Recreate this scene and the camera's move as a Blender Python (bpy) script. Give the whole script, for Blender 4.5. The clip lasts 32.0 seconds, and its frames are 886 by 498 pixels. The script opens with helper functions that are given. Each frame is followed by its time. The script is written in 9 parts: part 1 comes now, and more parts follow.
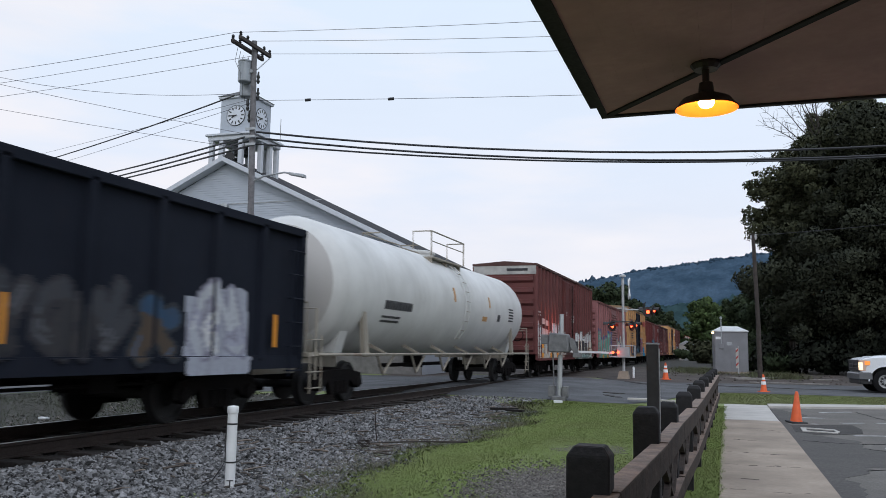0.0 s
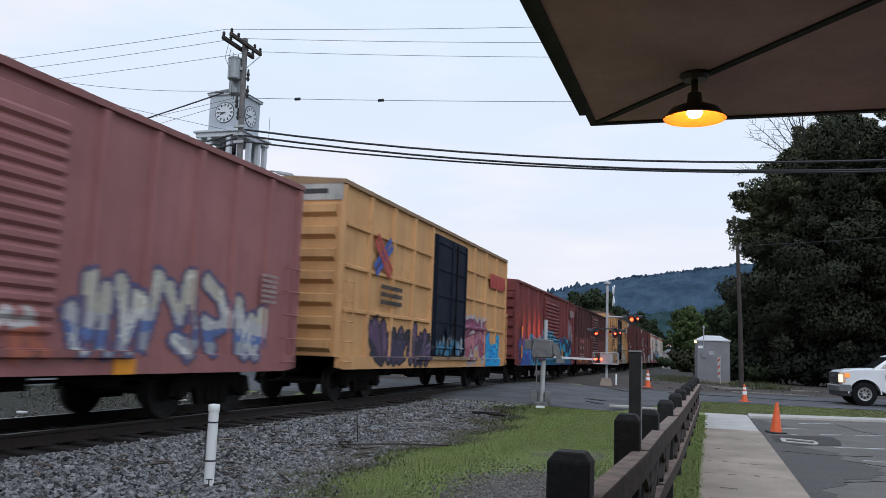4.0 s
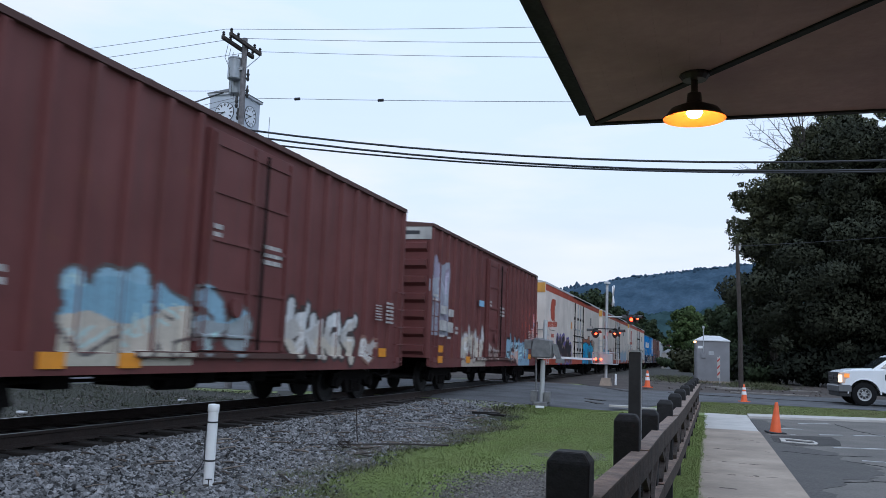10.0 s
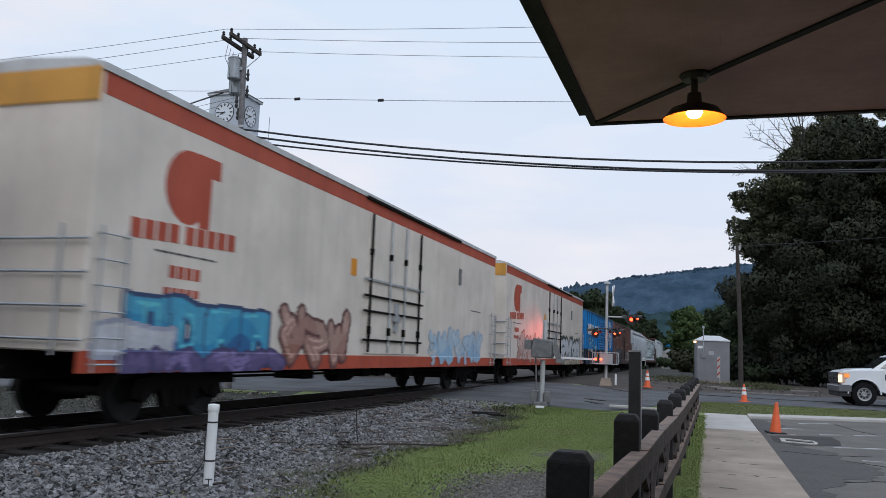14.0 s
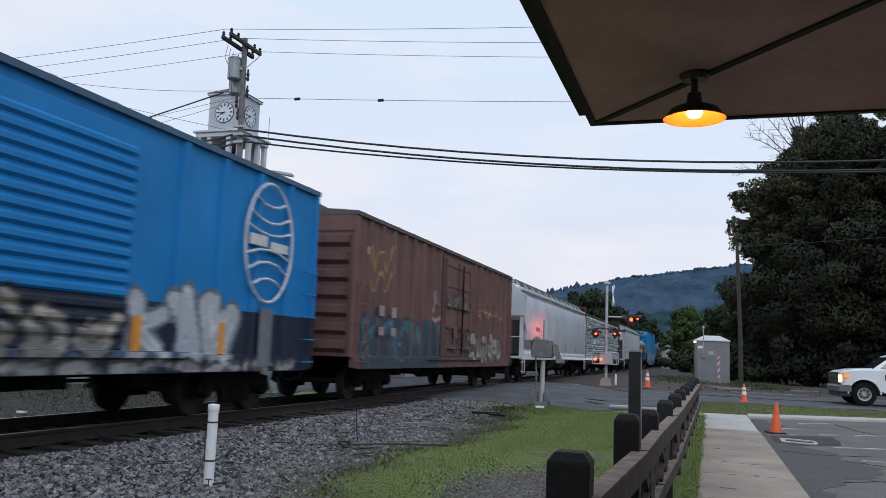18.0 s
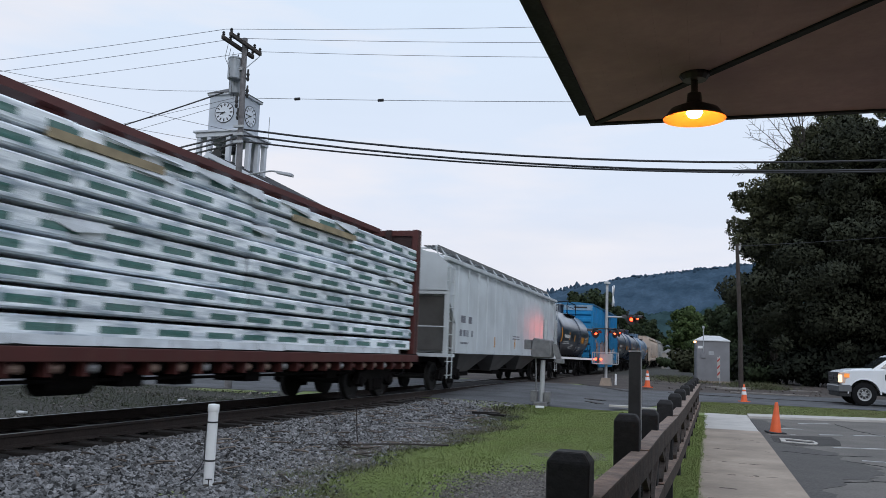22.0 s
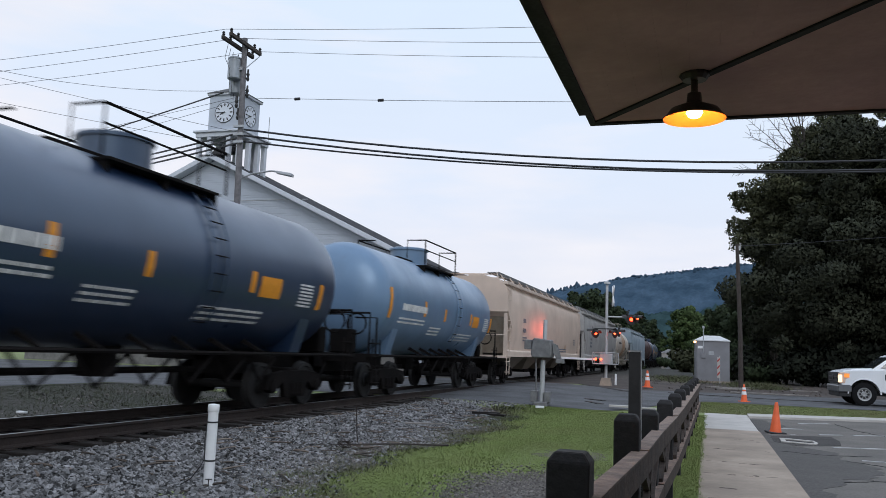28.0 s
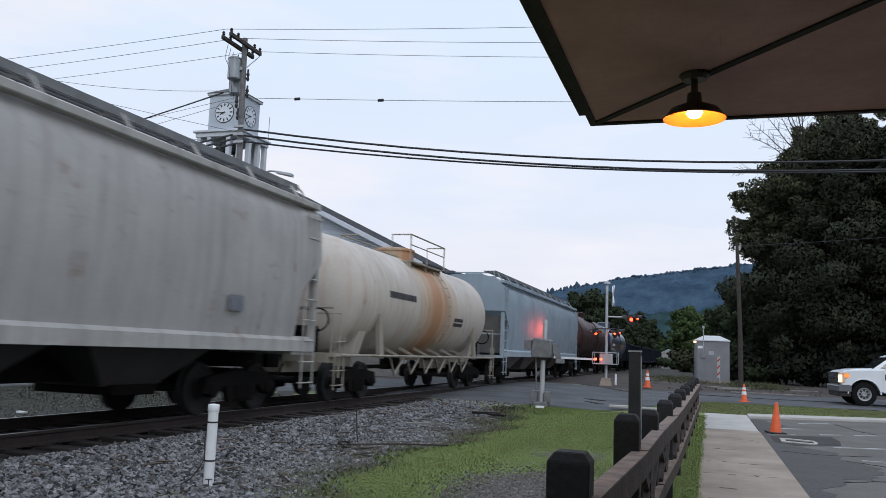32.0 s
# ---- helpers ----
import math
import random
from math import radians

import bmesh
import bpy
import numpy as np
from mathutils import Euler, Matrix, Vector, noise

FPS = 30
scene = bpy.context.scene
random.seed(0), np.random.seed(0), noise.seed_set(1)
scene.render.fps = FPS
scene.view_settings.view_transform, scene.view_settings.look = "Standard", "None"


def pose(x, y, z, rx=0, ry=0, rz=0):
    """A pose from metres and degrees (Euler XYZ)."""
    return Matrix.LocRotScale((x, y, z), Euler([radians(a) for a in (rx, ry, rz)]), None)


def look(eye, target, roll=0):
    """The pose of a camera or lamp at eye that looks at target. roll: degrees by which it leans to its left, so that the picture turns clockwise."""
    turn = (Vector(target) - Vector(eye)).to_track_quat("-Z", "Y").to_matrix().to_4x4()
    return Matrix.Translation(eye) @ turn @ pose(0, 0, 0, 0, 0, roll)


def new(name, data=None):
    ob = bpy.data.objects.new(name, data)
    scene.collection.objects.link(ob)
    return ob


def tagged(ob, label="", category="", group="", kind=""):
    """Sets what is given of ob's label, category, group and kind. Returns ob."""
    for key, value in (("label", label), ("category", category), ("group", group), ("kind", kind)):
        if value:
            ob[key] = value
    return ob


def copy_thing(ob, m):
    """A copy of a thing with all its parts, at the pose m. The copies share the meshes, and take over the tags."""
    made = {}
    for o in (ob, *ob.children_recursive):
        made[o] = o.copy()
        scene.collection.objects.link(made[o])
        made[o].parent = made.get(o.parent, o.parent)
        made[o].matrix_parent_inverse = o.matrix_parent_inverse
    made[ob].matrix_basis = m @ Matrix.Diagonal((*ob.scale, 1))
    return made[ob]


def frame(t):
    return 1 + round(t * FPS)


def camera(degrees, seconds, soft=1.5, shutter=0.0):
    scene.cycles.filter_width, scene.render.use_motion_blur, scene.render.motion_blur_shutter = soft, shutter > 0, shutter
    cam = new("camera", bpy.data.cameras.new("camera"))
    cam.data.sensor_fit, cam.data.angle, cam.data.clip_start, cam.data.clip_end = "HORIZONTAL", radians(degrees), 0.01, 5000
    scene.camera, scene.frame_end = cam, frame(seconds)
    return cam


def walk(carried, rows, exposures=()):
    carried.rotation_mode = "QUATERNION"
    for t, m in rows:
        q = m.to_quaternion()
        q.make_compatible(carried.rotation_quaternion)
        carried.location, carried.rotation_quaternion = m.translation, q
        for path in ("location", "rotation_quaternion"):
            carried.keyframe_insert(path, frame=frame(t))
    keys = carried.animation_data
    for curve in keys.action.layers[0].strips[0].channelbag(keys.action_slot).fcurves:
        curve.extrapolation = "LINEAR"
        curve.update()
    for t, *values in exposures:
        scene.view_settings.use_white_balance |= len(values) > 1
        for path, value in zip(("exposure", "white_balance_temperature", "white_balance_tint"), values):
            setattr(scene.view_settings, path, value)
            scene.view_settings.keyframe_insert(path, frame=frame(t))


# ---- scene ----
import functools

# The track runs along +y; z = 0 is the pavement under the canopy.
EYE = (0.0, 0.0, 1.45)
RAIL_Z = 0.272
TRACK_X = -8.728


def aim(yaw, pitch, roll):
    a, b = radians(yaw), radians(pitch)
    d = Vector((-math.sin(a) * math.cos(b), math.cos(a) * math.cos(b), math.sin(b)))
    return look(EYE, Vector(EYE) + d * 10, roll)


cam = camera(56.47, 32.0, 0.8, 0.32)
walk(cam, [(0, aim(18.836, 6.853, 0.874)), (0.5, aim(18.475, 6.941, 1.32)), (1, aim(18.258, 6.994, 1.676)),
           (1.5, aim(18.116, 7.02, 1.909)), (2, aim(18.017, 7.048, 1.967)), (3, aim(17.929, 7.076, 2.096)),
           (5, aim(17.853, 7.081, 2.207)), (32, aim(17.853, 7.081, 2.207))],
     exposures=[(0, 0.02, 6560, 10), (3.5, 0.02, 6450, 10), (6, 0.04, 6250, 10), (7, 0.04, 6150, 10), (8.5, 0.07, 6150, 10), (10, 0.06, 5850, 9), (11, 0.06, 6150, 10), (12, 0.05, 6300, 10),
                (14, -0.08, 6450, 10), (17, -0.08, 6400, 10), (20, -0.02, 6450, 10), (23, -0.07, 6450, 10), (25.5, 0.0, 6450, 10), (32, 0.0, 6450, 10)])

# ---- world, sun, exposure ----
world = bpy.data.worlds.new("dusk")
scene.world = world
world.use_nodes = True
wn = world.node_tree
wn.nodes.clear()


def wire(nt, a, b):
    nt.links.new(a, b)


def build_sky():
    add = wn.nodes.new
    out, bg = add("ShaderNodeOutputWorld"), add("ShaderNodeBackground")
    sky = add("ShaderNodeTexSky")
    sky.sky_type, sky.sun_disc = "NISHITA", False
    sky.sun_elevation, sky.sun_rotation = radians(12), radians(200)
    tc, sep, ramp = add("ShaderNodeTexCoord"), add("ShaderNodeSeparateXYZ"), add("ShaderNodeValToRGB")
    stops = ((0.0, (0.80, 0.84, 0.97)), (0.08, (0.86, 0.87, 0.97)), (0.2, (0.79, 0.87, 1.02)), (0.45, (0.76, 0.89, 1.06)), (1.0, (1.06, 1.28, 1.62)))
    for i, (p, c) in enumerate(stops):
        e = ramp.color_ramp.elements[i] if i < 2 else ramp.color_ramp.elements.new(p)
        e.position, e.color = p, (*c, 1)
    mp, nz, nz2 = add("ShaderNodeMapping"), add("ShaderNodeTexNoise"), add("ShaderNodeTexNoise")
    mp.inputs["Scale"].default_value = (1.6, 1.6, 7.0)
    nz.inputs["Scale"].default_value, nz.inputs["Detail"].default_value = 1.7, 6
    nz2.inputs["Scale"].default_value, nz2.inputs["Detail"].default_value = 1.3, 5
    cl = add("ShaderNodeMapRange")
    cl.inputs["From Min"].default_value, cl.inputs["From Max"].default_value = 0.46, 0.64
    cl.inputs["To Min"].default_value, cl.inputs["To Max"].default_value = 0.0, 1.0
    mix = add("ShaderNodeMix")
    mix.data_type = "RGBA"
    mix.inputs[7].default_value = (0.98, 0.95, 0.99, 1)
    mul = add("ShaderNodeMath")
    mul.operation = "MULTIPLY"
    mul.inputs[1].default_value = 0.7
    mix2 = add("ShaderNodeMix")
    mix2.data_type = "RGBA"
    mix2.inputs[0].default_value = 0.06
    scl = add("ShaderNodeVectorMath")
    scl.operation = "SCALE"
    scl.inputs[3].default_value = 0.1
    wire(wn, tc.outputs["Generated"], sep.inputs[0])
    wire(wn, sep.outputs[2], ramp.inputs[0])
    wire(wn, tc.outputs["Generated"], mp.inputs[0])
    wire(wn, mp.outputs[0], nz.inputs["Vector"])
    wire(wn, nz.outputs[0], cl.inputs[0])
    wire(wn, cl.outputs[0], mul.inputs[0])
    wire(wn, mul.outputs[0], mix.inputs[0])
    wire(wn, ramp.outputs[0], mix.inputs[6])
    grey, veil = add("ShaderNodeMix"), add("ShaderNodeMapRange")
    grey.data_type = "RGBA"
    grey.inputs[7].default_value = (0.66, 0.75, 0.90, 1)
    for i, v in enumerate((0.5, 0.72, 0.0, 0.3)):
        veil.inputs[i + 1].default_value = v
    wire(wn, mp.outputs[0], nz2.inputs["Vector"])
    wire(wn, nz2.outputs[0], veil.inputs[0])
    wire(wn, veil.outputs[0], grey.inputs[0])
    wire(wn, mix.outputs[2], grey.inputs[6])
    wire(wn, grey.outputs[2], mix2.inputs[6])
    wire(wn, sky.outputs[0], scl.inputs[0])
    wire(wn, scl.outputs[0], mix2.inputs[7])
    wire(wn, mix2.outputs[2], bg.inputs[0])
    bg.inputs[1].default_value = 1.0
    wire(wn, bg.outputs[0], out.inputs[0])


build_sky()
sun = new("sun", bpy.data.lights.new("sun", "SUN"))
sun.data.energy, sun.data.angle, sun.data.color = 0.7, radians(25), (0.96, 0.97, 1.0)
sun.matrix_world = look((30, -40, 45), (0, 20, 0))


# ---- materials ----
def rgba(c):
    return (c[0], c[1], c[2], 1.0)


def start_material(name, rough, metal, spec=0.5):
    m = bpy.data.materials.new(name)
    m.use_nodes = True
    nt = m.node_tree
    b = nt.nodes["Principled BSDF"]
    b.inputs["Roughness"].default_value, b.inputs["Metallic"].default_value = rough, metal
    b.inputs["Specular IOR Level"].default_value = spec
    return m, nt, b


def mixer(nt, fac, a, b, mode="MIX"):
    n = nt.nodes.new("ShaderNodeMix")
    n.data_type, n.blend_type = "RGBA", mode
    for slot, v in ((0, fac), (6, a), (7, b)):
        if isinstance(v, bpy.types.NodeSocket):
            nt.links.new(v, n.inputs[slot])
        elif slot == 0:
            n.inputs[0].default_value = v
        else:
            n.inputs[slot].default_value = rgba(v)
    return n.outputs[2]


def calc(nt, op, a, b=0.0, clamp=False):
    n = nt.nodes.new("ShaderNodeMath")
    n.operation, n.use_clamp = op, clamp
    for i, v in enumerate((a, b)):
        if isinstance(v, bpy.types.NodeSocket):
            nt.links.new(v, n.inputs[i])
        else:
            n.inputs[i].default_value = v
    return n.outputs[0]


def noise_at(nt, vec, scale, detail=4.0, stretch=None, shift=None, rough=0.55):
    if stretch or shift:
        mp = nt.nodes.new("ShaderNodeMapping")
        mp.inputs["Scale"].default_value = stretch or (1, 1, 1)
        mp.inputs["Location"].default_value = shift or (0, 0, 0)
        nt.links.new(vec, mp.inputs[0])
        vec = mp.outputs[0]
    n = nt.nodes.new("ShaderNodeTexNoise")
    n.inputs["Scale"].default_value, n.inputs["Detail"].default_value, n.inputs["Roughness"].default_value = scale, detail, rough
    nt.links.new(vec, n.inputs["Vector"])
    return n.outputs["Fac"]


def span(nt, v, lo, hi, a=0.0, b=1.0):
    n = nt.nodes.new("ShaderNodeMapRange")
    for i, x in enumerate((lo, hi, a, b)):
        n.inputs[i + 1].default_value = x
    nt.links.new(v, n.inputs[0])
    return n.outputs[0]


def bumped(nt, b, height, strength, dist=0.02):
    n = nt.nodes.new("ShaderNodeBump")
    n.inputs["Strength"].default_value, n.inputs["Distance"].default_value = strength, dist
    nt.links.new(height, n.inputs["Height"])
    nt.links.new(n.outputs[0], b.inputs["Normal"])


def mat(name, col, rough=0.6, metal=0.0, var=0.25, scale=3.0, bump=0.15, col2=None, fine=40.0, spec=0.5, world_space=False, island=0.0, random_ob=0.0):
    m, nt, b = start_material(name, rough, metal, spec)
    tc = nt.nodes.new("ShaderNodeTexCoord")
    if world_space:
        g = nt.nodes.new("ShaderNodeNewGeometry")
        vec = g.outputs["Position"]
    else:
        vec = tc.outputs["Object"]
    big, small = noise_at(nt, vec, scale, 4), noise_at(nt, vec, fine, 3)
    c2 = col2 or tuple(x * (1 - var * 1.6) for x in col)
    c = mixer(nt, span(nt, big, 0.35, 0.7), tuple(x * (1 + var * 0.4) for x in col), c2)
    c = mixer(nt, span(nt, small, 0.3, 0.75, 0.0, 0.5), c, tuple(x * (1 - var) for x in col))
    if island:
        g2 = nt.nodes.new("ShaderNodeNewGeometry")
        v = span(nt, g2.outputs["Random Per Island"], 0, 1, 1 - island, 1 + island)
        hv = nt.nodes.new("ShaderNodeHueSaturation")
        nt.links.new(v, hv.inputs["Value"])
        nt.links.new(c, hv.inputs["Color"])
        c = hv.outputs[0]
    if random_ob:
        oi = nt.nodes.new("ShaderNodeObjectInfo")
        v = span(nt, oi.outputs["Random"], 0, 1, 1 - random_ob, 1 + random_ob)
        hv = nt.nodes.new("ShaderNodeHueSaturation")
        nt.links.new(v, hv.inputs["Value"])
        nt.links.new(c, hv.inputs["Color"])
        c = hv.outputs[0]
    nt.links.new(c, b.inputs["Base Color"])
    nt.links.new(span(nt, small, 0.2, 0.8, max(rough - 0.1, 0.02), min(rough + 0.12, 1)), b.inputs["Roughness"])
    if bump:
        bumped(nt, b, small, bump)
    return m


def glow(name, col, power):
    m, nt, b = start_material(name, 0.4, 0)
    b.inputs["Base Color"].default_value = rgba(col)
    b.inputs["Emission Color"].default_value, b.inputs["Emission Strength"].default_value = rgba(col), power
    return m


def paint(name, col, streak=0.4, rust=0.15, rough=0.55, bands=(), spec=0.28, dirt=(0.05, 0.038, 0.034), coat=0.0, sheen=None, gloss=1.5):
    """Railway car paint: mottled, with grime running down and rust. bands: (axis, lo, hi, colour)."""
    m, nt, b = start_material(name, rough, 0, spec)
    b.inputs["Coat Weight"].default_value = coat
    if sheen:
        b.inputs["Specular Tint"].default_value = rgba(sheen)
    b.inputs["Coat Roughness"].default_value, b.inputs["Coat IOR"].default_value = 0.3, gloss
    tc = nt.nodes.new("ShaderNodeTexCoord")
    vec = tc.outputs["Object"]
    sep = nt.nodes.new("ShaderNodeSeparateXYZ")
    nt.links.new(vec, sep.inputs[0])
    big, small = noise_at(nt, vec, 0.8, 5), noise_at(nt, vec, 22, 4)
    run = noise_at(nt, vec, 1.0, 5, stretch=(3, 5.5, 0.35), shift=(3, 1, 2))
    c = mixer(nt, span(nt, big, 0.3, 0.75), tuple(x * 1.08 for x in col), tuple(x * 0.82 for x in col))
    for axis, lo, hi, bc in bands:
        inside = calc(nt, "MULTIPLY", calc(nt, "GREATER_THAN", sep.outputs[axis], lo), calc(nt, "LESS_THAN", sep.outputs[axis], hi))
        c = mixer(nt, inside, c, bc)
    if rust:
        c = mixer(nt, calc(nt, "MULTIPLY", span(nt, noise_at(nt, vec, 2.3, 7, shift=(7, 3, 1), rough=0.7), 0.58, 0.72), rust * 3, True), c, (0.16, 0.065, 0.03))
    c = mixer(nt, span(nt, run, 0.48, 0.78, 0.0, streak), c, dirt)
    c = mixer(nt, span(nt, small, 0.35, 0.8, 0.0, streak * 0.35), c, dirt)
    nt.links.new(c, b.inputs["Base Color"])
    nt.links.new(span(nt, big, 0.2, 0.8, rough - 0.1, min(rough + 0.15, 1)), b.inputs["Roughness"])
    bumped(nt, b, small, 0.08)
    return m


# ---- mesh helpers ----
class Geo:
    def __init__(self):
        self.v, self.f = [], []

    def ring(self, pts):
        n = len(self.v)
        self.v.extend(tuple(p) for p in pts)
        return list(range(n, n + len(pts)))

    def bridge(self, a, b, closed=True):
        n = len(a)
        for i in range(n if closed else n - 1):
            j = (i + 1) % n
            self.f.append((a[i], a[j], b[j], b[i]))

    def box(self, x0, x1, y0, y1, z0, z1):
        r = self.ring([(x, y, z) for z in (z0, z1) for x, y in ((x0, y0), (x1, y0), (x1, y1), (x0, y1))])
        for q in ((3, 2, 1, 0), (4, 5, 6, 7), (0, 1, 5, 4), (1, 2, 6, 5), (2, 3, 7, 6), (3, 0, 4, 7)):
            self.f.append(tuple(r[i] for i in q))
        return self

    def prism(self, pts, axis, a, b):
        """A polygon drawn in the other two axes, drawn out along axis from a to b."""
        def put(p, t):
            q = list(p)
            q.insert(axis, t)
            return q
        r0, r1 = self.ring([put(p, a) for p in pts]), self.ring([put(p, b) for p in pts])
        self.bridge(r0, r1)
        self.f += [tuple(reversed(r0)), tuple(r1)]
        return self

    def loft(self, rings, caps=True):
        rs = [self.ring(r) for r in rings]
        for a, b in zip(rs, rs[1:]):
            self.bridge(a, b)
        if caps:
            self.f += [tuple(reversed(rs[0])), tuple(rs[-1])]
        return self

    def tube(self, pts, r, n=6, r1=None):
        pts = [Vector(p) for p in pts]
        rings = []
        for i, p in enumerate(pts):
            d = (pts[min(i + 1, len(pts) - 1)] - pts[max(i - 1, 0)]).normalized()
            u = d.cross(Vector((0, 0, 1)) if abs(d.z) < 0.9 else Vector((1, 0, 0))).normalized()
            w = d.cross(u)
            k = r if r1 is None else r + (r1 - r) * i / max(len(pts) - 1, 1)
            rings.append([p + (u * math.cos(t) + w * math.sin(t)) * k for t in (2 * math.pi * j / n for j in range(n))])
        return self.loft(rings)

    def lathe(self, prof, centre, axis=2, n=16, caps=True):
        """prof: (radius, distance along the axis)."""
        rings = []
        for r, h in prof:
            row = []
            for j in range(n):
                t = 2 * math.pi * j / n
                q = [math.cos(t) * max(r, 1e-4), math.sin(t) * max(r, 1e-4)]
                q.insert(axis, h)
                row.append([q[k] + centre[k] for k in range(3)])
            rings.append(row)
        return self.loft(rings, caps)

    def mesh(self, name, smooth=None, bevel=0.0):
        me = bpy.data.meshes.new(name)
        me.from_pydata([tuple(p) for p in self.v], [], self.f)
        bm = bmesh.new()
        bm.from_mesh(me)
        if bevel:
            bmesh.ops.bevel(bm, geom=bm.edges[:], offset=bevel, segments=1, affect="EDGES", clamp_overlap=True)
        bmesh.ops.recalc_face_normals(bm, faces=bm.faces[:])
        bm.to_mesh(me)
        bm.free()
        if smooth:
            me.polygons.foreach_set("use_smooth", [True] * len(me.polygons))
            me.set_sharp_from_angle(angle=radians(smooth))
        return me


def part(name, me, material, parent=None, label="", at=None, smooth=None, bevel=0.0):
    """Links a mesh or a Geo as ONE mesh object under parent. Meshes may be shared; the material sits on the object."""
    if isinstance(me, Geo):
        me = me.mesh(name, smooth, bevel)
    if not me.materials:
        me.materials.append(material)
    ob = new(name, me)
    if me.materials[0] != material:
        ob.material_slots[0].link = "OBJECT"
        ob.material_slots[0].material = material
    if parent is not None:
        ob.parent = parent
    if at is not None:
        ob.matrix_basis = at if isinstance(at, Matrix) else Matrix.Translation(at)
    if label:
        ob["label"] = label
    return ob


def thing(name, label, category, group="", at=None, kind=""):
    ob = new(name)
    ob.empty_display_size = 0.2
    if at is not None:
        ob.matrix_basis = at if isinstance(at, Matrix) else Matrix.Translation(at)
    return tagged(ob, label, category, group, kind)


def grid_mesh(name, xs, ys, height):
    me = bpy.data.meshes.new(name)
    v = [(x, y, height(x, y)) for y in ys for x in xs]
    n = len(xs)
    f = [(j * n + i, j * n + i + 1, (j + 1) * n + i + 1, (j + 1) * n + i) for j in range(len(ys) - 1) for i in range(n - 1)]
    me.from_pydata(v, [], f)
    me.polygons.foreach_set("use_smooth", [True] * len(f))
    return me


def steps(*spans):
    """(a, b, count) spans joined to one rising list."""
    out = []
    for a, b, n in spans:
        out += [a + (b - a) * i / n for i in range(n)]
    return out + [spans[-1][1]]


def ease(a, b, v):
    t = min(max((v - a) / (b - a), 0.0), 1.0)
    return t * t * (3 - 2 * t)


# ---- material set ----
ASPHALT = mat("asphalt", (0.088, 0.091, 0.098), 0.85, var=0.4, scale=0.7, bump=0.4, fine=60, world_space=True)
LOT = mat("worn_asphalt", (0.132, 0.120, 0.107), 0.88, var=0.35, scale=0.9, bump=0.5, fine=30, world_space=True, col2=(0.095, 0.088, 0.080))
CONCRETE = mat("concrete", (0.345, 0.28, 0.222), 0.9, var=0.28, scale=0.9, bump=0.3, fine=14, world_space=True)
NEW_CONCRETE = mat("pale_concrete", (0.46, 0.435, 0.405), 0.85, var=0.15, scale=1.5, bump=0.15, world_space=True)
SOIL = mat("soil", (0.066, 0.050, 0.042), 0.95, var=0.4, scale=0.7, bump=0.5, fine=20, world_space=True)
TURF = mat("turf", (0.160, 0.205, 0.064), 0.95, var=0.2, scale=0.8, bump=0.2, fine=25, world_space=True, col2=(0.155, 0.165, 0.070))
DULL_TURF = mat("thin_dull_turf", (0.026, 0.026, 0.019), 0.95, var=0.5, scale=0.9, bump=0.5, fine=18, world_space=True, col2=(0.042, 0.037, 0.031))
WEED = mat("weedy_blade", (0.085, 0.10, 0.045), 0.9, var=0.35, scale=0.8, bump=0, island=0.35, world_space=True, col2=(0.11, 0.095, 0.062), spec=0.1)
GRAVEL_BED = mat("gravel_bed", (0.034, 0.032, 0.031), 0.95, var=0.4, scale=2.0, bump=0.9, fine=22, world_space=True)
STONE = mat("ballast_stone", (0.163, 0.162, 0.165), 0.9, var=0.3, scale=4, bump=0.2, island=0.95)
# Stone colour darkened for the shade under the train.
SHADED_STONE = mat("shaded_stone", (0.022, 0.02, 0.019), 0.8, var=0.3, scale=4, bump=0.2, island=0.4)
FINES = mat("fine_gravel", (0.15, 0.135, 0.122), 0.95, var=0.25, scale=5, bump=0.2, island=0.45)
BLADE = mat("grass_blade", (0.168, 0.218, 0.066), 0.8, var=0.25, scale=0.6, bump=0, island=0.15, world_space=True, col2=(0.185, 0.208, 0.076), spec=0.1)
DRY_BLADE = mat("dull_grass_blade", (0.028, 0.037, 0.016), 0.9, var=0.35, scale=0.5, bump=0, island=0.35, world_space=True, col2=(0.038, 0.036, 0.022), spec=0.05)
RUSTY = mat("rusty_steel", (0.024, 0.015, 0.012), 0.85, 0.0, var=0.3, scale=3, bump=0.3)
RAILTOP = mat("worn_rail_head", (0.22, 0.225, 0.235), 0.38, 0.9, var=0.15, scale=2, bump=0.05)
TIE = mat("creosoted_wood", (0.013, 0.010, 0.009), 0.9, var=0.4, scale=3, bump=0.5, random_ob=0.35, col2=(0.024, 0.019, 0.017))
DARK_STEEL = mat("near_black_steel", (0.0065, 0.006, 0.0062), 0.9, 0.0, var=0.4, scale=3, bump=0.2, col2=(0.012, 0.010, 0.0095), spec=0.08)
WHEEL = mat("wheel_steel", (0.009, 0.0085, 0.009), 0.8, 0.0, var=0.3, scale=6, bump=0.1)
GREY_METAL = mat("galvanised_steel", (0.42, 0.44, 0.46), 0.5, 0.5, var=0.15, scale=5, bump=0.08)
WOOD_DARK = mat("dark_stained_wood", (0.021, 0.020, 0.021), 0.75, var=0.4, scale=4, bump=0.4, fine=30, col2=(0.015, 0.0145, 0.0155), spec=0.3)
WOOD_RAIL = mat("brown_stained_rail_wood", (0.058, 0.042, 0.034), 0.8, var=0.4, scale=5, bump=0.4, fine=30, col2=(0.026, 0.021, 0.019), spec=0.3)
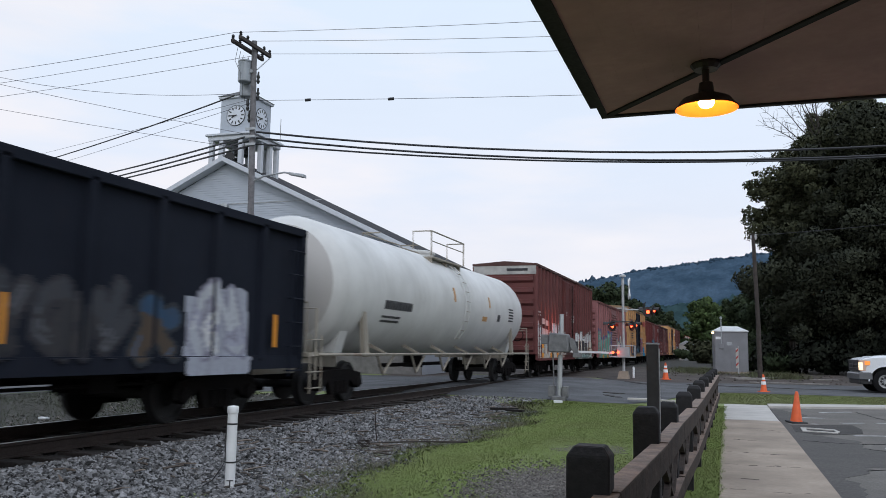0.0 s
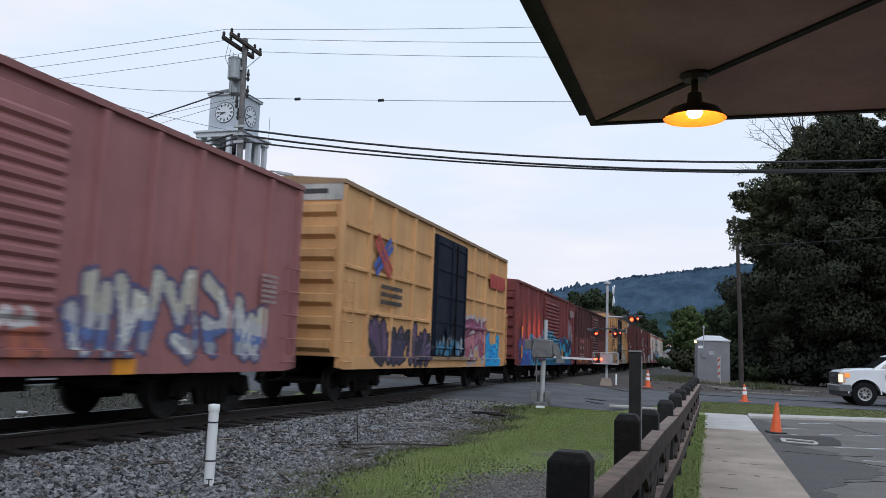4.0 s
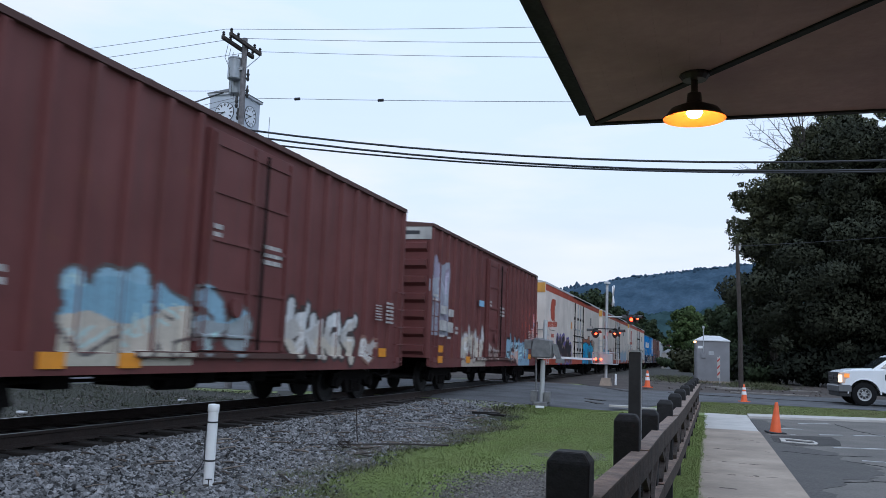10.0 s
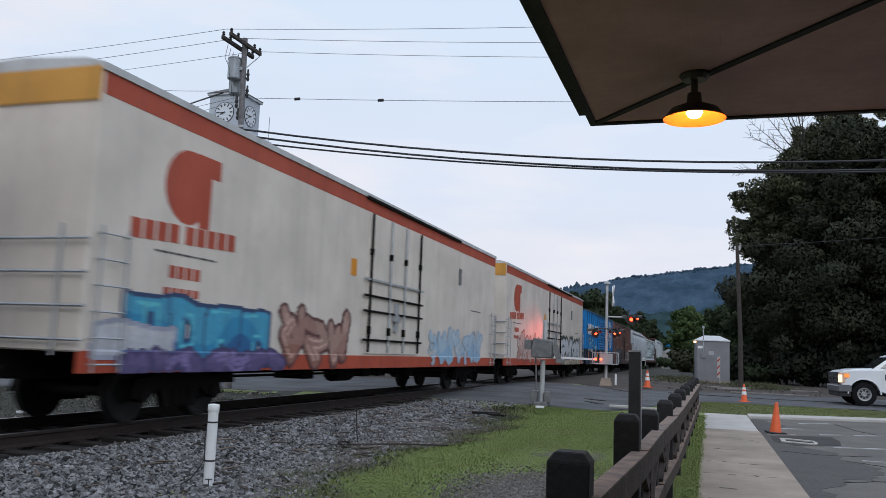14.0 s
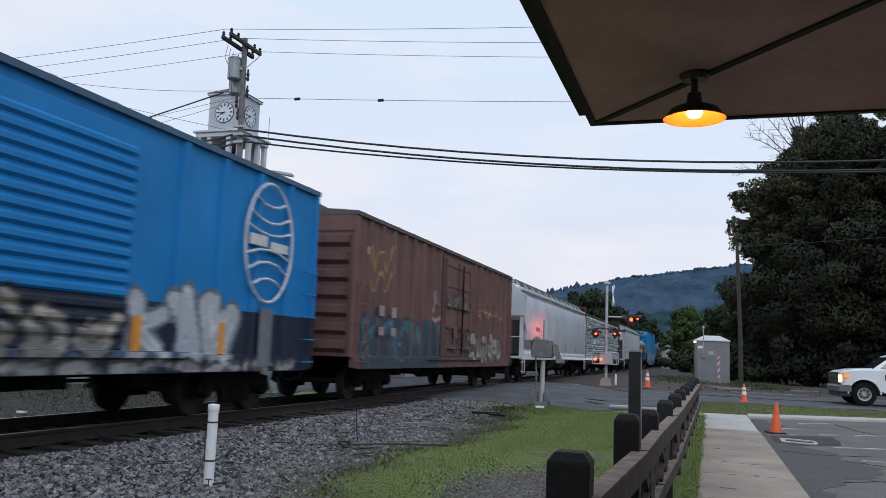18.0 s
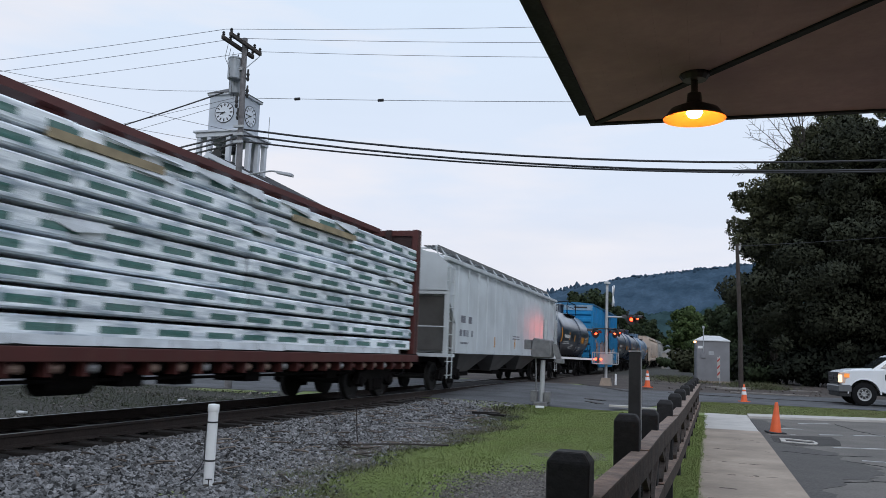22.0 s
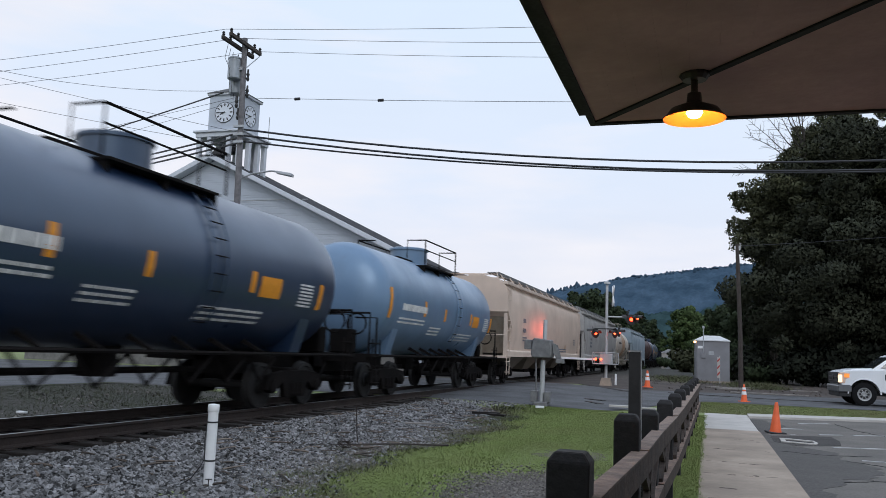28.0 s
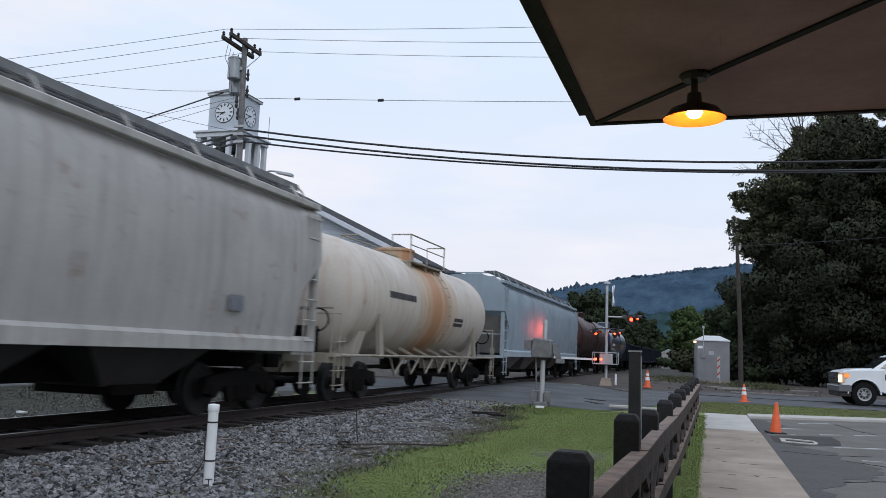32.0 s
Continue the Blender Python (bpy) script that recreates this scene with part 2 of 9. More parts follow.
WOOD_WORN = mat("worn_brown_wood", (0.24, 0.17, 0.13), 0.8, var=0.35, scale=7, bump=0.4, col2=(0.09, 0.066, 0.058))
WHITE_PAINT = mat("white_paint", (0.78, 0.79, 0.80), 0.5, var=0.08, scale=3, bump=0.05)
BLACK_RUBBER = mat("black_rubber", (0.02, 0.02, 0.022), 0.7, var=0.2, scale=8, bump=0.1)
ORANGE = mat("orange_plastic", (0.75, 0.12, 0.03), 0.55, var=0.12, scale=8, bump=0.05)
TAN_TAPE = mat("faded_tan_reflective_tape", (0.50, 0.27, 0.10), 0.5, var=0.2, scale=8, bump=0)
YELLOW_TAPE = mat("yellow_reflective_tape", (0.72, 0.28, 0.02), 0.4, var=0.1, scale=8, bump=0)
PALE_MARK = mat("faded_pinkish_lettering", (0.36, 0.28, 0.27), 0.6, var=0.25, scale=6, bump=0)
WHITE_MARK = mat("white_lettering", (0.66, 0.66, 0.65), 0.6, var=0.2, scale=6, bump=0)
DULL_WHITE = mat("dull_white_lettering", (0.48, 0.46, 0.45), 0.6, var=0.3, scale=6, bump=0)
GREY_MARK = mat("faded_grey_lettering", (0.16, 0.17, 0.20), 0.6, var=0.2, scale=6, bump=0)
BLACK_MARK = mat("black_lettering", (0.03, 0.03, 0.035), 0.6, var=0.2, scale=6, bump=0)


# ---- ground ----
def ground_z(x, y):
    z = 0.1 * ease(24, 32, y) + 0.13 * ease(40, 50, y)
    z -= 0.14 * ease(-2.8, -4.6, x) * (1 - ease(21.5, 23.5, y)) * ease(-20, -12, x)
    z += 0.14 * ease(-3.0, -6.4, x) * ease(22.5, 24.5, y) * (1 - ease(38, 41, y)) * (1 - ease(-11, -14, x))
    return z


xs = steps((-2500, -300, 10), (-300, -60, 12), (-60, -14, 23), (-14, 8, 55), (8, 60, 26), (60, 300, 12), (300, 2500, 10))
ys = steps((-800, -60, 8), (-60, -4, 14), (-4, 44, 96), (44, 120, 38), (120, 400, 14), (400, 4000, 12))
ground = part("ground", grid_mesh("ground", xs, ys, lambda x, y: ground_z(x, y) - 0.01 - 0.03 * ease(0.5, 1.0, x) * (1 - ease(24.5, 25.2, y - 0.4 * max(x - 1.1, 0))) - 0.2 * ease(120, 600, abs(y))), TURF)
tagged(ground, "flat ground with short mown grass", "ground", kind="structure")

rx = steps((-70, -16, 18), (-16, -2, 28), (-2, 10, 12), (10, 120, 20))


def sheet(name, xs_, ys_, material, label, lift=0.0):
    ob = part(name, grid_mesh(name, xs_, ys_, lambda x, y: ground_z(x, y) + lift), material)
    return tagged(ob, label, name.split("_")[-1], kind="structure")


def road_near(x):
    return 23.6 + 6.6 * ease(-2.6, -0.3, x)


def make_road():
    me = bpy.data.meshes.new("road")
    v, f, n = [], [], 22
    for x in rx:
        a, b = road_near(x), 38.6 + 0.25 * min(max(x, -6), 8)
        for j in range(n + 1):
            y = a + (b - a) * j / n
            v.append((x, y, ground_z(x, y) + 0.004))
    for i in range(len(rx) - 1):
        for j in range(n):
            k = i * (n + 1) + j
            f.append((k, k + n + 1, k + n + 2, k + 1))
    me.from_pydata(v, [], f)
    tagged(part("road", me, ASPHALT), "grey asphalt road over the level crossing", "road", kind="structure")


make_road()
sheet("dirt_lot", steps((-16, 40, 40)), steps((36.5, 66, 30)), SOIL, "bare dirt lot beside the crossing", -0.002)
sheet("rough_ground", steps((-40, 40, 40)), steps((66, 330, 60)), DULL_TURF, "dark rough ground along the line", -0.004)
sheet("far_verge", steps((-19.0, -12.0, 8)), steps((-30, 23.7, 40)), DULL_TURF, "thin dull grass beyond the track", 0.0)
sheet("far_lot", steps((-42, -19.0, 18)), steps((-30, 23.7, 30)), ASPHALT, "grey asphalt lot beyond the track", 0.015)


def slab(name, x0, x1, y0, y1, z0, z1, material, label, category, bevel=0.012):
    return tagged(part(name, Geo().box(x0, x1, y0, y1, z0, z1), material, bevel=bevel), label, category, kind="structure")


pavement = slab("pavement", -0.10, 1.10, -6, 19.4, -0.2, 0.0, CONCRETE, "buff concrete pavement beside the fence", "pavement")
slab("pavement_end", -0.06, 1.08, 19.42, 25.1, -0.2, 0.004, NEW_CONCRETE, "pale new concrete at the pavement end", "pavement")
PARKING = Geo().prism([(1.1, -6), (40, -6), (40, 29.5), (14.2, 29.5), (1.1, 24.25)], 2, -0.2, -0.012)
tagged(part("parking_lot", PARKING, LOT), "worn cracked asphalt parking lot", "parking lot", kind="structure")
kerb = Geo().prism([(1.08, 24.0), (1.08, 25.1), (14.0, 30.3), (14.0, 29.4)], 2, -0.1, 0.05)
tagged(part("kerb", kerb, NEW_CONCRETE, bevel=0.01), "pale concrete kerb along the grass strip", "kerb", kind="structure")

# ---- track ----
rail_profile = [(-0.07, -0.17), (0.07, -0.17), (0.07, -0.155), (0.012, -0.13), (0.012, -0.045), (0.036, -0.035), (0.036, -0.002), (-0.036, -0.002), (-0.036, -0.035), (-0.012, -0.045), (-0.012, -0.13), (-0.07, -0.155)]
track = thing("railway_track", "single railway track of rusty rails on dark wooden ties", "railway track", at=(TRACK_X, 0, RAIL_Z))
for sx in (-0.7535, 0.7535):
    rail = part("rail", Geo().prism([(a + sx, b) for a, b in rail_profile], 1, -60, 620), RUSTY, track)
    part("rail_head", Geo().box(sx - 0.03, sx + 0.03, -60, 620, -0.003, 0.001), RAILTOP, rail, "bright worn running surface")
tie_mesh = Geo().box(-1.3, 1.3, -0.115, 0.115, -0.36, -0.165).mesh("tie", bevel=0.012)
plate_mesh = Geo().box(-0.18, 0.18, -0.09, 0.09, -0.168, -0.155).mesh("tie_plate")
rng = random.Random(4)
for i in range(150):
    y = -6 + i * 0.54
    if 22.9 < y < 40.5:
        continue
    t = part("tie", tie_mesh, TIE, track, at=pose(rng.uniform(-0.06, 0.06), y + rng.uniform(-0.03, 0.03), rng.uniform(-0.015, 0.01), 0, 0, rng.uniform(-1.2, 1.2)))
    if y < 26:
        part("tie_plate", plate_mesh, RUSTY, t, at=(0.7535, 0, 0))
far_ties = Geo()
for i in range(280):
    y = 75 + i * 0.54
    far_ties.box(-1.3, 1.3, y - 0.115, y + 0.115, -0.36, -0.165)
tagged(part("far_ties", far_ties, TIE, track), kind="stuff")


def ballast_z(x, y):
    d = abs(x - TRACK_X)
    z = 0.045 - 0.20 * ease(1.55, 3.4, d)
    z += 0.13 * math.exp(-((x + 6.3) / 0.7) ** 2 - ((y - 21.4) / 1.1) ** 2)
    return z + 0.03 * noise.noise((x * 1.5, y * 1.5, 0)) * ease(1.2, 1.8, d)


def make_ballast(name, y0, y1, ny):
    xs_ = steps((TRACK_X - 3.8, TRACK_X - 1.4, 8), (TRACK_X - 1.4, TRACK_X + 1.4, 4), (TRACK_X + 1.4, TRACK_X + 4.3, 16))
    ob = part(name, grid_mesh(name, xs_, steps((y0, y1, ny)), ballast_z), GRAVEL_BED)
    tagged(ob, "bed of grey crushed stone under the track", "ballast", kind="structure")


make_ballast("ballast_near", -10, 23.0, 90)
# Black sheet between the rails: the shade below the cars, put into colour.
SHADED_BED = mat("oily_bed", (0.02, 0.019, 0.018), 0.85, var=0.4, scale=2, bump=0.8, fine=20, world_space=True)
bed = part("oily_bed", grid_mesh("oily_bed", steps((TRACK_X - 1.05, TRACK_X + 1.05, 6)), steps((-10, 22.9, 60)), lambda x, y: 0.053), SHADED_BED)
tagged(bed, "ballast between the rails, coloured dark for shade under the train", "ballast", kind="structure")
make_ballast("ballast_far", 41.0, 300, 120)


def stones(name, count, place, size, material, seed, label):
    """Many small angular stones as one mesh."""
    r = np.random.RandomState(seed)
    base = np.array([(1, 0, 0.1), (0.2, 0.9, -0.1), (-0.8, 0.5, 0.15), (-0.7, -0.6, -0.1), (0.3, -0.9, 0.1), (0.1, 0.1, 0.75), (-0.05, 0.05, -0.6)])
    faces = np.array([(0, 1, 5), (1, 2, 5), (2, 3, 5), (3, 4, 5), (4, 0, 5), (1, 0, 6), (2, 1, 6), (3, 2, 6), (4, 3, 6), (0, 4, 6)])
    pts = place(r, count)
    n = len(pts)
    s = size[0] + (size[1] - size[0]) * r.rand(n, 1, 1) ** 2
    v = base[None] * (1 + 0.5 * (r.rand(n, 7, 3) - 0.5)) * s * (0.7 + 0.6 * r.rand(n, 1, 3))
    a = r.rand(n) * 6.283
    b = (r.rand(n) - 0.5) * 1.6
    c, sn, cb, sb = np.cos(a), np.sin(a), np.cos(b), np.sin(b)
    x = v[..., 0] * cb[:, None] - v[..., 2] * sb[:, None]
    z = v[..., 0] * sb[:, None] + v[..., 2] * cb[:, None]
    v = np.stack([x * c[:, None] - v[..., 1] * sn[:, None], x * sn[:, None] + v[..., 1] * c[:, None], z], -1) + pts[:, None, :]
    me = bpy.data.meshes.new(name)
    me.from_pydata(v.reshape(-1, 3).tolist(), [], (faces[None] + (np.arange(n) * 7)[:, None, None]).reshape(-1, 3).tolist())
    return tagged(part(name, me, material), label, "gravel", kind="stuff")


def gravel_edge(y):
    """Where the stones give way to grass, by the distance along the track."""
    return -3.85 - 1.0 * ease(7.5, 11, y) + 0.45 * ease(11, 15.5, y) - 0.75 * ease(16, 22, y) + 0.25 * math.sin(y * 1.9)


def near_stones(r, count):
    y = 5.5 + 18.2 * r.rand(count * 2) ** 1.2
    x = -7.5 + 3.85 * r.rand(count * 2)
    keep = np.array([xx < gravel_edge(yy) + 0.25 * r.randn() for xx, yy in zip(x, y)])
    x, y = x[keep][:count], y[keep][:count]
    z = np.array([max(ballast_z(a, b), ground_z(a, b) - 0.03) for a, b in zip(x, y)])
    return np.stack([x, y, z + 0.012], -1)


stones("ballast_stones", 52000, near_stones, (0.013, 0.047), STONE, 3, "loose grey crushed ballast stones")


def bed_stones(r, count):
    y = -4 + 27 * r.rand(count)
    x = TRACK_X - 0.7 + 1.6 * r.rand(count)
    return np.stack([x, y, np.full(count, 0.06)], -1)


stones("track_bed_stones", 3000, bed_stones, (0.02, 0.05), SHADED_STONE, 5, "stones between the ties, coloured dark for shade")


def far_rubble(r, count):
    x, y = -12.3 - 5.5 * r.rand(count) ** 1.5, 4 + 19 * r.rand(count)
    keep = np.array([noise.noise((a * 0.5, b * 0.35, 2.0)) > -0.05 for a, b in zip(x, y)])
    return np.array([(a, b, ground_z(a, b) + 0.015) for a, b in zip(x[keep], y[keep])])


stones("far_rubble", 800, far_rubble, (0.02, 0.07), mat("pale_rubble", (0.15, 0.14, 0.125), 0.95, var=0.3, island=0.7), 9, "pale stones and rubble strewn beyond the track")


def patch_stones(r, count):
    x = -1.75 + 0.38 * r.randn(count)
    y = 8.9 + 0.75 * r.randn(count)
    x2, y2 = -4.6 + 0.5 * r.randn(count), 8.5 + 9 * r.rand(count)
    x2 = np.array([gravel_edge(b) + 0.15 - 0.55 * abs(q) for b, q in zip(y2, r.randn(count))])
    pts = np.concatenate([np.stack([x, y], -1), np.stack([x2, y2], -1)])
    return np.array([(a, b, max(ground_z(a, b) - 0.005, ballast_z(a, b) + 0.015)) for a, b in pts])


stones("fine_gravel", 17000, patch_stones, (0.008, 0.03), FINES, 6, "small gravel strewn in the grass")


def bare(x, y):
    """How bare the lawn is: worn spots and the gravel patch."""
    b = math.exp(-((x + 1.75) / 0.5) ** 2 - ((y - 8.9) / 1.0) ** 2) * 1.3
    b += math.exp(-((x + 1.9) / 0.6) ** 2 - ((y - 12.6) / 0.7) ** 2) * 0.8
    return b + max(noise.noise((x * 0.6, y * 0.5, 3.0)) - 0.25, 0) * 1.2


def grass(name, count, area, height, seed, label, material=None):
    r = random.Random(seed)
    v, f = [], []
    for _ in range(count):
        p = area(r)
        if p is None:
            continue
        x, y, k = p
        z = ground_z(x, y) - 0.014
        h = height * k * r.uniform(0.5, 1.3)
        a, lean = r.uniform(0, 6.283), r.uniform(0.9, 2.6) * h
        w = (0.0042 + 0.003 * r.random()) * (1.0 if y < 9 else 1.5 if y < 16 else 2.4)
        dx, dy = math.cos(a) * w, math.sin(a) * w
        n = len(v)
        v += [(x - dx, y - dy, z), (x + dx, y + dy, z), (x - math.sin(a) * lean, y + math.cos(a) * lean, z + h)]
        f.append((n, n + 1, n + 2))
    me = bpy.data.meshes.new(name)
    me.from_pydata(v, [], f)
    ob = part(name, me, material or BLADE)
    ob.data.polygons.foreach_set("use_smooth", [True] * len(f))
    tilt = [Vector((r.uniform(-0.35, 0.35), r.uniform(-0.35, 0.35), 1)).normalized() for _ in range(len(f))]
    ob.data.normals_split_custom_set_from_vertices([tilt[i // 3] for i in range(len(v))])
    return tagged(ob, label, "grass", kind="stuff")


def lawn(r):
    y = 5.5 + 18 * r.random() ** 1.2
    lo = gravel_edge(y) - 0.1
    x = lo + (-0.05 - lo) * r.random()
    k = ease(-0.15, 0.5, x - lo + 0.2 * r.random())
    if r.random() < bare(x, y) * 1.1 or (-0.12 < x):
        return None
    return x, y, 0.5 + 0.55 * k * (1 + 0.8 * max(noise.noise((x * 1.3, y * 1.1, 7)), 0))


grass("lawn", 380000, lawn, 0.018, 11, "short green lawn with worn patches")


def verge(r):
    x = -1.1 + 22 * r.random() ** 1.6
    a = 25.2 + max(x - 1.08, 0) * 0.4
    y = a + (road_near(x) - a - 0.15) * r.random()
    return (x, y, 1.0)


VERGE_BLADE = mat("verge_grass_blade", (0.128, 0.150, 0.050), 0.85, var=0.3, scale=0.5, bump=0, island=0.25, world_space=True, col2=(0.132, 0.124, 0.056), spec=0.1)
grass("verge", 90000, verge, 0.018, 12, "strip of mown grass between kerb and road", VERGE_BLADE)


def far_strip(r):
    return (-12.4 - 6.4 * r.random(), 2 + 21 * r.random(), 1.0)


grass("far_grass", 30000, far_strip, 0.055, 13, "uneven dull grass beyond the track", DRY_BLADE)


def lawn_edge(r):
    y = 6 + 17 * r.random()
    x = gravel_edge(y) + 0.28 * r.gauss(0, 1)
    return (x, y, r.uniform(0.5, 1.3))


grass("weedy_edge", 22000, lawn_edge, 0.05, 14, "dull weeds between gravel and lawn", WEED)


def lot_weeds(r):
    cx, cy, sx, sy = r.choice(((2.7, 46.5, 0.6, 0.9), (2.4, 49.5, 0.8, 2.0), (-1.2, 53.0, 0.9, 2.5), (-2.2, 60.0, 1.0, 4.0)))
    return (r.gauss(cx, sx), r.gauss(cy, sy), r.uniform(0.5, 2.2))


grass("lot_weeds", 9000, lot_weeds, 0.11, 16, "patchy weeds on the dirt lot", WEED)


def lot_rubble(r, count):
    x, y = -3.5 + 14 * r.rand(count), 40.5 + 11 * r.rand(count)
    return np.array([(a, b, ground_z(a, b) + 0.01) for a, b in zip(x, y)])


stones("lot_rubble", 420, lot_rubble, (0.02, 0.08), mat("earth_clods", (0.072, 0.057, 0.048), 0.95, var=0.3, island=0.5), 8, "clods and stones strewn over the dirt lot")


def strip_by_path(r):
    y = 3.5 + 20.5 * r.random() ** 1.2
    edge = -0.08 + 0.07 * noise.noise((0.0, y * 0.9, 5.0)) + 0.05 * noise.noise((4.0, y * 3.7, 1.0)) + 0.004 * max(y - 9, 0)
    return (-0.6 + (edge + 0.6) * r.random(), y, 1.0)


grass("fence_grass", 64000, strip_by_path, 0.026, 15, "grass strip between fence and pavement")


def debris():
    """Chips of wood and twigs strewn over the stones."""
    r = random.Random(23)
    g = Geo()
    for _ in range(260):
        y = 6.5 + 16 * r.random()
        x = r.uniform(-7.35, gravel_edge(y))
        z = max(ballast_z(x, y), ground_z(x, y) - 0.03) + 0.035
        a, l, w = r.uniform(0, 3.14), r.uniform(0.04, 0.22) ** 1.0, r.uniform(0.004, 0.02)
        dx, dy = math.cos(a) * l, math.sin(a) * l
        g.tube([(x - dx, y - dy, z + r.uniform(-0.01, 0.02)), (x, y, z + 0.012), (x + dx, y + dy, z + r.uniform(-0.01, 0.02))], w, 4, w * 0.6)
    tagged(part("wood_debris", g, mat("weathered_chips", (0.125, 0.10, 0.082), 0.9, var=0.3, island=0.7)), "splinters and twigs strewn over the ballast", "debris", kind="stuff")


debris()


def bare_patch(x, y, rx_, ry_, seed):
    r = random.Random(seed)
    ring = [(x + rx_ * math.cos(t) * r.uniform(0.6, 1.2), y + ry_ * math.sin(t) * r.uniform(0.6, 1.2)) for t in (2 * math.pi * i / 22 for i in range(22))]
    z = ground_z(x, y) - 0.006
    tagged(part("bare_patch", Geo().prism(ring, 2, z - 0.03, z), EARTH), "bare brown earth worn in the lawn", "bare ground", kind="structure")


EARTH = mat("bare_earth", (0.10, 0.082, 0.062), 0.95, var=0.35, scale=4, bump=0.6, fine=40, world_space=True, col2=(0.10, 0.10, 0.07))
for k_, (x_, y_, a_, b_) in enumerate(((-1.75, 8.9, 0.55, 1.1), (-1.9, 12.6, 0.6, 0.7), (-2.6, 9.6, 0.4, 0.5))):
    bare_patch(x_, y_, a_, b_, 40 + k_)


# ---- freight cars ----
SIDES, LAYERS = {}, {}


# A car's space: y runs back along the car from its front end, z = 0 is the rail's top, +x faces the platform.
@functools.lru_cache(None)
def bogie_meshes():
    side = Geo().prism([(-1.15, 0.36), (-1.05, 0.62), (-0.45, 0.70), (0.45, 0.70), (1.05, 0.62), (1.15, 0.36), (0.75, 0.34), (0.5, 0.5), (0.38, 0.2), (-0.38, 0.2), (-0.5, 0.5), (-0.75, 0.34)], 0, -0.06, 0.06)
    for y in (-0.89, 0.89):
        side.lathe([(0.11, -0.1), (0.13, -0.06), (0.13, 0.09), (0.07, 0.12)], (0, y, 0.42), 0, 10)
    for y in (-0.18, 0, 0.18):
        side.lathe([(0.055, 0.24), (0.065, 0.28), (0.055, 0.32), (0.065, 0.36), (0.055, 0.40), (0.065, 0.44), (0.055, 0.48)], (0.07, y, 0), 2, 8)
    wheel = Geo().lathe([(0.06, 0.09), (0.14, 0.08), (0.17, 0.03), (0.34, 0.045), (0.36, 0.075), (0.42, 0.07), (0.425, -0.03), (0.455, -0.045), (0.455, -0.07), (0.34, -0.06), (0.12, -0.05)], (0, 0, 0), 0, 24)
    axle = Geo().tube([(-1.05, 0, 0), (1.05, 0, 0)], 0.08, 8)
    bolster = Geo().box(-1.0, 1.0, -0.2, 0.2, 0.38, 0.75).box(-0.2, 0.2, -0.3, 0.3, 0.7, 0.86)
    return side.mesh("side_frame", 40), wheel.mesh("wheel", 35), axle.mesh("axle", 50), bolster.mesh("bolster", bevel=0.02)


def bogie(car, y):
    side, wheel, axle, bolster = bogie_meshes()
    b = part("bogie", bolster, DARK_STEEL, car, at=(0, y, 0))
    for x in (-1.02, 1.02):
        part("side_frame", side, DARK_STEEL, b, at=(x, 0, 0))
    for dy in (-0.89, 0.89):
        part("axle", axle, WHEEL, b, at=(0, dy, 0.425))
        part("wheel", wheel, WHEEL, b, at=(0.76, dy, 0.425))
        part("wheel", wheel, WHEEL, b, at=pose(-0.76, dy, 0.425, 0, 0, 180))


@functools.lru_cache(None)
def coupler_mesh():
    g = Geo().box(-0.11, 0.11, -0.95, 0.4, 0.76, 0.98)
    g.prism([(-0.2, -0.95), (0.16, -0.95), (0.22, -0.7), (0.12, -0.6), (-0.12, -0.6), (-0.22, -0.72)], 2, 0.72, 1.02)
    g.tube([(0.35, -0.1, 0.8), (0.36, -0.4, 0.5), (0.3, -0.8, 0.45), (0.2, -1.0, 0.55)], 0.03, 6)
    return g.mesh("coupler", bevel=0.01)


def running_gear(car, L, inset=2.1):
    bogie(car, inset)
    bogie(car, L - inset)
    part("coupler", coupler_mesh(), DARK_STEEL, car, at=(0, 0, 0))
    part("coupler", coupler_mesh(), DARK_STEEL, car, at=pose(0, L, 0, 0, 0, 180))


@functools.lru_cache(None)
def underframe_mesh(L):
    g = Geo().box(-0.22, 0.22, 0.1, L - 0.1, 0.62, 1.0)
    for i in range(1, 8):
        g.box(-1.25, 1.25, L * i / 8 - 0.06, L * i / 8 + 0.06, 0.75, 1.0)
    g.lathe([(0.02, 0), (0.2, 0.02), (0.2, 0.9), (0.02, 0.92)], (0.7, L * 0.42, 0.62), 1, 12)
    g.box(0.4, 0.75, L * 0.55, L * 0.55 + 0.5, 0.5, 0.78)
    g.tube([(0.9, 3.2, 0.62), (0.9, L - 3.2, 0.62)], 0.025, 5)
    # Plate and boxes added to block daylight behind; they stand in for underside shade.
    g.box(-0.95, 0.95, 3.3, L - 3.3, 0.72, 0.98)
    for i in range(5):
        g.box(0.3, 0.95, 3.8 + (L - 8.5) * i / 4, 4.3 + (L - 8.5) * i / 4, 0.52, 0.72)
    return g.mesh("underframe", bevel=0.0)


@functools.lru_cache(None)
def rung_mesh(x, y0, y1):
    return Geo().tube([(x - 0.09, y0, 0), (x, y0, 0), (x, y1, 0), (x - 0.09, y1, 0)], 0.013, 5).mesh("rung")


@functools.lru_cache(None)
def stile_mesh(x, y, z0, z1):
    return Geo().tube([(x - 0.02, y, z0 - 0.1), (x - 0.02, y, z1 + 0.1)], 0.016, 5).mesh("stile")


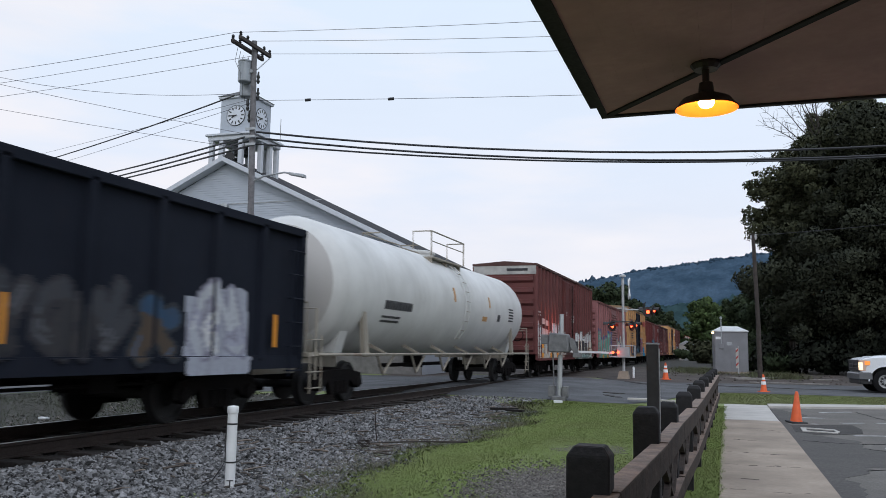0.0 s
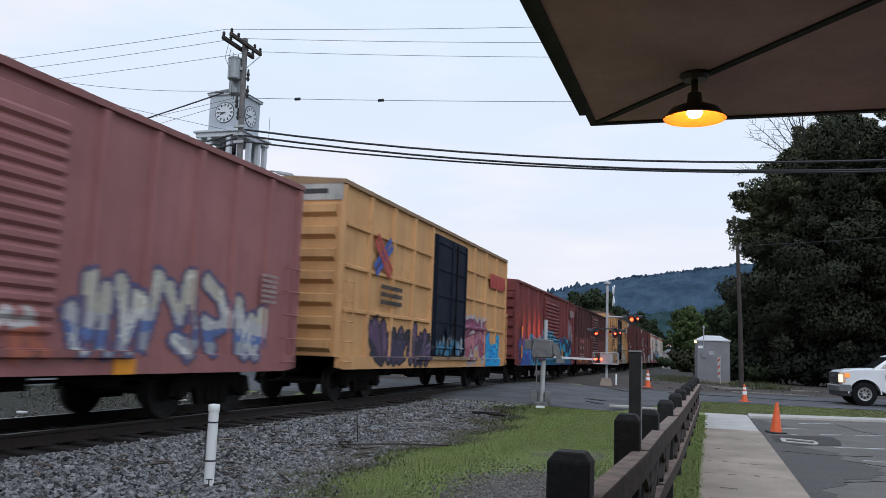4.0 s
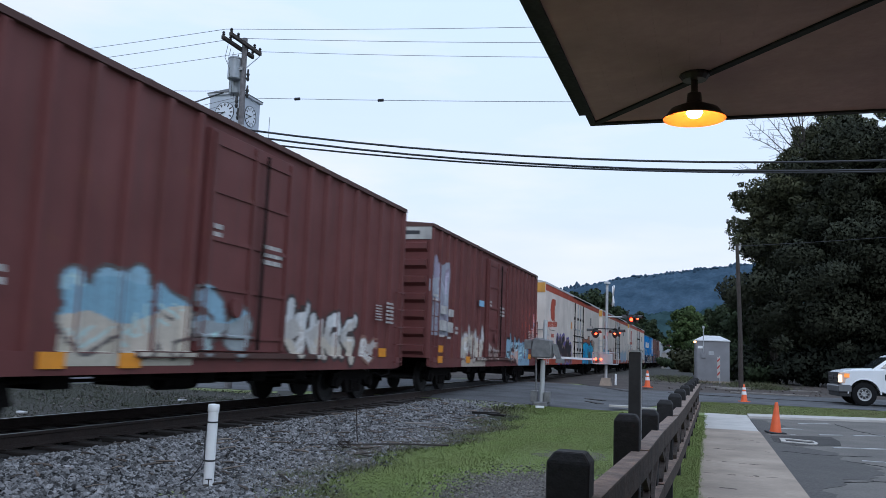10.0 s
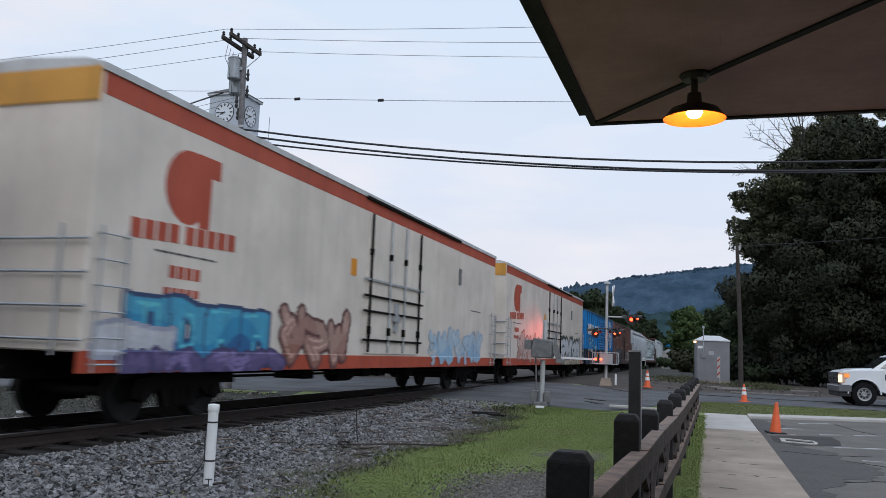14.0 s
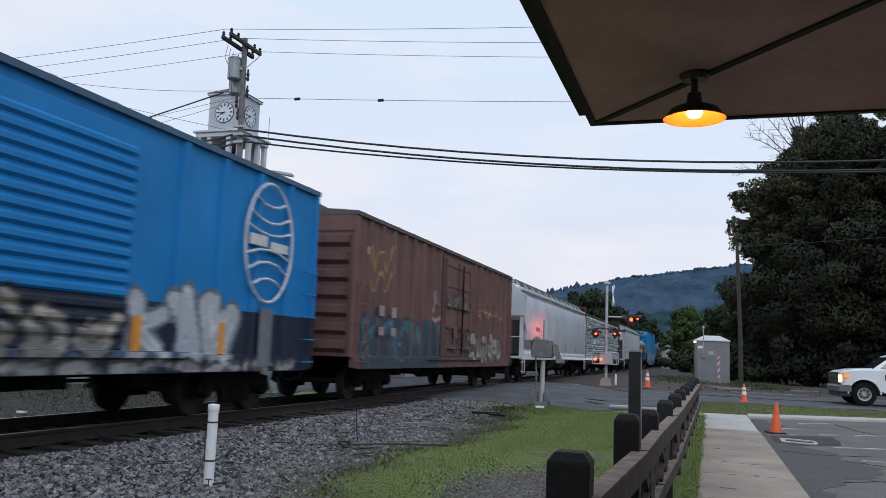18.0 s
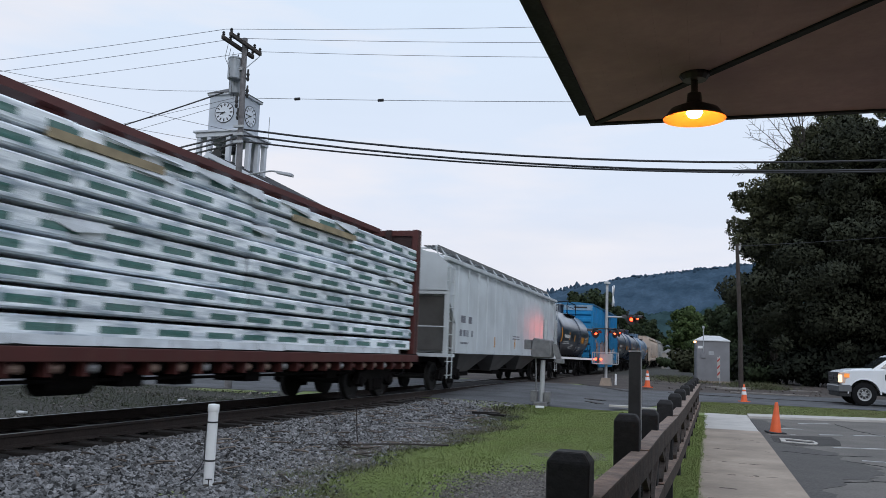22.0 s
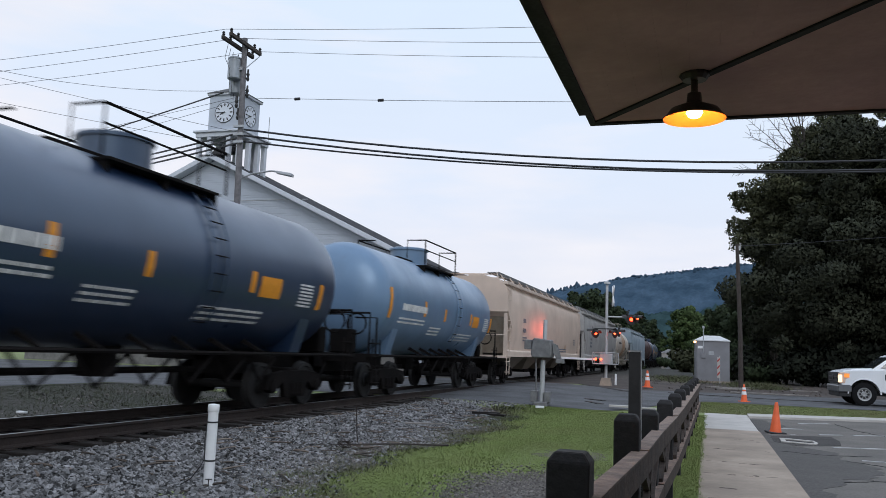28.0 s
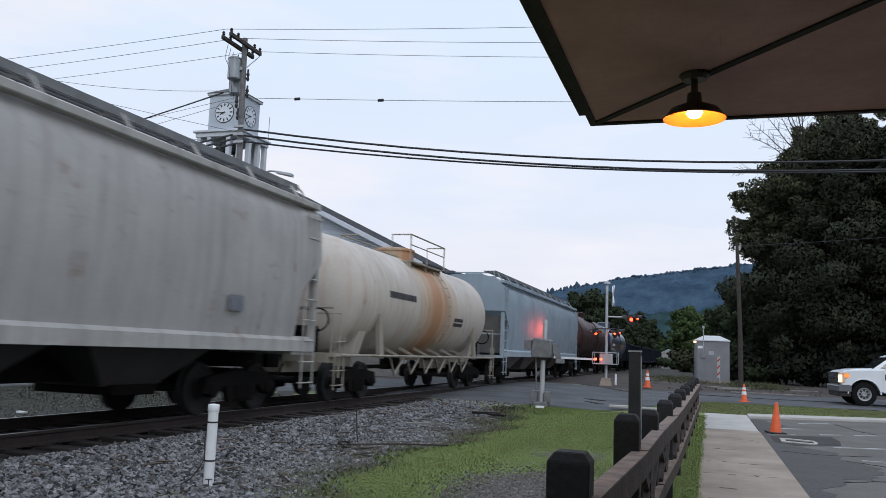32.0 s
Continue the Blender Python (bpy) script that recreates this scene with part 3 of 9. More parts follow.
def ladder(car, material, x, y0, y1, z0, z1, n, name="ladder"):
    """One stile carries the other and the rungs."""
    root = part(name, stile_mesh(x, round(y0, 3), z0, z1), material, car)
    part("stile", stile_mesh(x, round(y1, 3), z0, z1), material, root)
    for i in range(n):
        part("rung", rung_mesh(x, round(y0, 3), round(y1, 3)), material, root, at=(0, 0, z0 + (z1 - z0) * i / (n - 1)))


@functools.lru_cache(None)
def rib_mesh(y, z0, z1, x0, x1, w):
    return Geo().prism([(x0 - 0.01, y - w), (x1, y - w * 0.6), (x1, y + w * 0.6), (x0 - 0.01, y + w)], 2, z0, z1).mesh("rib")


@functools.lru_cache(None)
def far_ribs_mesh(ysr, z0, z1, x0, x1, w):
    g = Geo()
    for y in ysr:
        g.prism([(-x0 + 0.01, y - w), (-x1, y - w * 0.6), (-x1, y + w * 0.6), (-x0 + 0.01, y + w)], 2, z0, z1)
    return g.mesh("far_side_ribs")


def markings(car, bars, x, material, name="lettering"):
    """Unreadable writing as plain bars: (y0, y1, z0, z1)."""
    g = Geo()
    for y0, y1, z0, z1 in bars:
        g.box(x - 0.006, x + 0.003, y0, y1, z0, z1)
    return tagged(part(name, g, material, car), kind="stuff")


def text_block(y, z, rows, width=0.5, h=0.07, gap=0.05, seed=1):
    r = random.Random(seed)
    out = []
    for i in range(rows):
        yy = y
        while yy < y + width:
            w = r.uniform(0.07, 0.2)
            out.append((yy, min(yy + w, y + width), z - i * (h + gap) - h, z - i * (h + gap)))
            yy += w + 0.04
    return out


def boxcar(label, L, H, body, roof, door, door_y, door_style, ribs, end_cap=None, posts=(), tape=(), end_ribs=7, sill="straight", marks=(), mark_material=None, roof_over=0.05, door_label="", gap=0.78):
    """ribs: 'posts' for outside posts, 'panel' for wide panels with cross beads, 'smooth'."""
    car = thing("boxcar", label, "railway car", "cars of the freight train")
    W = 1.36
    H += 0.06
    z0 = 0.98
    part("body", Geo().box(-W + 0.03, W - 0.03, 0.0, L, z0, H - 0.1), body, car, bevel=0.015)
    ysr = []
    if ribs != "smooth":
        n = 2 * round(L / 2 / gap)
        for i in range(n + 1):
            y = 0.06 + (L - 0.12) * i / n
            if not door_y[0] - 0.15 < y < door_y[1] + 0.15:
                ysr.append(round(y, 3))
        if ribs == "panel":
            ysr = ysr[::2]
        for y in ysr:
            part("rib", rib_mesh(y, z0, H - 0.16, W - 0.03, W + 0.05, 0.075), body, car)
        part("far_side_ribs", far_ribs_mesh(tuple(ysr), z0, H - 0.16, W, W + 0.05, 0.075), body, car)
        if ribs == "panel":
            for z in (z0 + 1.0, z0 + 1.95, z0 + 2.85):
                for a, b in ((0.2, door_y[0] - 0.2), (door_y[1] + 0.2, L - 0.2)):
                    part("bead", Geo().prism([(W - 0.04, z - 0.06), (W + 0.04, z - 0.03), (W + 0.04, z + 0.03), (W - 0.04, z + 0.06)], 1, a, b), body, car)
    # side sill
    for s in (1, -1):
        if sill == "fish":
            pts = [(0.05, z0 + 0.02), (L - 0.05, z0 + 0.02), (L - 0.05, z0 - 0.2), (L - 2.8, z0 - 0.22), (L - 3.6, z0 - 0.5), (3.6, z0 - 0.5), (2.8, z0 - 0.22), (0.05, z0 - 0.2)]
        else:
            pts = [(0.05, z0 + 0.02), (L - 0.05, z0 + 0.02), (L - 0.05, z0 - 0.22), (L - 0.4, z0 - 0.26), (0.4, z0 - 0.26), (0.05, z0 - 0.22)]
        part("side_sill", Geo().prism(pts, 0, s * (W - 0.04), s * (W + 0.045)), body, car)
    # roof with cross seams
    g = Geo()
    k = W + roof_over
    g.prism([(-k, H - 0.14), (k, H - 0.14), (k, H - 0.05), (0, H + 0.06), (-k, H - 0.05)], 1, -0.04, L + 0.04)
    for i in range(14):
        y = 0.4 + (L - 0.8) * i / 13
        g.prism([(-k + 0.02, H - 0.06), (k - 0.02, H - 0.06), (k - 0.02, H - 0.03), (0, H + 0.09), (-k + 0.02, H - 0.03)], 1, y - 0.03, y + 0.03)
    part("roof", g, roof, car)
    # ends with horizontal corrugations
    for y, s in ((0.0, -1), (L, 1)):
        for i in range(end_ribs):
            z = z0 + 0.25 + (H - z0 - 0.95) * i / (end_ribs - 1)
            part("end_corrugation", Geo().prism([(y - s * 0.01, z - 0.17), (y + s * 0.11, z - 0.07), (y + s * 0.11, z + 0.09), (y - s * 0.01, z + 0.13)], 0, -W + 0.12, W - 0.12), body, car)
        cap = part("end_cap", Geo().box(-W + 0.01, W - 0.01, min(y, y + s * 0.03), max(y, y + s * 0.03), H - 0.5, H - 0.12), end_cap or body, car)
        if end_cap:
            part("end_lettering", Geo().box(0.1, 1.0, min(y + s * 0.03, y + s * 0.036), max(y + s * 0.03, y + s * 0.036), H - 0.36, H - 0.25), BLACK_MARK, cap)
    # doors
    a, b = door_y
    for s in (1, -1):
        x0, x1 = sorted((s * (W - 0.02), s * (W + 0.055)))
        d = part("door", Geo().box(x0, x1, a, b, z0 + 0.06, H - 0.3), door, car, door_label, bevel=0.01)
        dg = Geo()
        xs0, xs1 = sorted((s * (W + 0.05), s * (W + 0.10)))
        if door_style == "corrugated":
            n = 15
            for i in range(n):
                z = z0 + 0.2 + (H - z0 - 0.7) * i / n
                dg.prism([(xs0, z), (xs1, z + 0.05), (xs1, z + 0.11), (xs0, z + 0.16)] if s > 0 else [(xs1, z), (xs0, z + 0.05), (xs0, z + 0.11), (xs1, z + 0.16)], 1, a + 0.06, b - 0.06)
            part("door_corrugations", dg, door, d)
        else:
            for i in range(5):
                z = z0 + 0.3 + (H - z0 - 0.8) * i / 4
                dg.box(xs0, xs1 - 0.02 * s if s > 0 else xs1, a + 0.05, b - 0.05, z - 0.035, z + 0.035)
            for y in (a + 0.12, (a + b) / 2, b - 0.12):
                dg.box(xs0, xs1, y - 0.05, y + 0.05, z0 + 0.1, H - 0.35)
            part("door_frame", dg, door, d)
            if s > 0:
                hub = Geo().lathe([(0.02, 0), (0.17, 0.01), (0.17, 0.03), (0.13, 0.035), (0.03, 0.03)], (W + 0.10, (a + b) / 2 - 0.4, 1.75), 0, 14)
                part("hand_wheel", hub, door, d)
                part("lock_bar", Geo().tube([(W + 0.13, (a + b) / 2 + 0.3, z0 + 0.1), (W + 0.13, (a + b) / 2 + 0.3, H - 0.4)], 0.025), DARK_STEEL, d)
        part("door_track", Geo().box(*sorted((s * (W + 0.0), s * (W + 0.12))), a - 1.4, b + 1.4, z0 - 0.04, z0 + 0.05), roof, car)
    ladder(car, body, W + 0.13, 0.12, 0.55, z0 - 0.1, z0 + 1.6, 5, name="ladder")
    ladder(car, body, W + 0.13, L - 0.55, L - 0.12, z0 - 0.1, z0 + 1.6, 5, name="ladder")
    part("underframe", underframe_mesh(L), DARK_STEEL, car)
    for y, z in tape:
        part("reflector", Geo().box(W + 0.05, W + 0.072, y, y + 0.42, z, z + 0.2), YELLOW_TAPE, car, "yellow reflective strip")
    if marks:
        markings(car, marks, W + 0.072, mark_material or PALE_MARK)
    running_gear(car, L)

    def side(y, z):
        x = np.full_like(y, W - 0.03)
        for q in ysr:
            x = np.maximum(x, W + 0.05 - 0.08 * np.clip((np.abs(y - q) - 0.045) / 0.03, 0, 1))
        if ribs == "panel":
            for q in (z0 + 1.0, z0 + 1.95, z0 + 2.85):
                x = np.maximum(x, W + 0.04 - 0.08 * np.clip((np.abs(z - q) - 0.03) / 0.03, 0, 1))
        on_door = (y > a) & (y < b) & (z > z0 + 0.06)
        x = np.where(on_door, W + 0.055, x)
        if door_style == "corrugated":
            step_z = (H - z0 - 0.7) / 15
            f = np.mod(z - z0 - 0.2, step_z)
            wave = W + 0.05 + 0.05 * np.clip(np.minimum(f, 0.16 - f) / 0.05, 0, 1)
            x = np.where(on_door & (y > a + 0.06) & (y < b - 0.06) & (z > z0 + 0.2), np.maximum(x, wave), x)
        else:
            bar = np.zeros_like(y, bool)
            for q in (a + 0.12, (a + b) / 2, b - 0.12):
                bar |= np.abs(y - q) < 0.05
            for q in range(5):
                bar |= np.abs(z - (z0 + 0.3 + (H - z0 - 0.8) * q / 4)) < 0.035
            x = np.where(on_door & bar, W + 0.10, x)
        x = np.where(z < z0 + 0.02, W + 0.045, x)
        return np.where((y > a - 1.4) & (y < b + 1.4) & (np.abs(z - z0 - 0.005) < 0.05), W + 0.12, x) + 0.004

    SIDES[car.name] = side
    return car


def tank_car(label, L, shell, gear, R=1.45, zc=2.52, rails=True, bands=(), marks=(), tape=(), skirt=None, dome_mat=None, strip=None, dome=0.2, end=1.0, lad_at=0.9):
    car = thing("tank_car", label, "railway car", "cars of the freight train")
    a, b = end, L - end
    prof = [(R * math.cos(t), a + 0.62 - 0.62 * math.sin(t)) for t in (math.pi / 2 * (1 - i / 7) for i in range(8))]
    for i in range(1, 12):
        prof.append((R, a + 0.62 + (b - a - 1.24) * i / 12))
    prof += [(R * math.cos(t), b - 0.62 + 0.62 * math.sin(t)) for t in (math.pi / 2 * i / 7 for i in range(8))]
    part("shell", Geo().lathe(prof, (0, 0, zc), 1, 40), shell, car, smooth=35)
    m = (a + b) / 2
    top = zc + R
    dm = dome_mat or shell
    part("manway", Geo().lathe([(0.56, top - 0.12), (0.56, top + dome), (0.6, top + dome), (0.6, top + dome + 0.06), (0.5, top + dome + 0.09), (0.02, top + dome + 0.11)], (0, m, 0), 2, 20), dm, car, smooth=40)
    deck = Geo()
    for s in (-1, 1):
        deck.box(*sorted((s * 0.55, s * 1.05)), m - 1.35, m + 1.35, top - 0.24, top - 0.2)
        for y in (m - 1.3, m, m + 1.3):
            deck.box(*sorted((s * 0.5, s * 1.0)), y - 0.03, y + 0.03, top - 0.42, top - 0.22)
    deck.box(-0.3, 0.3, m - 1.7, m + 1.7, top - 0.02, top + 0.02)
    part("platform", deck, gear, car)
    if rails:
        g = Geo()
        zt = top + 0.5
        g.tube([(1.05, m - 1.5, top - 0.2), (1.05, m - 1.5, zt), (1.05, m + 1.5, zt), (1.05, m + 1.5, top - 0.2)], 0.022, 6)
        g.tube([(-1.05, m - 1.5, top - 0.2), (-1.05, m - 1.5, zt), (-1.05, m + 1.5, zt), (-1.05, m + 1.5, top - 0.2)], 0.022, 6)
        for y in (m - 1.5, m + 1.5):
            g.tube([(-1.05, y, zt), (-0.5, y, zt)], 0.022, 6)
            g.tube([(1.05, y, zt), (0.5, y, zt), (0.5, y, top)], 0.022, 6)
        g.tube([(1.05, m - 1.5, top + 0.22), (1.05, m + 1.5, top + 0.22)], 0.016, 6)
        part("railing", g, gear, car)
    for s in (-1, 1):
        pts = [(s * (R + 0.06) * math.cos(t), zc + (R + 0.06) * math.sin(t)) for t in (radians(-40 + 11 * i) for i in range(11))]
        lm = m + lad_at
        lad = part("ladder", Geo().tube([(x, lm - 0.2, z) for x, z in pts], 0.016, 5), shell, car)
        part("stile", Geo().tube([(x, lm + 0.2, z) for x, z in pts], 0.016, 5), shell, lad)
        for x, z in pts:
            part("rung", Geo().tube([(x, lm - 0.2, z), (x, lm + 0.2, z)], 0.012, 5), gear, lad)
    # brake gear and platforms at both ends
    for y, k in ((0.0, 1), (L, -1)):
        ya, yb = sorted((y + k * 0.08, y + k * 0.75))
        part("end_platform", Geo().box(-1.35, 1.35, ya, yb, 0.98, 1.06), gear, car)
        part("brake_housing", Geo().box(0.25, 0.8, *sorted((y + k * 0.25, y + k * 0.6)), 1.06, 1.62), DARK_STEEL, car, "black brake housing", bevel=0.03)
        part("brake_wheel", Geo().tube([(0.95 + 0.24 * math.cos(a), y + k * 0.2, 1.75 + 0.24 * math.sin(a)) for a in (2 * math.pi * i / 16 for i in range(17))], 0.022, 5), DARK_STEEL, car)
        part("end_rail", Geo().tube([(1.32, y + k * 0.12, 1.0), (1.32, y + k * 0.12, 2.0), (-1.32, y + k * 0.12, 2.0), (-1.32, y + k * 0.12, 1.0)], 0.028, 6), gear, car)
    # sills, side rail and bolsters
    for s in (0, 1):
        y0, y1 = (0.05, 3.6) if s == 0 else (L - 3.6, L - 0.05)
        part("stub_sill", Geo().box(-0.25, 0.25, y0, y1, 0.62, 1.05).box(-1.3, 1.3, y0, y0 + 0.25 if s == 0 else y0 + 0.3, 0.86, 0.98), gear, car)
        ye0, ye1 = (0.05, 0.75) if s == 0 else (L - 0.75, L - 0.05)
        part("end_platform", Geo().box(-1.4, 1.4, ye0, ye1, 0.98, 1.05), gear, car)
        yb = 2.1 if s == 0 else L - 2.1
        sd = Geo().prism([(-1.25, 1.9), (-1.0, 1.05), (1.0, 1.05), (1.25, 1.9), (0.9, 1.45), (0, 1.15), (-0.9, 1.45)], 1, yb - 0.2, yb + 0.2)
        part("saddle", sd, shell, car)
        for x in (-1.36, 1.36) if gear == TAN_GEAR else ():
            yk = 2.75 if s == 0 else L - 2.75
            part("side_brace", Geo().loft([[(x - 0.05, yk - 0.13, 0.96), (x + 0.05, yk - 0.13, 0.96), (x + 0.05, yk + 0.13, 0.96), (x - 0.05, yk + 0.13, 0.96)], [(x * 0.98 - 0.05, yk - 0.22, 2.0), (x * 0.98 + 0.05, yk - 0.22, 2.0), (x * 0.98 + 0.05, yk - 0.06, 2.0), (x * 0.98 - 0.05, yk - 0.06, 2.0)]]), gear, car)
        for x in (-1.38, 1.38):
            part("corner_post", Geo().tube([(x, ye0 + 0.35, 0.55), (x, ye0 + 0.35, 1.9), (x * 0.6, ye0 + 0.35, 1.9)], 0.024, 6), gear, car)
        ladder(car, gear, 1.42, ye0 + 0.1, ye0 + 0.55, 0.4, 1.3, 4, name="end_ladder")
    for s in (-1, 1):
        g = Geo().tube([(s * 1.42, 0.4, 1.02), (s * 1.42, L - 0.4, 1.02)], 0.035, 6)
        part("side_rail", g, gear, car)
        if skirt:
            part("skirt", Geo().box(*sorted((s * 1.0, s * 1.12)), 3.8, L - 3.8, 0.62, 1.0), skirt, car)
    for i in range(6):
        y = 3.9 + (L - 7.8) * i / 5
        part("bracket", Geo().prism([(0.95, 1.27), (1.42, 1.03), (1.42, 0.99), (0.9, 1.2)], 1, y - 0.02, y + 0.02), gear, car)
        part("vee_strut", Geo().tube([(1.36, y - 0.5, 1.0), (1.3, y, 0.56), (1.36, y + 0.5, 1.0)], 0.03, 5), gear, car)
    part("outlet", Geo().lathe([(0.3, 0.62), (0.3, 0.95), (0.42, 1.15)], (0, m, 0), 2, 12).tube([(0, m - 2.5, 0.7), (0, m + 2.5, 0.7)], 0.06, 6), DARK_STEEL, car)
    def on_shell(y0, y1, z0, z1):
        g_, n_ = Geo(), 3
        cols = []
        for i in range(n_ + 1):
            z = z0 + (z1 - z0) * i / n_
            x = math.sqrt(max((R + 0.009) ** 2 - (z - zc) ** 2, 0.01))
            cols.append((x, z))
        for (xa, za), (xb, zb) in zip(cols, cols[1:]):
            r_ = g_.ring([(xa, y0, za), (xa, y1, za), (xb, y1, zb), (xb, y0, zb), (xa - 0.02, y0, za), (xa - 0.02, y1, za), (xb - 0.02, y1, zb), (xb - 0.02, y0, zb)])
            for q in ((0, 1, 2, 3), (7, 6, 5, 4), (0, 4, 5, 1), (3, 2, 6, 7), (0, 3, 7, 4), (1, 5, 6, 2)):
                g_.f.append(tuple(r_[i] for i in q))
        return g_
    for y0, y1, z0, z1 in tape:
        part("reflector", on_shell(y0, y1, z0, z1), strip or YELLOW_TAPE, car, "faded tan reflective strip" if strip else "yellow reflective strip")
    if marks:
        allm = Geo()
        for bar in marks[0]:
            o = on_shell(*bar)
            n = len(allm.v)
            allm.v += o.v
            allm.f += [tuple(i + n for i in q) for q in o.f]
        tagged(part("lettering", allm, marks[1], car), kind="stuff")
    running_gear(car, L, 2.1)
    return car


def hopper_section(zb, zt, W, bulge, n=6):
    """A closed ring in x and z from the bottom up one side, over the roof and down."""
    side = []
    for i in range(n + 1):
        t = i / n
        z = zb + (zt - zb) * t
        side.append((W + bulge * math.sin(math.pi * min(max((z - 1.3) / (zt - 1.3), 0), 1)) ** 0.8 * 1.0 - 0.18 * max(t - 0.86, 0) / 0.14, z))
    roof = [(W * 0.72, zt + 0.14), (W * 0.35, zt + 0.22)]
    right = side + roof
    return right + [(-x, z) for x, z in reversed(right)]


def hopper_car(label, L, body, trim, walkway, dark, style="curved", zt=3.92, W=1.44, pockets=4, marks=(), mark_material=None, tape=(), sill=True, pocket=None, drop=0.0):
    car = thing("hopper_car", label, "railway car", "cars of the freight train")
    bulge = 0.12 if style == "curved" else 0.0
    rows = []
    for y, zb in ((0.1, 2.95), (0.66, 2.5), (1.14, 2.04), (1.2, 1.14), (L - 0.7, 1.14), (L - 0.64, 2.04), (L - 0.4, 2.5), (L - 0.1, 2.95)) if style == "posts" else ((0.06, 2.78), (0.28, 2.6), (0.78, 2.2), (0.84, 1.32), (L - 0.84, 1.32), (L - 0.78, 2.2), (L - 0.28, 2.6), (L - 0.06, 2.78)):
        rows.append([(x, y, z) for x, z in hopper_section(zb, zt, W, bulge)])
    part("body", Geo().loft(rows), body, car, smooth=30)
    for s in (-1, 1):
        part("roof_rim", Geo().box(*sorted((s * (W - 0.12), s * (W + 0.05))), 0.08, L - 0.08, zt - 0.09, zt + 0.03), trim, car, bevel=0.015)
        if sill:
            part("side_sill", Geo().prism([(s * (W - 0.05), 1.08 - drop), (s * (W + 0.09), 1.08 - drop), (s * (W + 0.09), 1.28 - drop / 2), (s * (W - 0.02), 1.36)], 1, 0.15, L - 0.15 - 2 * drop), trim, car)
    if style == "posts":
        n = 15
        for i in range(n):
            y = 1.3 + (L - 2.1) * i / (n - 1)
            part("rib", rib_mesh(round(y, 3), 1.16, zt - 0.1, W, W + 0.014, 0.035), body, car)
    # roof walkway on brackets
    for s in (-1, 1):
        walkw = part("roof_walkway", Geo().box(*sorted((s * 1.05, s * 1.075)), 0.3, L - 0.3, zt + 0.28, zt + 0.40), walkway, car)
        for x in (0.62, 0.74, 0.86, 0.98):
            part("grating_strip", Geo().box(*sorted((s * x, s * (x + 0.075))), 0.3, L - 0.3, zt + 0.36, zt + 0.39), walkway, walkw)
    for i in range(12):
        y = 0.6 + (L - 1.2) * i / 11
        part("walkway_bracket", Geo().tube([(1.3, y, zt + 0.02), (1.06, y, zt + 0.34), (-1.06, y, zt + 0.34), (-1.3, y, zt + 0.02)], 0.028, 5), trim, car)
    part("hatch_trough", Geo().box(-0.34, 0.34, 1.0, L - 1.0, zt + 0.2, zt + 0.36), trim, car, bevel=0.03)
    # end frames, platforms, ladders
    for y, s in ((0.0, 1), (L, -1)):
        ya, yb = sorted((y + s * 0.12, y + s * 0.2))
        # Inner posts take the dark colour, with the end recess's shade put into it.
        for x in (-W, -0.5, 0.5, W):
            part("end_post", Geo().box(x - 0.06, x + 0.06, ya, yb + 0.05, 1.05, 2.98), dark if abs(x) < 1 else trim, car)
        part("end_platform", Geo().box(-W - 0.05, W + 0.05, min(y + s * 0.05, y + s * 0.95), max(y + s * 0.05, y + s * 0.95), 1.02, 1.12), trim, car)
        part("end_beam", Geo().box(-W, W, ya - 0.02, yb + 0.06, 2.86, 2.98), trim, car)
        ee = (1.22 if s > 0 else 0.72) if style == "posts" else 0.86
        slope = Geo().prism([(y + s * 0.22, 2.8), (y + s * 0.3, 2.8), (y + s * ee, 2.0), (y + s * ee, 1.2), (y + s * (ee - 0.15), 1.2)], 0, -W + 0.1, W - 0.1)
        # Slope sheet: shade of the open end is put into its colour.
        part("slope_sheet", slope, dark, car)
        ladder(car, trim, W + 0.1, *sorted((y + s * 0.15, y + s * 0.6)), 0.5, zt - 0.3, 9, name="ladder")
        part("end_handrail", Geo().tube([(-W, ya - 0.03, 1.9), (W, ya - 0.03, 1.9)], 0.02, 5), trim, car)
        part("walkway_hoop", Geo().tube([(1.05, y + s * 0.35, zt + 0.38), (1.05, y + s * 0.1, zt + 0.3), (1.2, y + s * 0.1, zt)], 0.02, 5), trim, car)
    for i in range(pockets):
        y = 2.5 + (L - 5.0) * (i + 0.5) / pockets
        w = (L - 4.6) / pockets / 2
        g = Geo()
        g.loft([[(x * 1.25, y + k * w, 1.36) for x, k in ((-1, -1), (1, -1), (1, 1), (-1, 1))], [(x * 0.6, y + k * 0.6, 0.50) for x, k in ((-1, -1), (1, -1), (1, 1), (-1, 1))]])
        # Pockets are coloured dark for the shade under the body.
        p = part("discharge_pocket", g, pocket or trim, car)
        part("outlet_gate", Geo().box(-0.7, 0.7, y - 0.5, y + 0.5, 0.38, 0.52), DARK_STEEL, p)
    # The deeper second box is added black backing behind the gaps between pockets.
    part("centre_sill_and_backing", Geo().box(-0.2, 0.2, 0.1, L - 0.1, 0.75, 1.05).box(-0.24, 0.24, 3.2, L - 3.2, 0.56, 1.34), DARK_STEEL, car)
    if marks:
        markings(car, marks, W + bulge + 0.012 if style == "curved" else W + 0.005, mark_material or GREY_MARK)
    for y, z in tape:
        part("reflector", Geo().box(W + bulge * 0.8, W + bulge * 0.8 + 0.02, y, y + 0.1, z, z + 0.36), TAN_TAPE, car, "faded tan reflective strip")
    running_gear(car, L, 1.9)
    return car


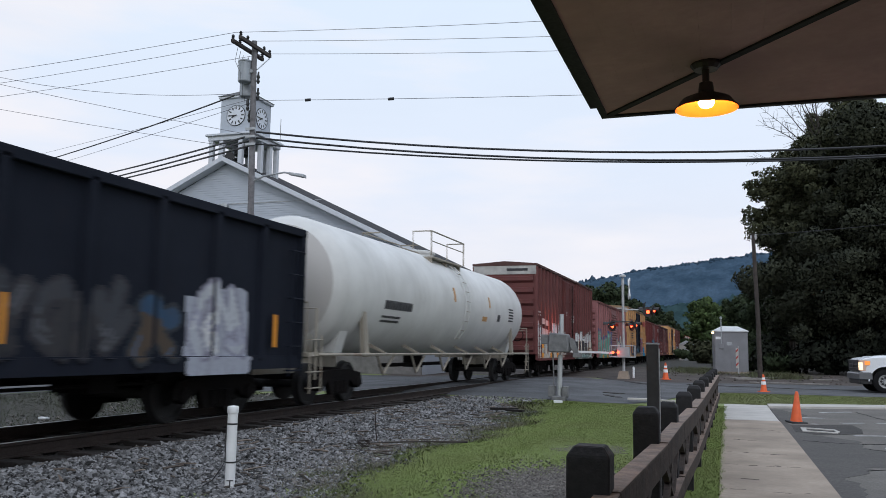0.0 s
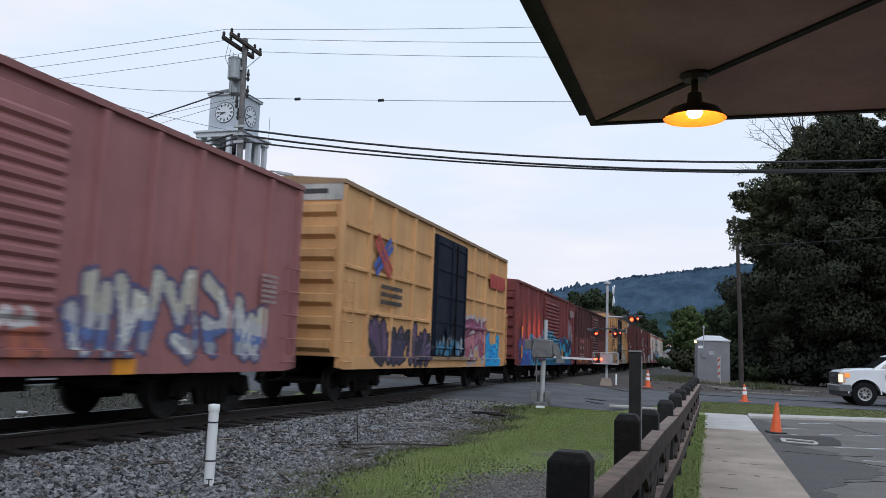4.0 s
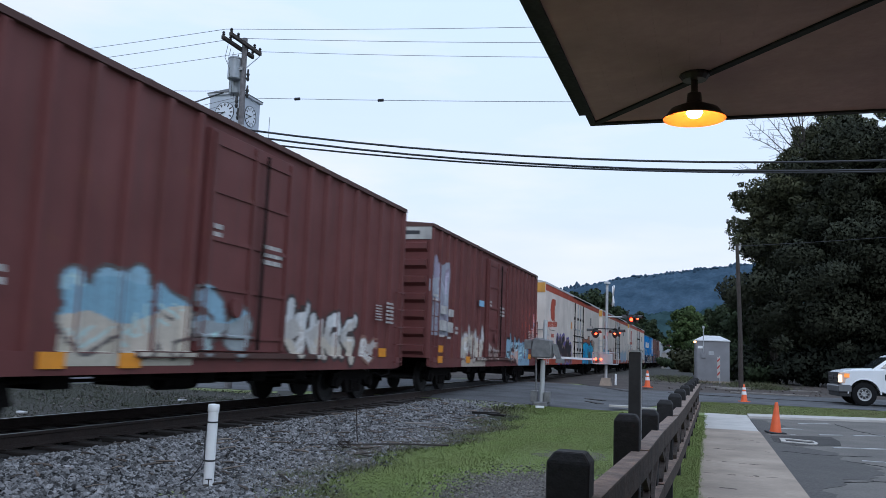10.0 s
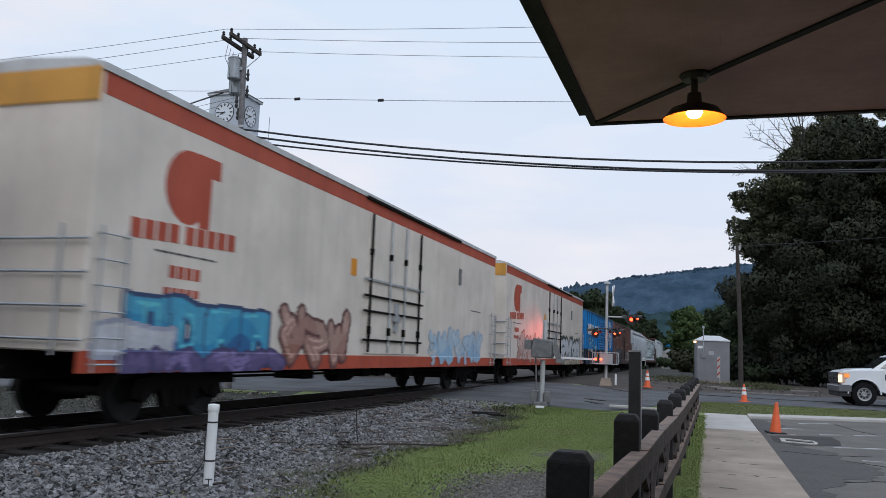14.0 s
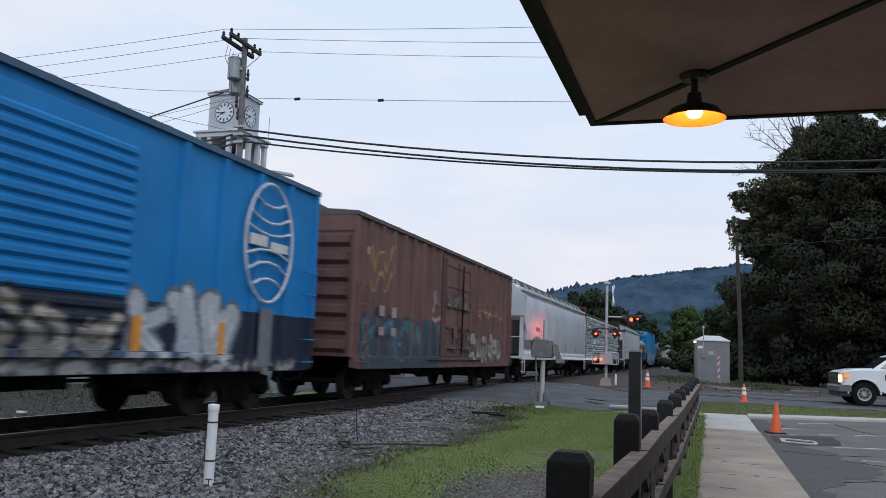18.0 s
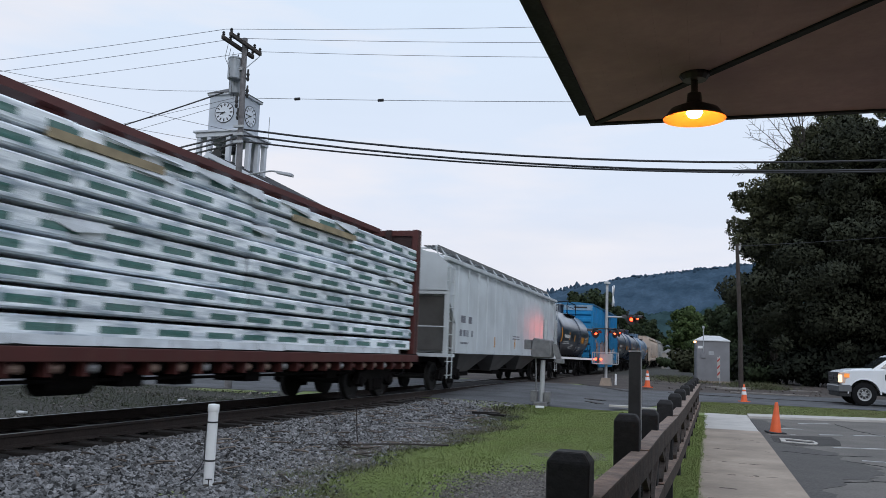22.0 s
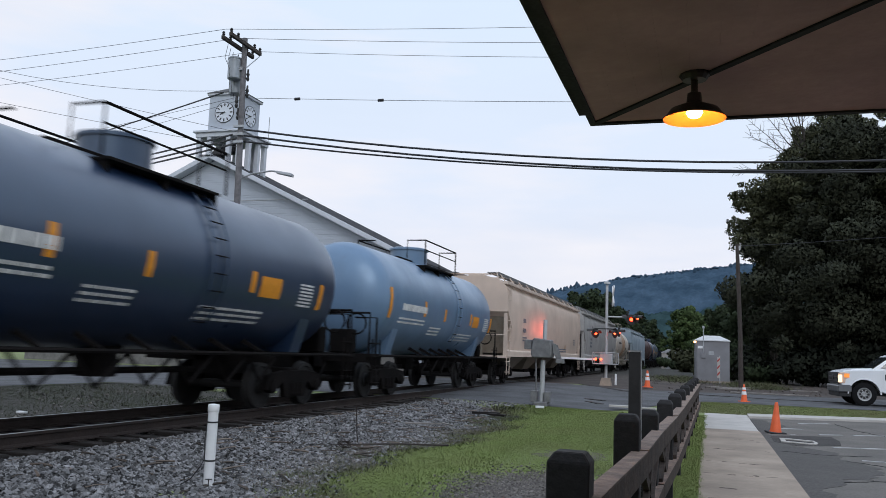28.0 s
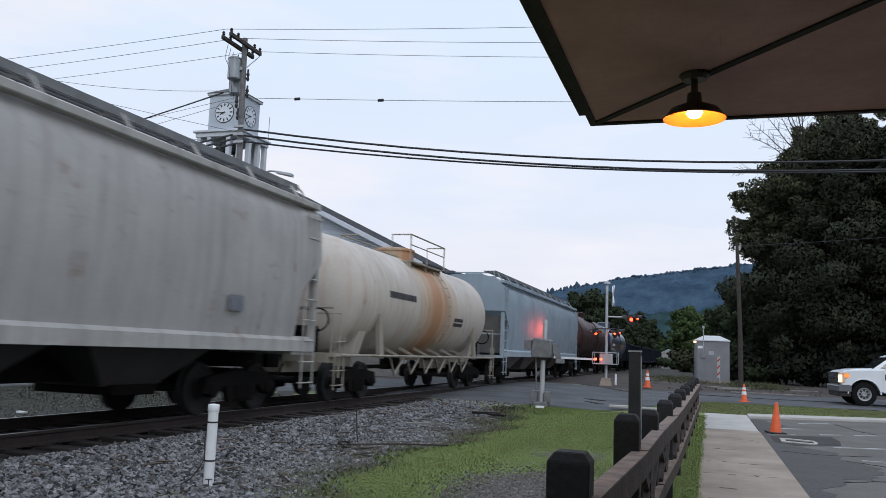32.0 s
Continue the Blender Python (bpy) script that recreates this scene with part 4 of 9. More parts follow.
def gondola(label, L, H, body, z0=0.95):
    car = thing("open_hopper_car", label, "railway car", "cars of the freight train")
    W = 1.4
    for s in (-1, 1):
        part("side", Geo().box(*sorted((s * (W - 0.03), s * W)), 0, L, z0, H), body, car)
        part("top_chord", Geo().box(*sorted((s * (W - 0.08), s * (W + 0.1))), 0, L, H - 0.1, H + 0.04), body, car, bevel=0.01)
        part("side_sill", Geo().box(*sorted((s * (W - 0.06), s * (W + 0.08))), 0, L, z0 - 0.16, z0 + 0.06), body, car)
    for y in (0.0, L - 0.04):
        part("end", Geo().box(-W, W, y, y + 0.04, z0, H), body, car)
    part("floor_plate", Geo().box(-W, W, 0, L, z0 - 0.02, z0 + 0.04), DARK_STEEL, car)
    part("load", Geo().loft([[(x * 1.3, y * (L / 2 - 0.3) + L / 2, z) for x, y in ((-1, -1), (1, -1), (1, 1), (-1, 1))] for z in (H - 0.5, H - 0.3)]), DARK_STEEL, car, "dark bulk load")
    n = 12
    for i in range(n + 1):
        y = 0.08 + (L - 0.16) * i / n
        part("rib", rib_mesh(round(y, 3), z0, H - 0.05, W, W + 0.1, 0.09), body, car)
    ladder(car, body, W + 0.16, L - 0.6, L - 0.15, z0 - 0.2, z0 + 1.9, 6, name="ladder")
    part("underframe", underframe_mesh(L), DARK_STEEL, car)
    running_gear(car, L, 2.0)

    def side(y, z):
        f = np.mod(y - 0.08 + 0.09, (L - 0.16) / n)
        x = W + 0.10 * np.clip((0.09 - np.abs(f - 0.09)) / 0.036, 0, 1)
        return np.where(z < z0 + 0.06, W + 0.1, x) + 0.004

    SIDES[car.name] = side
    return car


BARE_LUMBER = mat("bare_sawn_lumber", (0.36, 0.29, 0.18), 0.7, var=0.3, scale=4, bump=0.1)
WINCH_TAN = mat("worn_tan_steel", (0.24, 0.165, 0.13), 0.7, 0.1, var=0.4, scale=6, bump=0.2, col2=(0.10, 0.055, 0.045))
# Darker copy of the maroon steel, with the bulkhead recesses' shade in its colour.
BULKHEAD_SHADE = mat("shaded_maroon_steel", (0.022, 0.011, 0.011), 0.85, 0.0, var=0.5, scale=3, bump=0.2, col2=(0.04, 0.018, 0.016))
CAP_STEEL = mat("pale_winch_steel", (0.34, 0.34, 0.35), 0.5, 0.3, var=0.3, scale=5, bump=0.1)


def lumber_flat(label, L, H, steel, wrap):
    car = thing("centre_beam_flatcar", label, "railway car", "cars of the freight train")
    W, B = 1.38, 1.3
    part("deck", Geo().box(-W, W, 0.1, L - 0.1, 0.98, 1.08), DARK_STEEL, car)
    for s in (-1, 1):
        part("side_sill", Geo().box(*sorted((s * (W - 0.08), s * (W + 0.02))), 0.1, L - 0.1, 0.88, 1.06), steel, car, "grimy maroon side sill", bevel=0.008)
        for i in range(34):
            y = 0.5 + (L - 1.1) * i / 33
            win = part("winch_bracket", Geo().box(*sorted((s * (W - 0.2), s * (W - 0.02))), y - 0.02, y + 0.03, 0.70, 0.90), steel, car)
            part("winch_spool", Geo().lathe([(0.01, 0.0), (0.075, 0.01), (0.06, 0.05), (0.06, 0.17), (0.075, 0.21), (0.01, 0.22)], (s * (W - 0.1), y + 0.02, 0.80), 1, 10), (WINCH_TAN, WINCH_TAN, CAP_STEEL, steel)[i % 4], win, "worn tan winch spool")
    for y in (0.2, L - 0.16):
        b = part("end_bulkhead", Geo().box(-B, B, y + 0.04, y + 0.14, 0.95, H), BULKHEAD_SHADE, car, "bulkhead sheet coloured dark for recess shade")
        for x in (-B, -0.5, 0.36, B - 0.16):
            part("bulkhead_post", Geo().box(x, x + 0.16, y - 0.08, y + 0.22, 0.95, H), steel if abs(x) > 1 else BULKHEAD_SHADE, b, bevel=0.01)
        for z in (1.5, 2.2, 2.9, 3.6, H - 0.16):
            part("bulkhead_beam", Geo().box(-B, B, y - 0.02, y + 0.1, z, z + 0.14), BULKHEAD_SHADE if z < 3.5 else steel, b)
    part("top_beam", Geo().box(-0.28, 0.28, 0.4, L - 0.4, H - 0.12, H), steel, car)
    for i in range(17):
        y = 0.9 + (L - 1.8) * i / 16
        part("centre_post", Geo().box(-0.1, 0.1, y - 0.1, y + 0.1, 1.05, H - 0.15), steel, car)
        part("gusset", Geo().prism([(y - 0.3, H - 0.1), (y + 0.3, H - 0.1), (y + 0.1, H - 0.32), (y - 0.1, H - 0.32)], 0, -0.1, 0.1), steel, car)
    r = random.Random(9)
    rows, cols = 9, 5
    h = (3.85 - 1.12) / rows
    for s in (-1, 1):
        for j in range(rows):
            for i in range(cols):
                y0 = 0.5 + (L - 0.7) * i / cols
                y1 = 0.5 + (L - 0.7) * (i + 1) / cols - 0.04
                o = r.uniform(-0.08, 0.05)
                if j == rows - 1 and i in (1, 2):
                    o -= 0.08
                z = 1.12 + j * h
                part("lumber_pack", Geo().box(*sorted((s * 0.16, s * (1.27 + o))), y0, y1, z + 0.05 + r.uniform(0, 0.012), z + h), wrap, car, "white-wrapped lumber with green print", bevel=0.025)
    for i in range(26):
        y, z = r.uniform(0.8, L - 2.0), 1.12 + h * r.choice((3, 5, 6, 7, 8, 8, 9, 9))
        flap = Geo().loft([[(1.24, y, z - 0.05), (1.27, y, z - 0.05), (1.27, y, z), (1.24, y, z)], [(1.29 + r.uniform(0, 0.06), y + r.uniform(0.4, 1.3), z - r.uniform(0.06, 0.2)), (1.3, y + 1.0, z - 0.1), (1.27, y + 1.1, z + 0.02), (1.2, y + 1.1, z + r.uniform(0.0, 0.06))]])
        part("wrap_flap", flap, FLAP, car, "loose torn wrap")
    y = 0.55
    while y < L - 1.6:
        d = r.uniform(0.7, 1.5)
        g = Geo().loft([[(1.275, y, 1.2), (1.305, y, 1.2), (1.325, y, 1.10 - r.uniform(0, 0.07)), (1.30, y, 1.10 - r.uniform(0, 0.05))], [(1.275, y + d, 1.2), (1.305, y + d, 1.2), (1.325, y + d, 1.10 - r.uniform(0, 0.07)), (1.30, y + d, 1.10 - r.uniform(0, 0.05))]])
        part("wrap_skirt", g, FLAP, car, "loose lower edge of the white wrap")
        y += d + 0.02
    for i in range(9):
        y = 0.9 + (L - 1.9) * i / 8
        part("bunk_timber", Geo().box(-1.2, 1.2, y, y + 0.09, 1.08, 1.16), TIE, car)
    for y, d in ((3.1, 2.6), (8.4, 2.2), (14.6, 2.9)):
        part("bare_lumber", Geo().box(1.22, 1.285, y, y + d, 1.16 + h * 7.86, 1.16 + h * 8.25), BARE_LUMBER, car, "bare yellowish lumber through torn wrap")
    part("underframe", underframe_mesh(L), DARK_STEEL, car)
    running_gear(car, L, 2.2)
    return car


CLAMP_GREY = mat("dull_dark_grey_steel", (0.16, 0.16, 0.165), 0.6, 0.2, var=0.2, scale=5, bump=0.1)


def reefer(label, L, H, body, stripe, cap, roof, sill, marks, letters):
    """Insulated car with smooth sides, a stripe under the eaves and a plug door with bars."""
    car = thing("refrigerator_car", label, "railway car", "cars of the freight train")
    W, z0 = 1.40, 1.0
    part("body", Geo().box(-W, W, 0, L, z0, H - 0.1), body, car, bevel=0.02)
    for s in (-1, 1):
        part("stripe", Geo().box(*sorted((s * (W - 0.01), s * (W + 0.004))), 0.03, L - 0.03, H - 0.46, H - 0.16), stripe, car, "orange-red stripe")
        part("side_sill", Geo().box(*sorted((s * (W - 0.06), s * (W + 0.02))), 0.02, L - 0.02, z0 - 0.26, z0 + 0.02), sill, car, "orange-red side sill")
    g = Geo().prism([(-W - 0.03, H - 0.16), (W + 0.03, H - 0.16), (W + 0.03, H - 0.06), (W * 0.8, H + 0.02), (0, H + 0.09), (-W * 0.8, H + 0.02), (-W - 0.03, H - 0.06)], 1, -0.02, L + 0.02)
    part("roof", g, roof, car)
    part("eave_rail", Geo().box(W + 0.0, W + 0.06, 8.6, 16.1, H - 0.2, H - 0.13), DARK_STEEL, car, "dark door track")
    for y in (-0.03, L - 0.005):
        part("end_cap", Geo().box(-W + 0.02, W - 0.02, y, y + 0.035, H - 0.55, H - 0.1), cap, car, "yellow-orange end panel")
        for i in range(4):
            part("end_rail", Geo().tube([(-0.9, y - 0.05 if y < 1 else y + 0.09, 1.15 + 0.42 * i), (W + 0.08, y - 0.05 if y < 1 else y + 0.09, 1.15 + 0.42 * i)], 0.02, 5), GREY_METAL, car)
        part("end_stile", Geo().tube([(W - 0.35, y - 0.06 if y < 1 else y + 0.1, 0.95), (W - 0.35, y - 0.06 if y < 1 else y + 0.1, 2.6)], 0.022, 5), GREY_METAL, car)
    a, b = 8.85, 12.4
    d = part("plug_door", Geo().box(W - 0.01, W + 0.03, a, b, z0 + 0.06, H - 0.5), body, car, bevel=0.01)
    for y in (a + 0.1, a + (b - a) * 0.37, a + (b - a) * 0.66, b - 0.1):
        part("lock_bar", Geo().tube([(W + 0.07, y, z0 + 0.1), (W + 0.07, y, H - 0.5)], 0.028, 6), GREY_METAL if a + 0.2 < y < b - 0.2 else DARK_STEEL, d)
        for za, zb in ((H - 1.45, H - 1.3), (z0 + 0.5, z0 + 0.68)):
            part("bar_keeper", Geo().box(W + 0.02, W + 0.1, y - 0.05, y + 0.05, za, zb), DARK_STEEL, d)
    for z in (z0 + 0.35, z0 + 1.0, z0 + 1.35, z0 + 1.72):
        part("door_rail", Geo().box(W + 0.04, W + 0.08, a - 0.2, b + 0.2, z, z + 0.05), DARK_STEEL if z < z0 + 1.5 else GREY_METAL, d)
    part("door_gear", Geo().box(W + 0.03, W + 0.1, (a + b) / 2 - 0.1, (a + b) / 2 + 0.1, 1.6, 2.3).box(W + 0.03, W + 0.13, (a + b) / 2 - 0.2, (a + b) / 2 + 0.2, 1.85, 1.97), GREY_METAL, d)
    for y0 in (0.15, L - 0.65):
        ladder(car, GREY_METAL, W + 0.1, y0, y0 + 0.5, 0.85, 2.5, 6, name="ladder")
    part("vent_box", Geo().box(W, W + 0.04, 16.1, 16.3, 3.25, 3.75), CLAMP_GREY, car, bevel=0.005)
    # round emblem and lettering as plain shapes
    e = Geo()
    e.prism([(2.0 + 0.6 * math.cos(t) * (0.8 if math.cos(t) > 0 else 1), H - 1.3 + 0.56 * math.sin(t)) for t in (2 * math.pi * i / 20 for i in range(20))], 0, W - 0.004, W + 0.004)
    e.box(W - 0.004, W + 0.004, 2.1, 2.78, H - 1.05, H - 0.74).box(W - 0.004, W + 0.004, 2.28, 2.55, H - 1.86, H - 0.9)
    part("emblem", e, stripe, car, "orange-red emblem")
    markings(car, marks, W + 0.003, stripe)
    markings(car, letters, W + 0.003, BLACK_MARK, "small_lettering")
    part("reflector", Geo().box(W, W + 0.006, 7.95, 8.25, 2.75, 3.12), YELLOW_TAPE, car, "yellow placard")
    part("underframe", underframe_mesh(L), DARK_STEEL, car)
    running_gear(car, L, 2.6)
    SIDES[car.name] = lambda y, z: np.where(z < z0 + 0.02, W + 0.02, np.where((y > a) & (y < b), W + 0.03, W)) + 0.005
    return car


def lumber_wrap():
    m, nt, b = start_material("printed_lumber_wrap", 0.45, 0, 0.4)
    tc = nt.nodes.new("ShaderNodeTexCoord")
    sep = nt.nodes.new("ShaderNodeSeparateXYZ")
    nt.links.new(tc.outputs["Object"], sep.inputs[0])
    oi = nt.nodes.new("ShaderNodeObjectInfo")
    row = calc(nt, "FLOOR", calc(nt, "DIVIDE", calc(nt, "SUBTRACT", sep.outputs[2], 1.12), 0.30333))
    fz = calc(nt, "FRACT", calc(nt, "DIVIDE", calc(nt, "SUBTRACT", sep.outputs[2], 1.12), 0.30333))
    fy = calc(nt, "FRACT", calc(nt, "DIVIDE", calc(nt, "ADD", sep.outputs[1], calc(nt, "ADD", calc(nt, "MULTIPLY", row, 0.31), calc(nt, "MULTIPLY", oi.outputs["Random"], 0.5))), 1.22))
    on = calc(nt, "MULTIPLY", calc(nt, "MULTIPLY", calc(nt, "GREATER_THAN", fz, 0.40), calc(nt, "LESS_THAN", fz, 0.72)), calc(nt, "MULTIPLY", calc(nt, "GREATER_THAN", fy, 0.14), calc(nt, "LESS_THAN", fy, 0.78)))
    crease = noise_at(nt, tc.outputs["Object"], 3.0, 6, stretch=(1, 0.45, 3.2))
    c = mixer(nt, span(nt, crease, 0.42, 0.64), (0.84, 0.89, 0.93), (0.34, 0.40, 0.46))
    g = mixer(nt, calc(nt, "GREATER_THAN", noise_at(nt, tc.outputs["Object"], 16, 2), 0.56), (0.003, 0.085, 0.062), (0.02, 0.14, 0.11))
    hv = nt.nodes.new("ShaderNodeHueSaturation")
    nt.links.new(span(nt, oi.outputs["Random"], 0, 1, 0.85, 1.1), hv.inputs["Value"])
    nt.links.new(mixer(nt, calc(nt, "MULTIPLY", on, 0.9), c, g), hv.inputs["Color"])
    nt.links.new(hv.outputs[0], b.inputs["Base Color"])
    bumped(nt, b, crease, 0.5, 0.04)
    return m


def weld(col):
    return paint("roof_" + "_".join(str(int(c * 100)) for c in col), col, 0.3, 0.1)


CAP = mat("faded_white_cap", (0.45, 0.44, 0.42), 0.6, var=0.25, scale=2, bump=0)
BROWN_ROOF = weld((0.085, 0.04, 0.035))
WALK_GREY = mat("walkway_grating", (0.2, 0.205, 0.21), 0.6, 0.5, var=0.2, scale=4, bump=0.1)
TAN_GEAR = paint("tan_frame_paint", (0.32, 0.29, 0.24), 0.4, 0.3)
BLACK_PAINT = paint("black_tank_paint", (0.009, 0.023, 0.060), 0.1, 0.02, 0.34, spec=1.0, coat=0.5, sheen=(0.6, 0.8, 1.0), dirt=(0.02, 0.02, 0.022))
BLUEGREY_PAINT = paint("faded_blue_grey_tank_paint", (0.125, 0.20, 0.305), 0.12, 0.03, 0.33, spec=0.9, coat=0.25, sheen=(0.6, 0.8, 1.0), dirt=(0.03, 0.035, 0.04))
COAL_PAINT = paint("coal_black_tank_paint", (0.005, 0.013, 0.036), 0.1, 0.02, 0.34, spec=1.0, coat=1.0, sheen=(0.5, 0.75, 1.0), gloss=1.75, dirt=(0.02, 0.02, 0.022))
LUMBER = lumber_wrap()
FLAP = mat("torn_white_wrap", (0.62, 0.66, 0.70), 0.5, var=0.2, scale=3, bump=0.2)


def reefer_set(name):
    body = paint("insulated_car_" + name, (0.67, 0.605, 0.545), 0.13, 0.04, 0.5, dirt=(0.12, 0.10, 0.09))
    stripe = REEFER_RED
    marks = [(0.75 + 0.28 * i + (0.1 if i > 3 else 0), 0.97 + 0.28 * i + (0.1 if i > 3 else 0), 2.55 + 0.012 * i, 2.82 + 0.012 * i) for i in range(9)] + [(1.65 + 0.2 * i, 1.8 + 0.2 * i, 2.08, 2.26) for i in range(4)] + [(1.55 + 0.18 * i, 1.68 + 0.18 * i, 1.82, 1.94) for i in range(5)]
    letters = text_block(1.3, 2.45, 1, 1.5, 0.03, 0.03, 3) + text_block(17.6, 2.55, 1, 1.2, 0.03, 0.03, 4)
    return reefer("off-white insulated refrigerator car with orange-red stripe and sprayed graffiti", 20.7, 4.75, body, stripe, REEFER_YELLOW, REEFER_ROOF, stripe, marks, letters)


REEFER_RED = paint("orange_red_trim", (0.42, 0.075, 0.04), 0.3, 0.1)
REEFER_YELLOW = paint("yellow_orange_trim", (0.60, 0.30, 0.06), 0.3, 0.08)
REEFER_ROOF = paint("pale_roof_paint", (0.52, 0.53, 0.54), 0.35, 0.05)

number_block = [(0.85, 1.45, 2.26, 2.5), (1.6, 2.1, 2.22, 2.44), (0.75, 1.45, 1.78, 2.08), (1.55, 2.1, 1.75, 2.05), (2.35, 2.6, 1.86, 1.94), (2.35, 2.6, 1.72, 1.8), (0.8, 1.25, 1.6, 1.66), (1.55, 1.9, 1.56, 1.62), (0.1, 0.5, 2.72, 2.78), (0.1, 0.5, 2.6, 2.66)] + text_block(13.3, 2.2, 6, 0.36, 0.03, 0.035, 8) + text_block(13.95, 2.3, 6, 0.45, 0.05, 0.04, 9)


def build_train():
    """(offset of the front end, car), front to back."""
    cars = []

    def put(c, car):
        cars.append((c, car))

    g0 = paint("black_open_car_paint", (0.010, 0.013, 0.022), 0.15, 0.01, 0.8, spec=0.15, dirt=(0.02, 0.02, 0.022))
    g = gondola("black open hopper car with white sprayed graffiti", 16.2, 3.25, g0)
    for y in (3.9, 9.45, 15.1):
        part("reflector", Geo().box(1.50, 1.506, y, y + 0.12, 1.15, 1.7), YELLOW_TAPE, g, "orange reflective strip")
    put(-2.75, g)
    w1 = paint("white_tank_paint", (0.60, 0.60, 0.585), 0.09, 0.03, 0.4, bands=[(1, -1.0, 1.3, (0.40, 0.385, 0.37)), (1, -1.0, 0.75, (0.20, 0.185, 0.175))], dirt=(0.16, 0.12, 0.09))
    wt = text_block(3.6, 2.25, 1, 1.7, 0.2, 0.1, 2) + text_block(3.6, 1.9, 2, 1.1, 0.05, 0.05, 5) + text_block(14.9, 2.6, 5, 0.6, 0.05, 0.05, 6) + [(13.4, 13.7, 2.1, 2.32)]
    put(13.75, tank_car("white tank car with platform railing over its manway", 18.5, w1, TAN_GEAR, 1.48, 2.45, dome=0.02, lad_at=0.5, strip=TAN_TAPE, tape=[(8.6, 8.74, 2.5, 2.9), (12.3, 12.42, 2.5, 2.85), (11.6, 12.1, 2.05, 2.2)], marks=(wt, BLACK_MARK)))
    red_brown = (0.135, 0.042, 0.040)
    b2 = paint("brown_car_white_letters", red_brown, 0.35, 0.12)
    put(33.7, boxcar("reddish-brown boxcar with white sprayed graffiti low on its side", 15.15, 4.75, b2, BROWN_ROOF, b2, (6.1, 9.0), "plug", "posts", CAP, tape=[(0.8, 1.25), (0.8, 0.85), (2.7, 0.85), (4.2, 0.85)], marks=number_block + text_block(8.0, 2.9, 3, 0.7, 0.08, 0.05, 2) + [(6.5, 6.75, 2.95, 3.03), (6.5, 6.75, 2.82, 2.9)], mark_material=DULL_WHITE))
    b3 = paint("faded_pink_brown_car", (0.31, 0.132, 0.132), 0.22, 0.1)
    put(51.0, boxcar("faded pinkish-brown boxcar with green sprayed graffiti and a corrugated door", 15.15, 4.2, b3, weld((0.26, 0.11, 0.105)), b3, (6.2, 9.1), "corrugated", "posts", None, gap=1.03, tape=[(2.1, 0.72), (4.2, 0.72), (10.2, 0.72)], marks=text_block(13.8, 2.4, 6, 0.5, 0.05, 0.04, 3)))
    yel = (0.60, 0.335, 0.15)
    black_door = paint("black_plug_door", (0.006, 0.011, 0.024), 0.12, 0.04, 0.75, spec=0.2, dirt=(0.03, 0.03, 0.035))
    y4 = paint("yellow_car_paint", yel, 0.25, 0.1)

    def yellow_extra(car, tag):
        # crossed emblem bars, built as plain shapes
        for rot, m, x in ((38, EMBLEM_BLUE, 1.418), (-38, EMBLEM_RED, 1.424)):
            for dz in (-0.1, 0.1):
                part("emblem_stripe", Geo().box(-0.005, 0.005, -0.62, 0.62, dz - 0.07, dz + 0.07), m, car, at=pose(x, 2.3, 3.36, rot, 0, 0))
        part("sign_plate", Geo().box(1.40, 1.415, 12.5, 14.7, 3.5, 4.0), BLACK_MARK if tag else EMBLEM_RED, car, "plate with faded lettering")
        markings(car, [(12.7, 13.2, 3.58, 3.92), (13.35, 13.85, 3.58, 3.92), (14.0, 14.5, 3.58, 3.92)], 1.42, WHITE_MARK if tag else EMBLEM_RED)

    c4 = boxcar("yellow boxcar with a black plug door and pink and blue graffiti", 15.05, 4.75, y4, weld((0.30, 0.2, 0.12)), black_door, (6.25, 9.4), "plug", "panel", CAP, marks=text_block(2.2, 2.7, 3, 1.4, 0.1, 0.08, 4), mark_material=BLACK_MARK)
    yellow_extra(c4, False)
    put(68.05, c4)
    b5 = paint("red_brown_car_blue_letters", (0.19, 0.047, 0.046), 0.3, 0.1)
    put(85.1, boxcar("red-brown boxcar with dark blue graffiti along its side", 15.15, 4.2, b5, weld((0.2, 0.06, 0.055)), b5, (6.05, 9.7), "corrugated", "posts", None, gap=1.03, tape=[], marks=[(13.3 + 0.34 * k_, 13.56 + 0.34 * k_, 3.35, 3.72) for k_ in range(4)] + text_block(13.9, 2.4, 5, 0.5, 0.06, 0.05, 6)))
    for y, z in ((0.85, 1.85), (0.85, 1.05), (3.5, 1.05), (5.55, 1.05), (11.0, 1.05)):
        part("reflector", Geo().box(1.41, 1.434, y, y + 0.16, z, z + 0.5), YELLOW_TAPE, cars[-1][1], "orange reflective strip")
    b6 = paint("dark_brown_car", (0.078, 0.024, 0.027), 0.3, 0.1, bands=[(2, 0.0, 2.35, (0.14, 0.048, 0.047))])
    door6 = paint("corrugated_brown_door", (0.15, 0.05, 0.046), 0.3, 0.1)
    put(101.7, boxcar("dark brown two-tone boxcar with a corrugated door", 15.2, 4.2, b6, weld((0.07, 0.03, 0.03)), door6, (6.5, 9.6), "corrugated", "posts", None, gap=1.03, tape=[(0.2, 0.9), (1.0, 0.85), (3.6, 0.85), (11.0, 0.85), (13.8, 0.85)], marks=text_block(1.1, 2.2, 1, 0.45, 0.16, 0.1, 1) + text_block(2.0, 2.2, 1, 0.45, 0.16, 0.1, 2) + text_block(1.0, 1.8, 1, 0.55, 0.16, 0.1, 3) + text_block(2.0, 1.8, 1, 0.45, 0.16, 0.1, 4) + [(5.65, 5.85, 2.4, 2.58)] + text_block(1.0, 1.35, 2, 1.5, 0.06, 0.06, 5)))
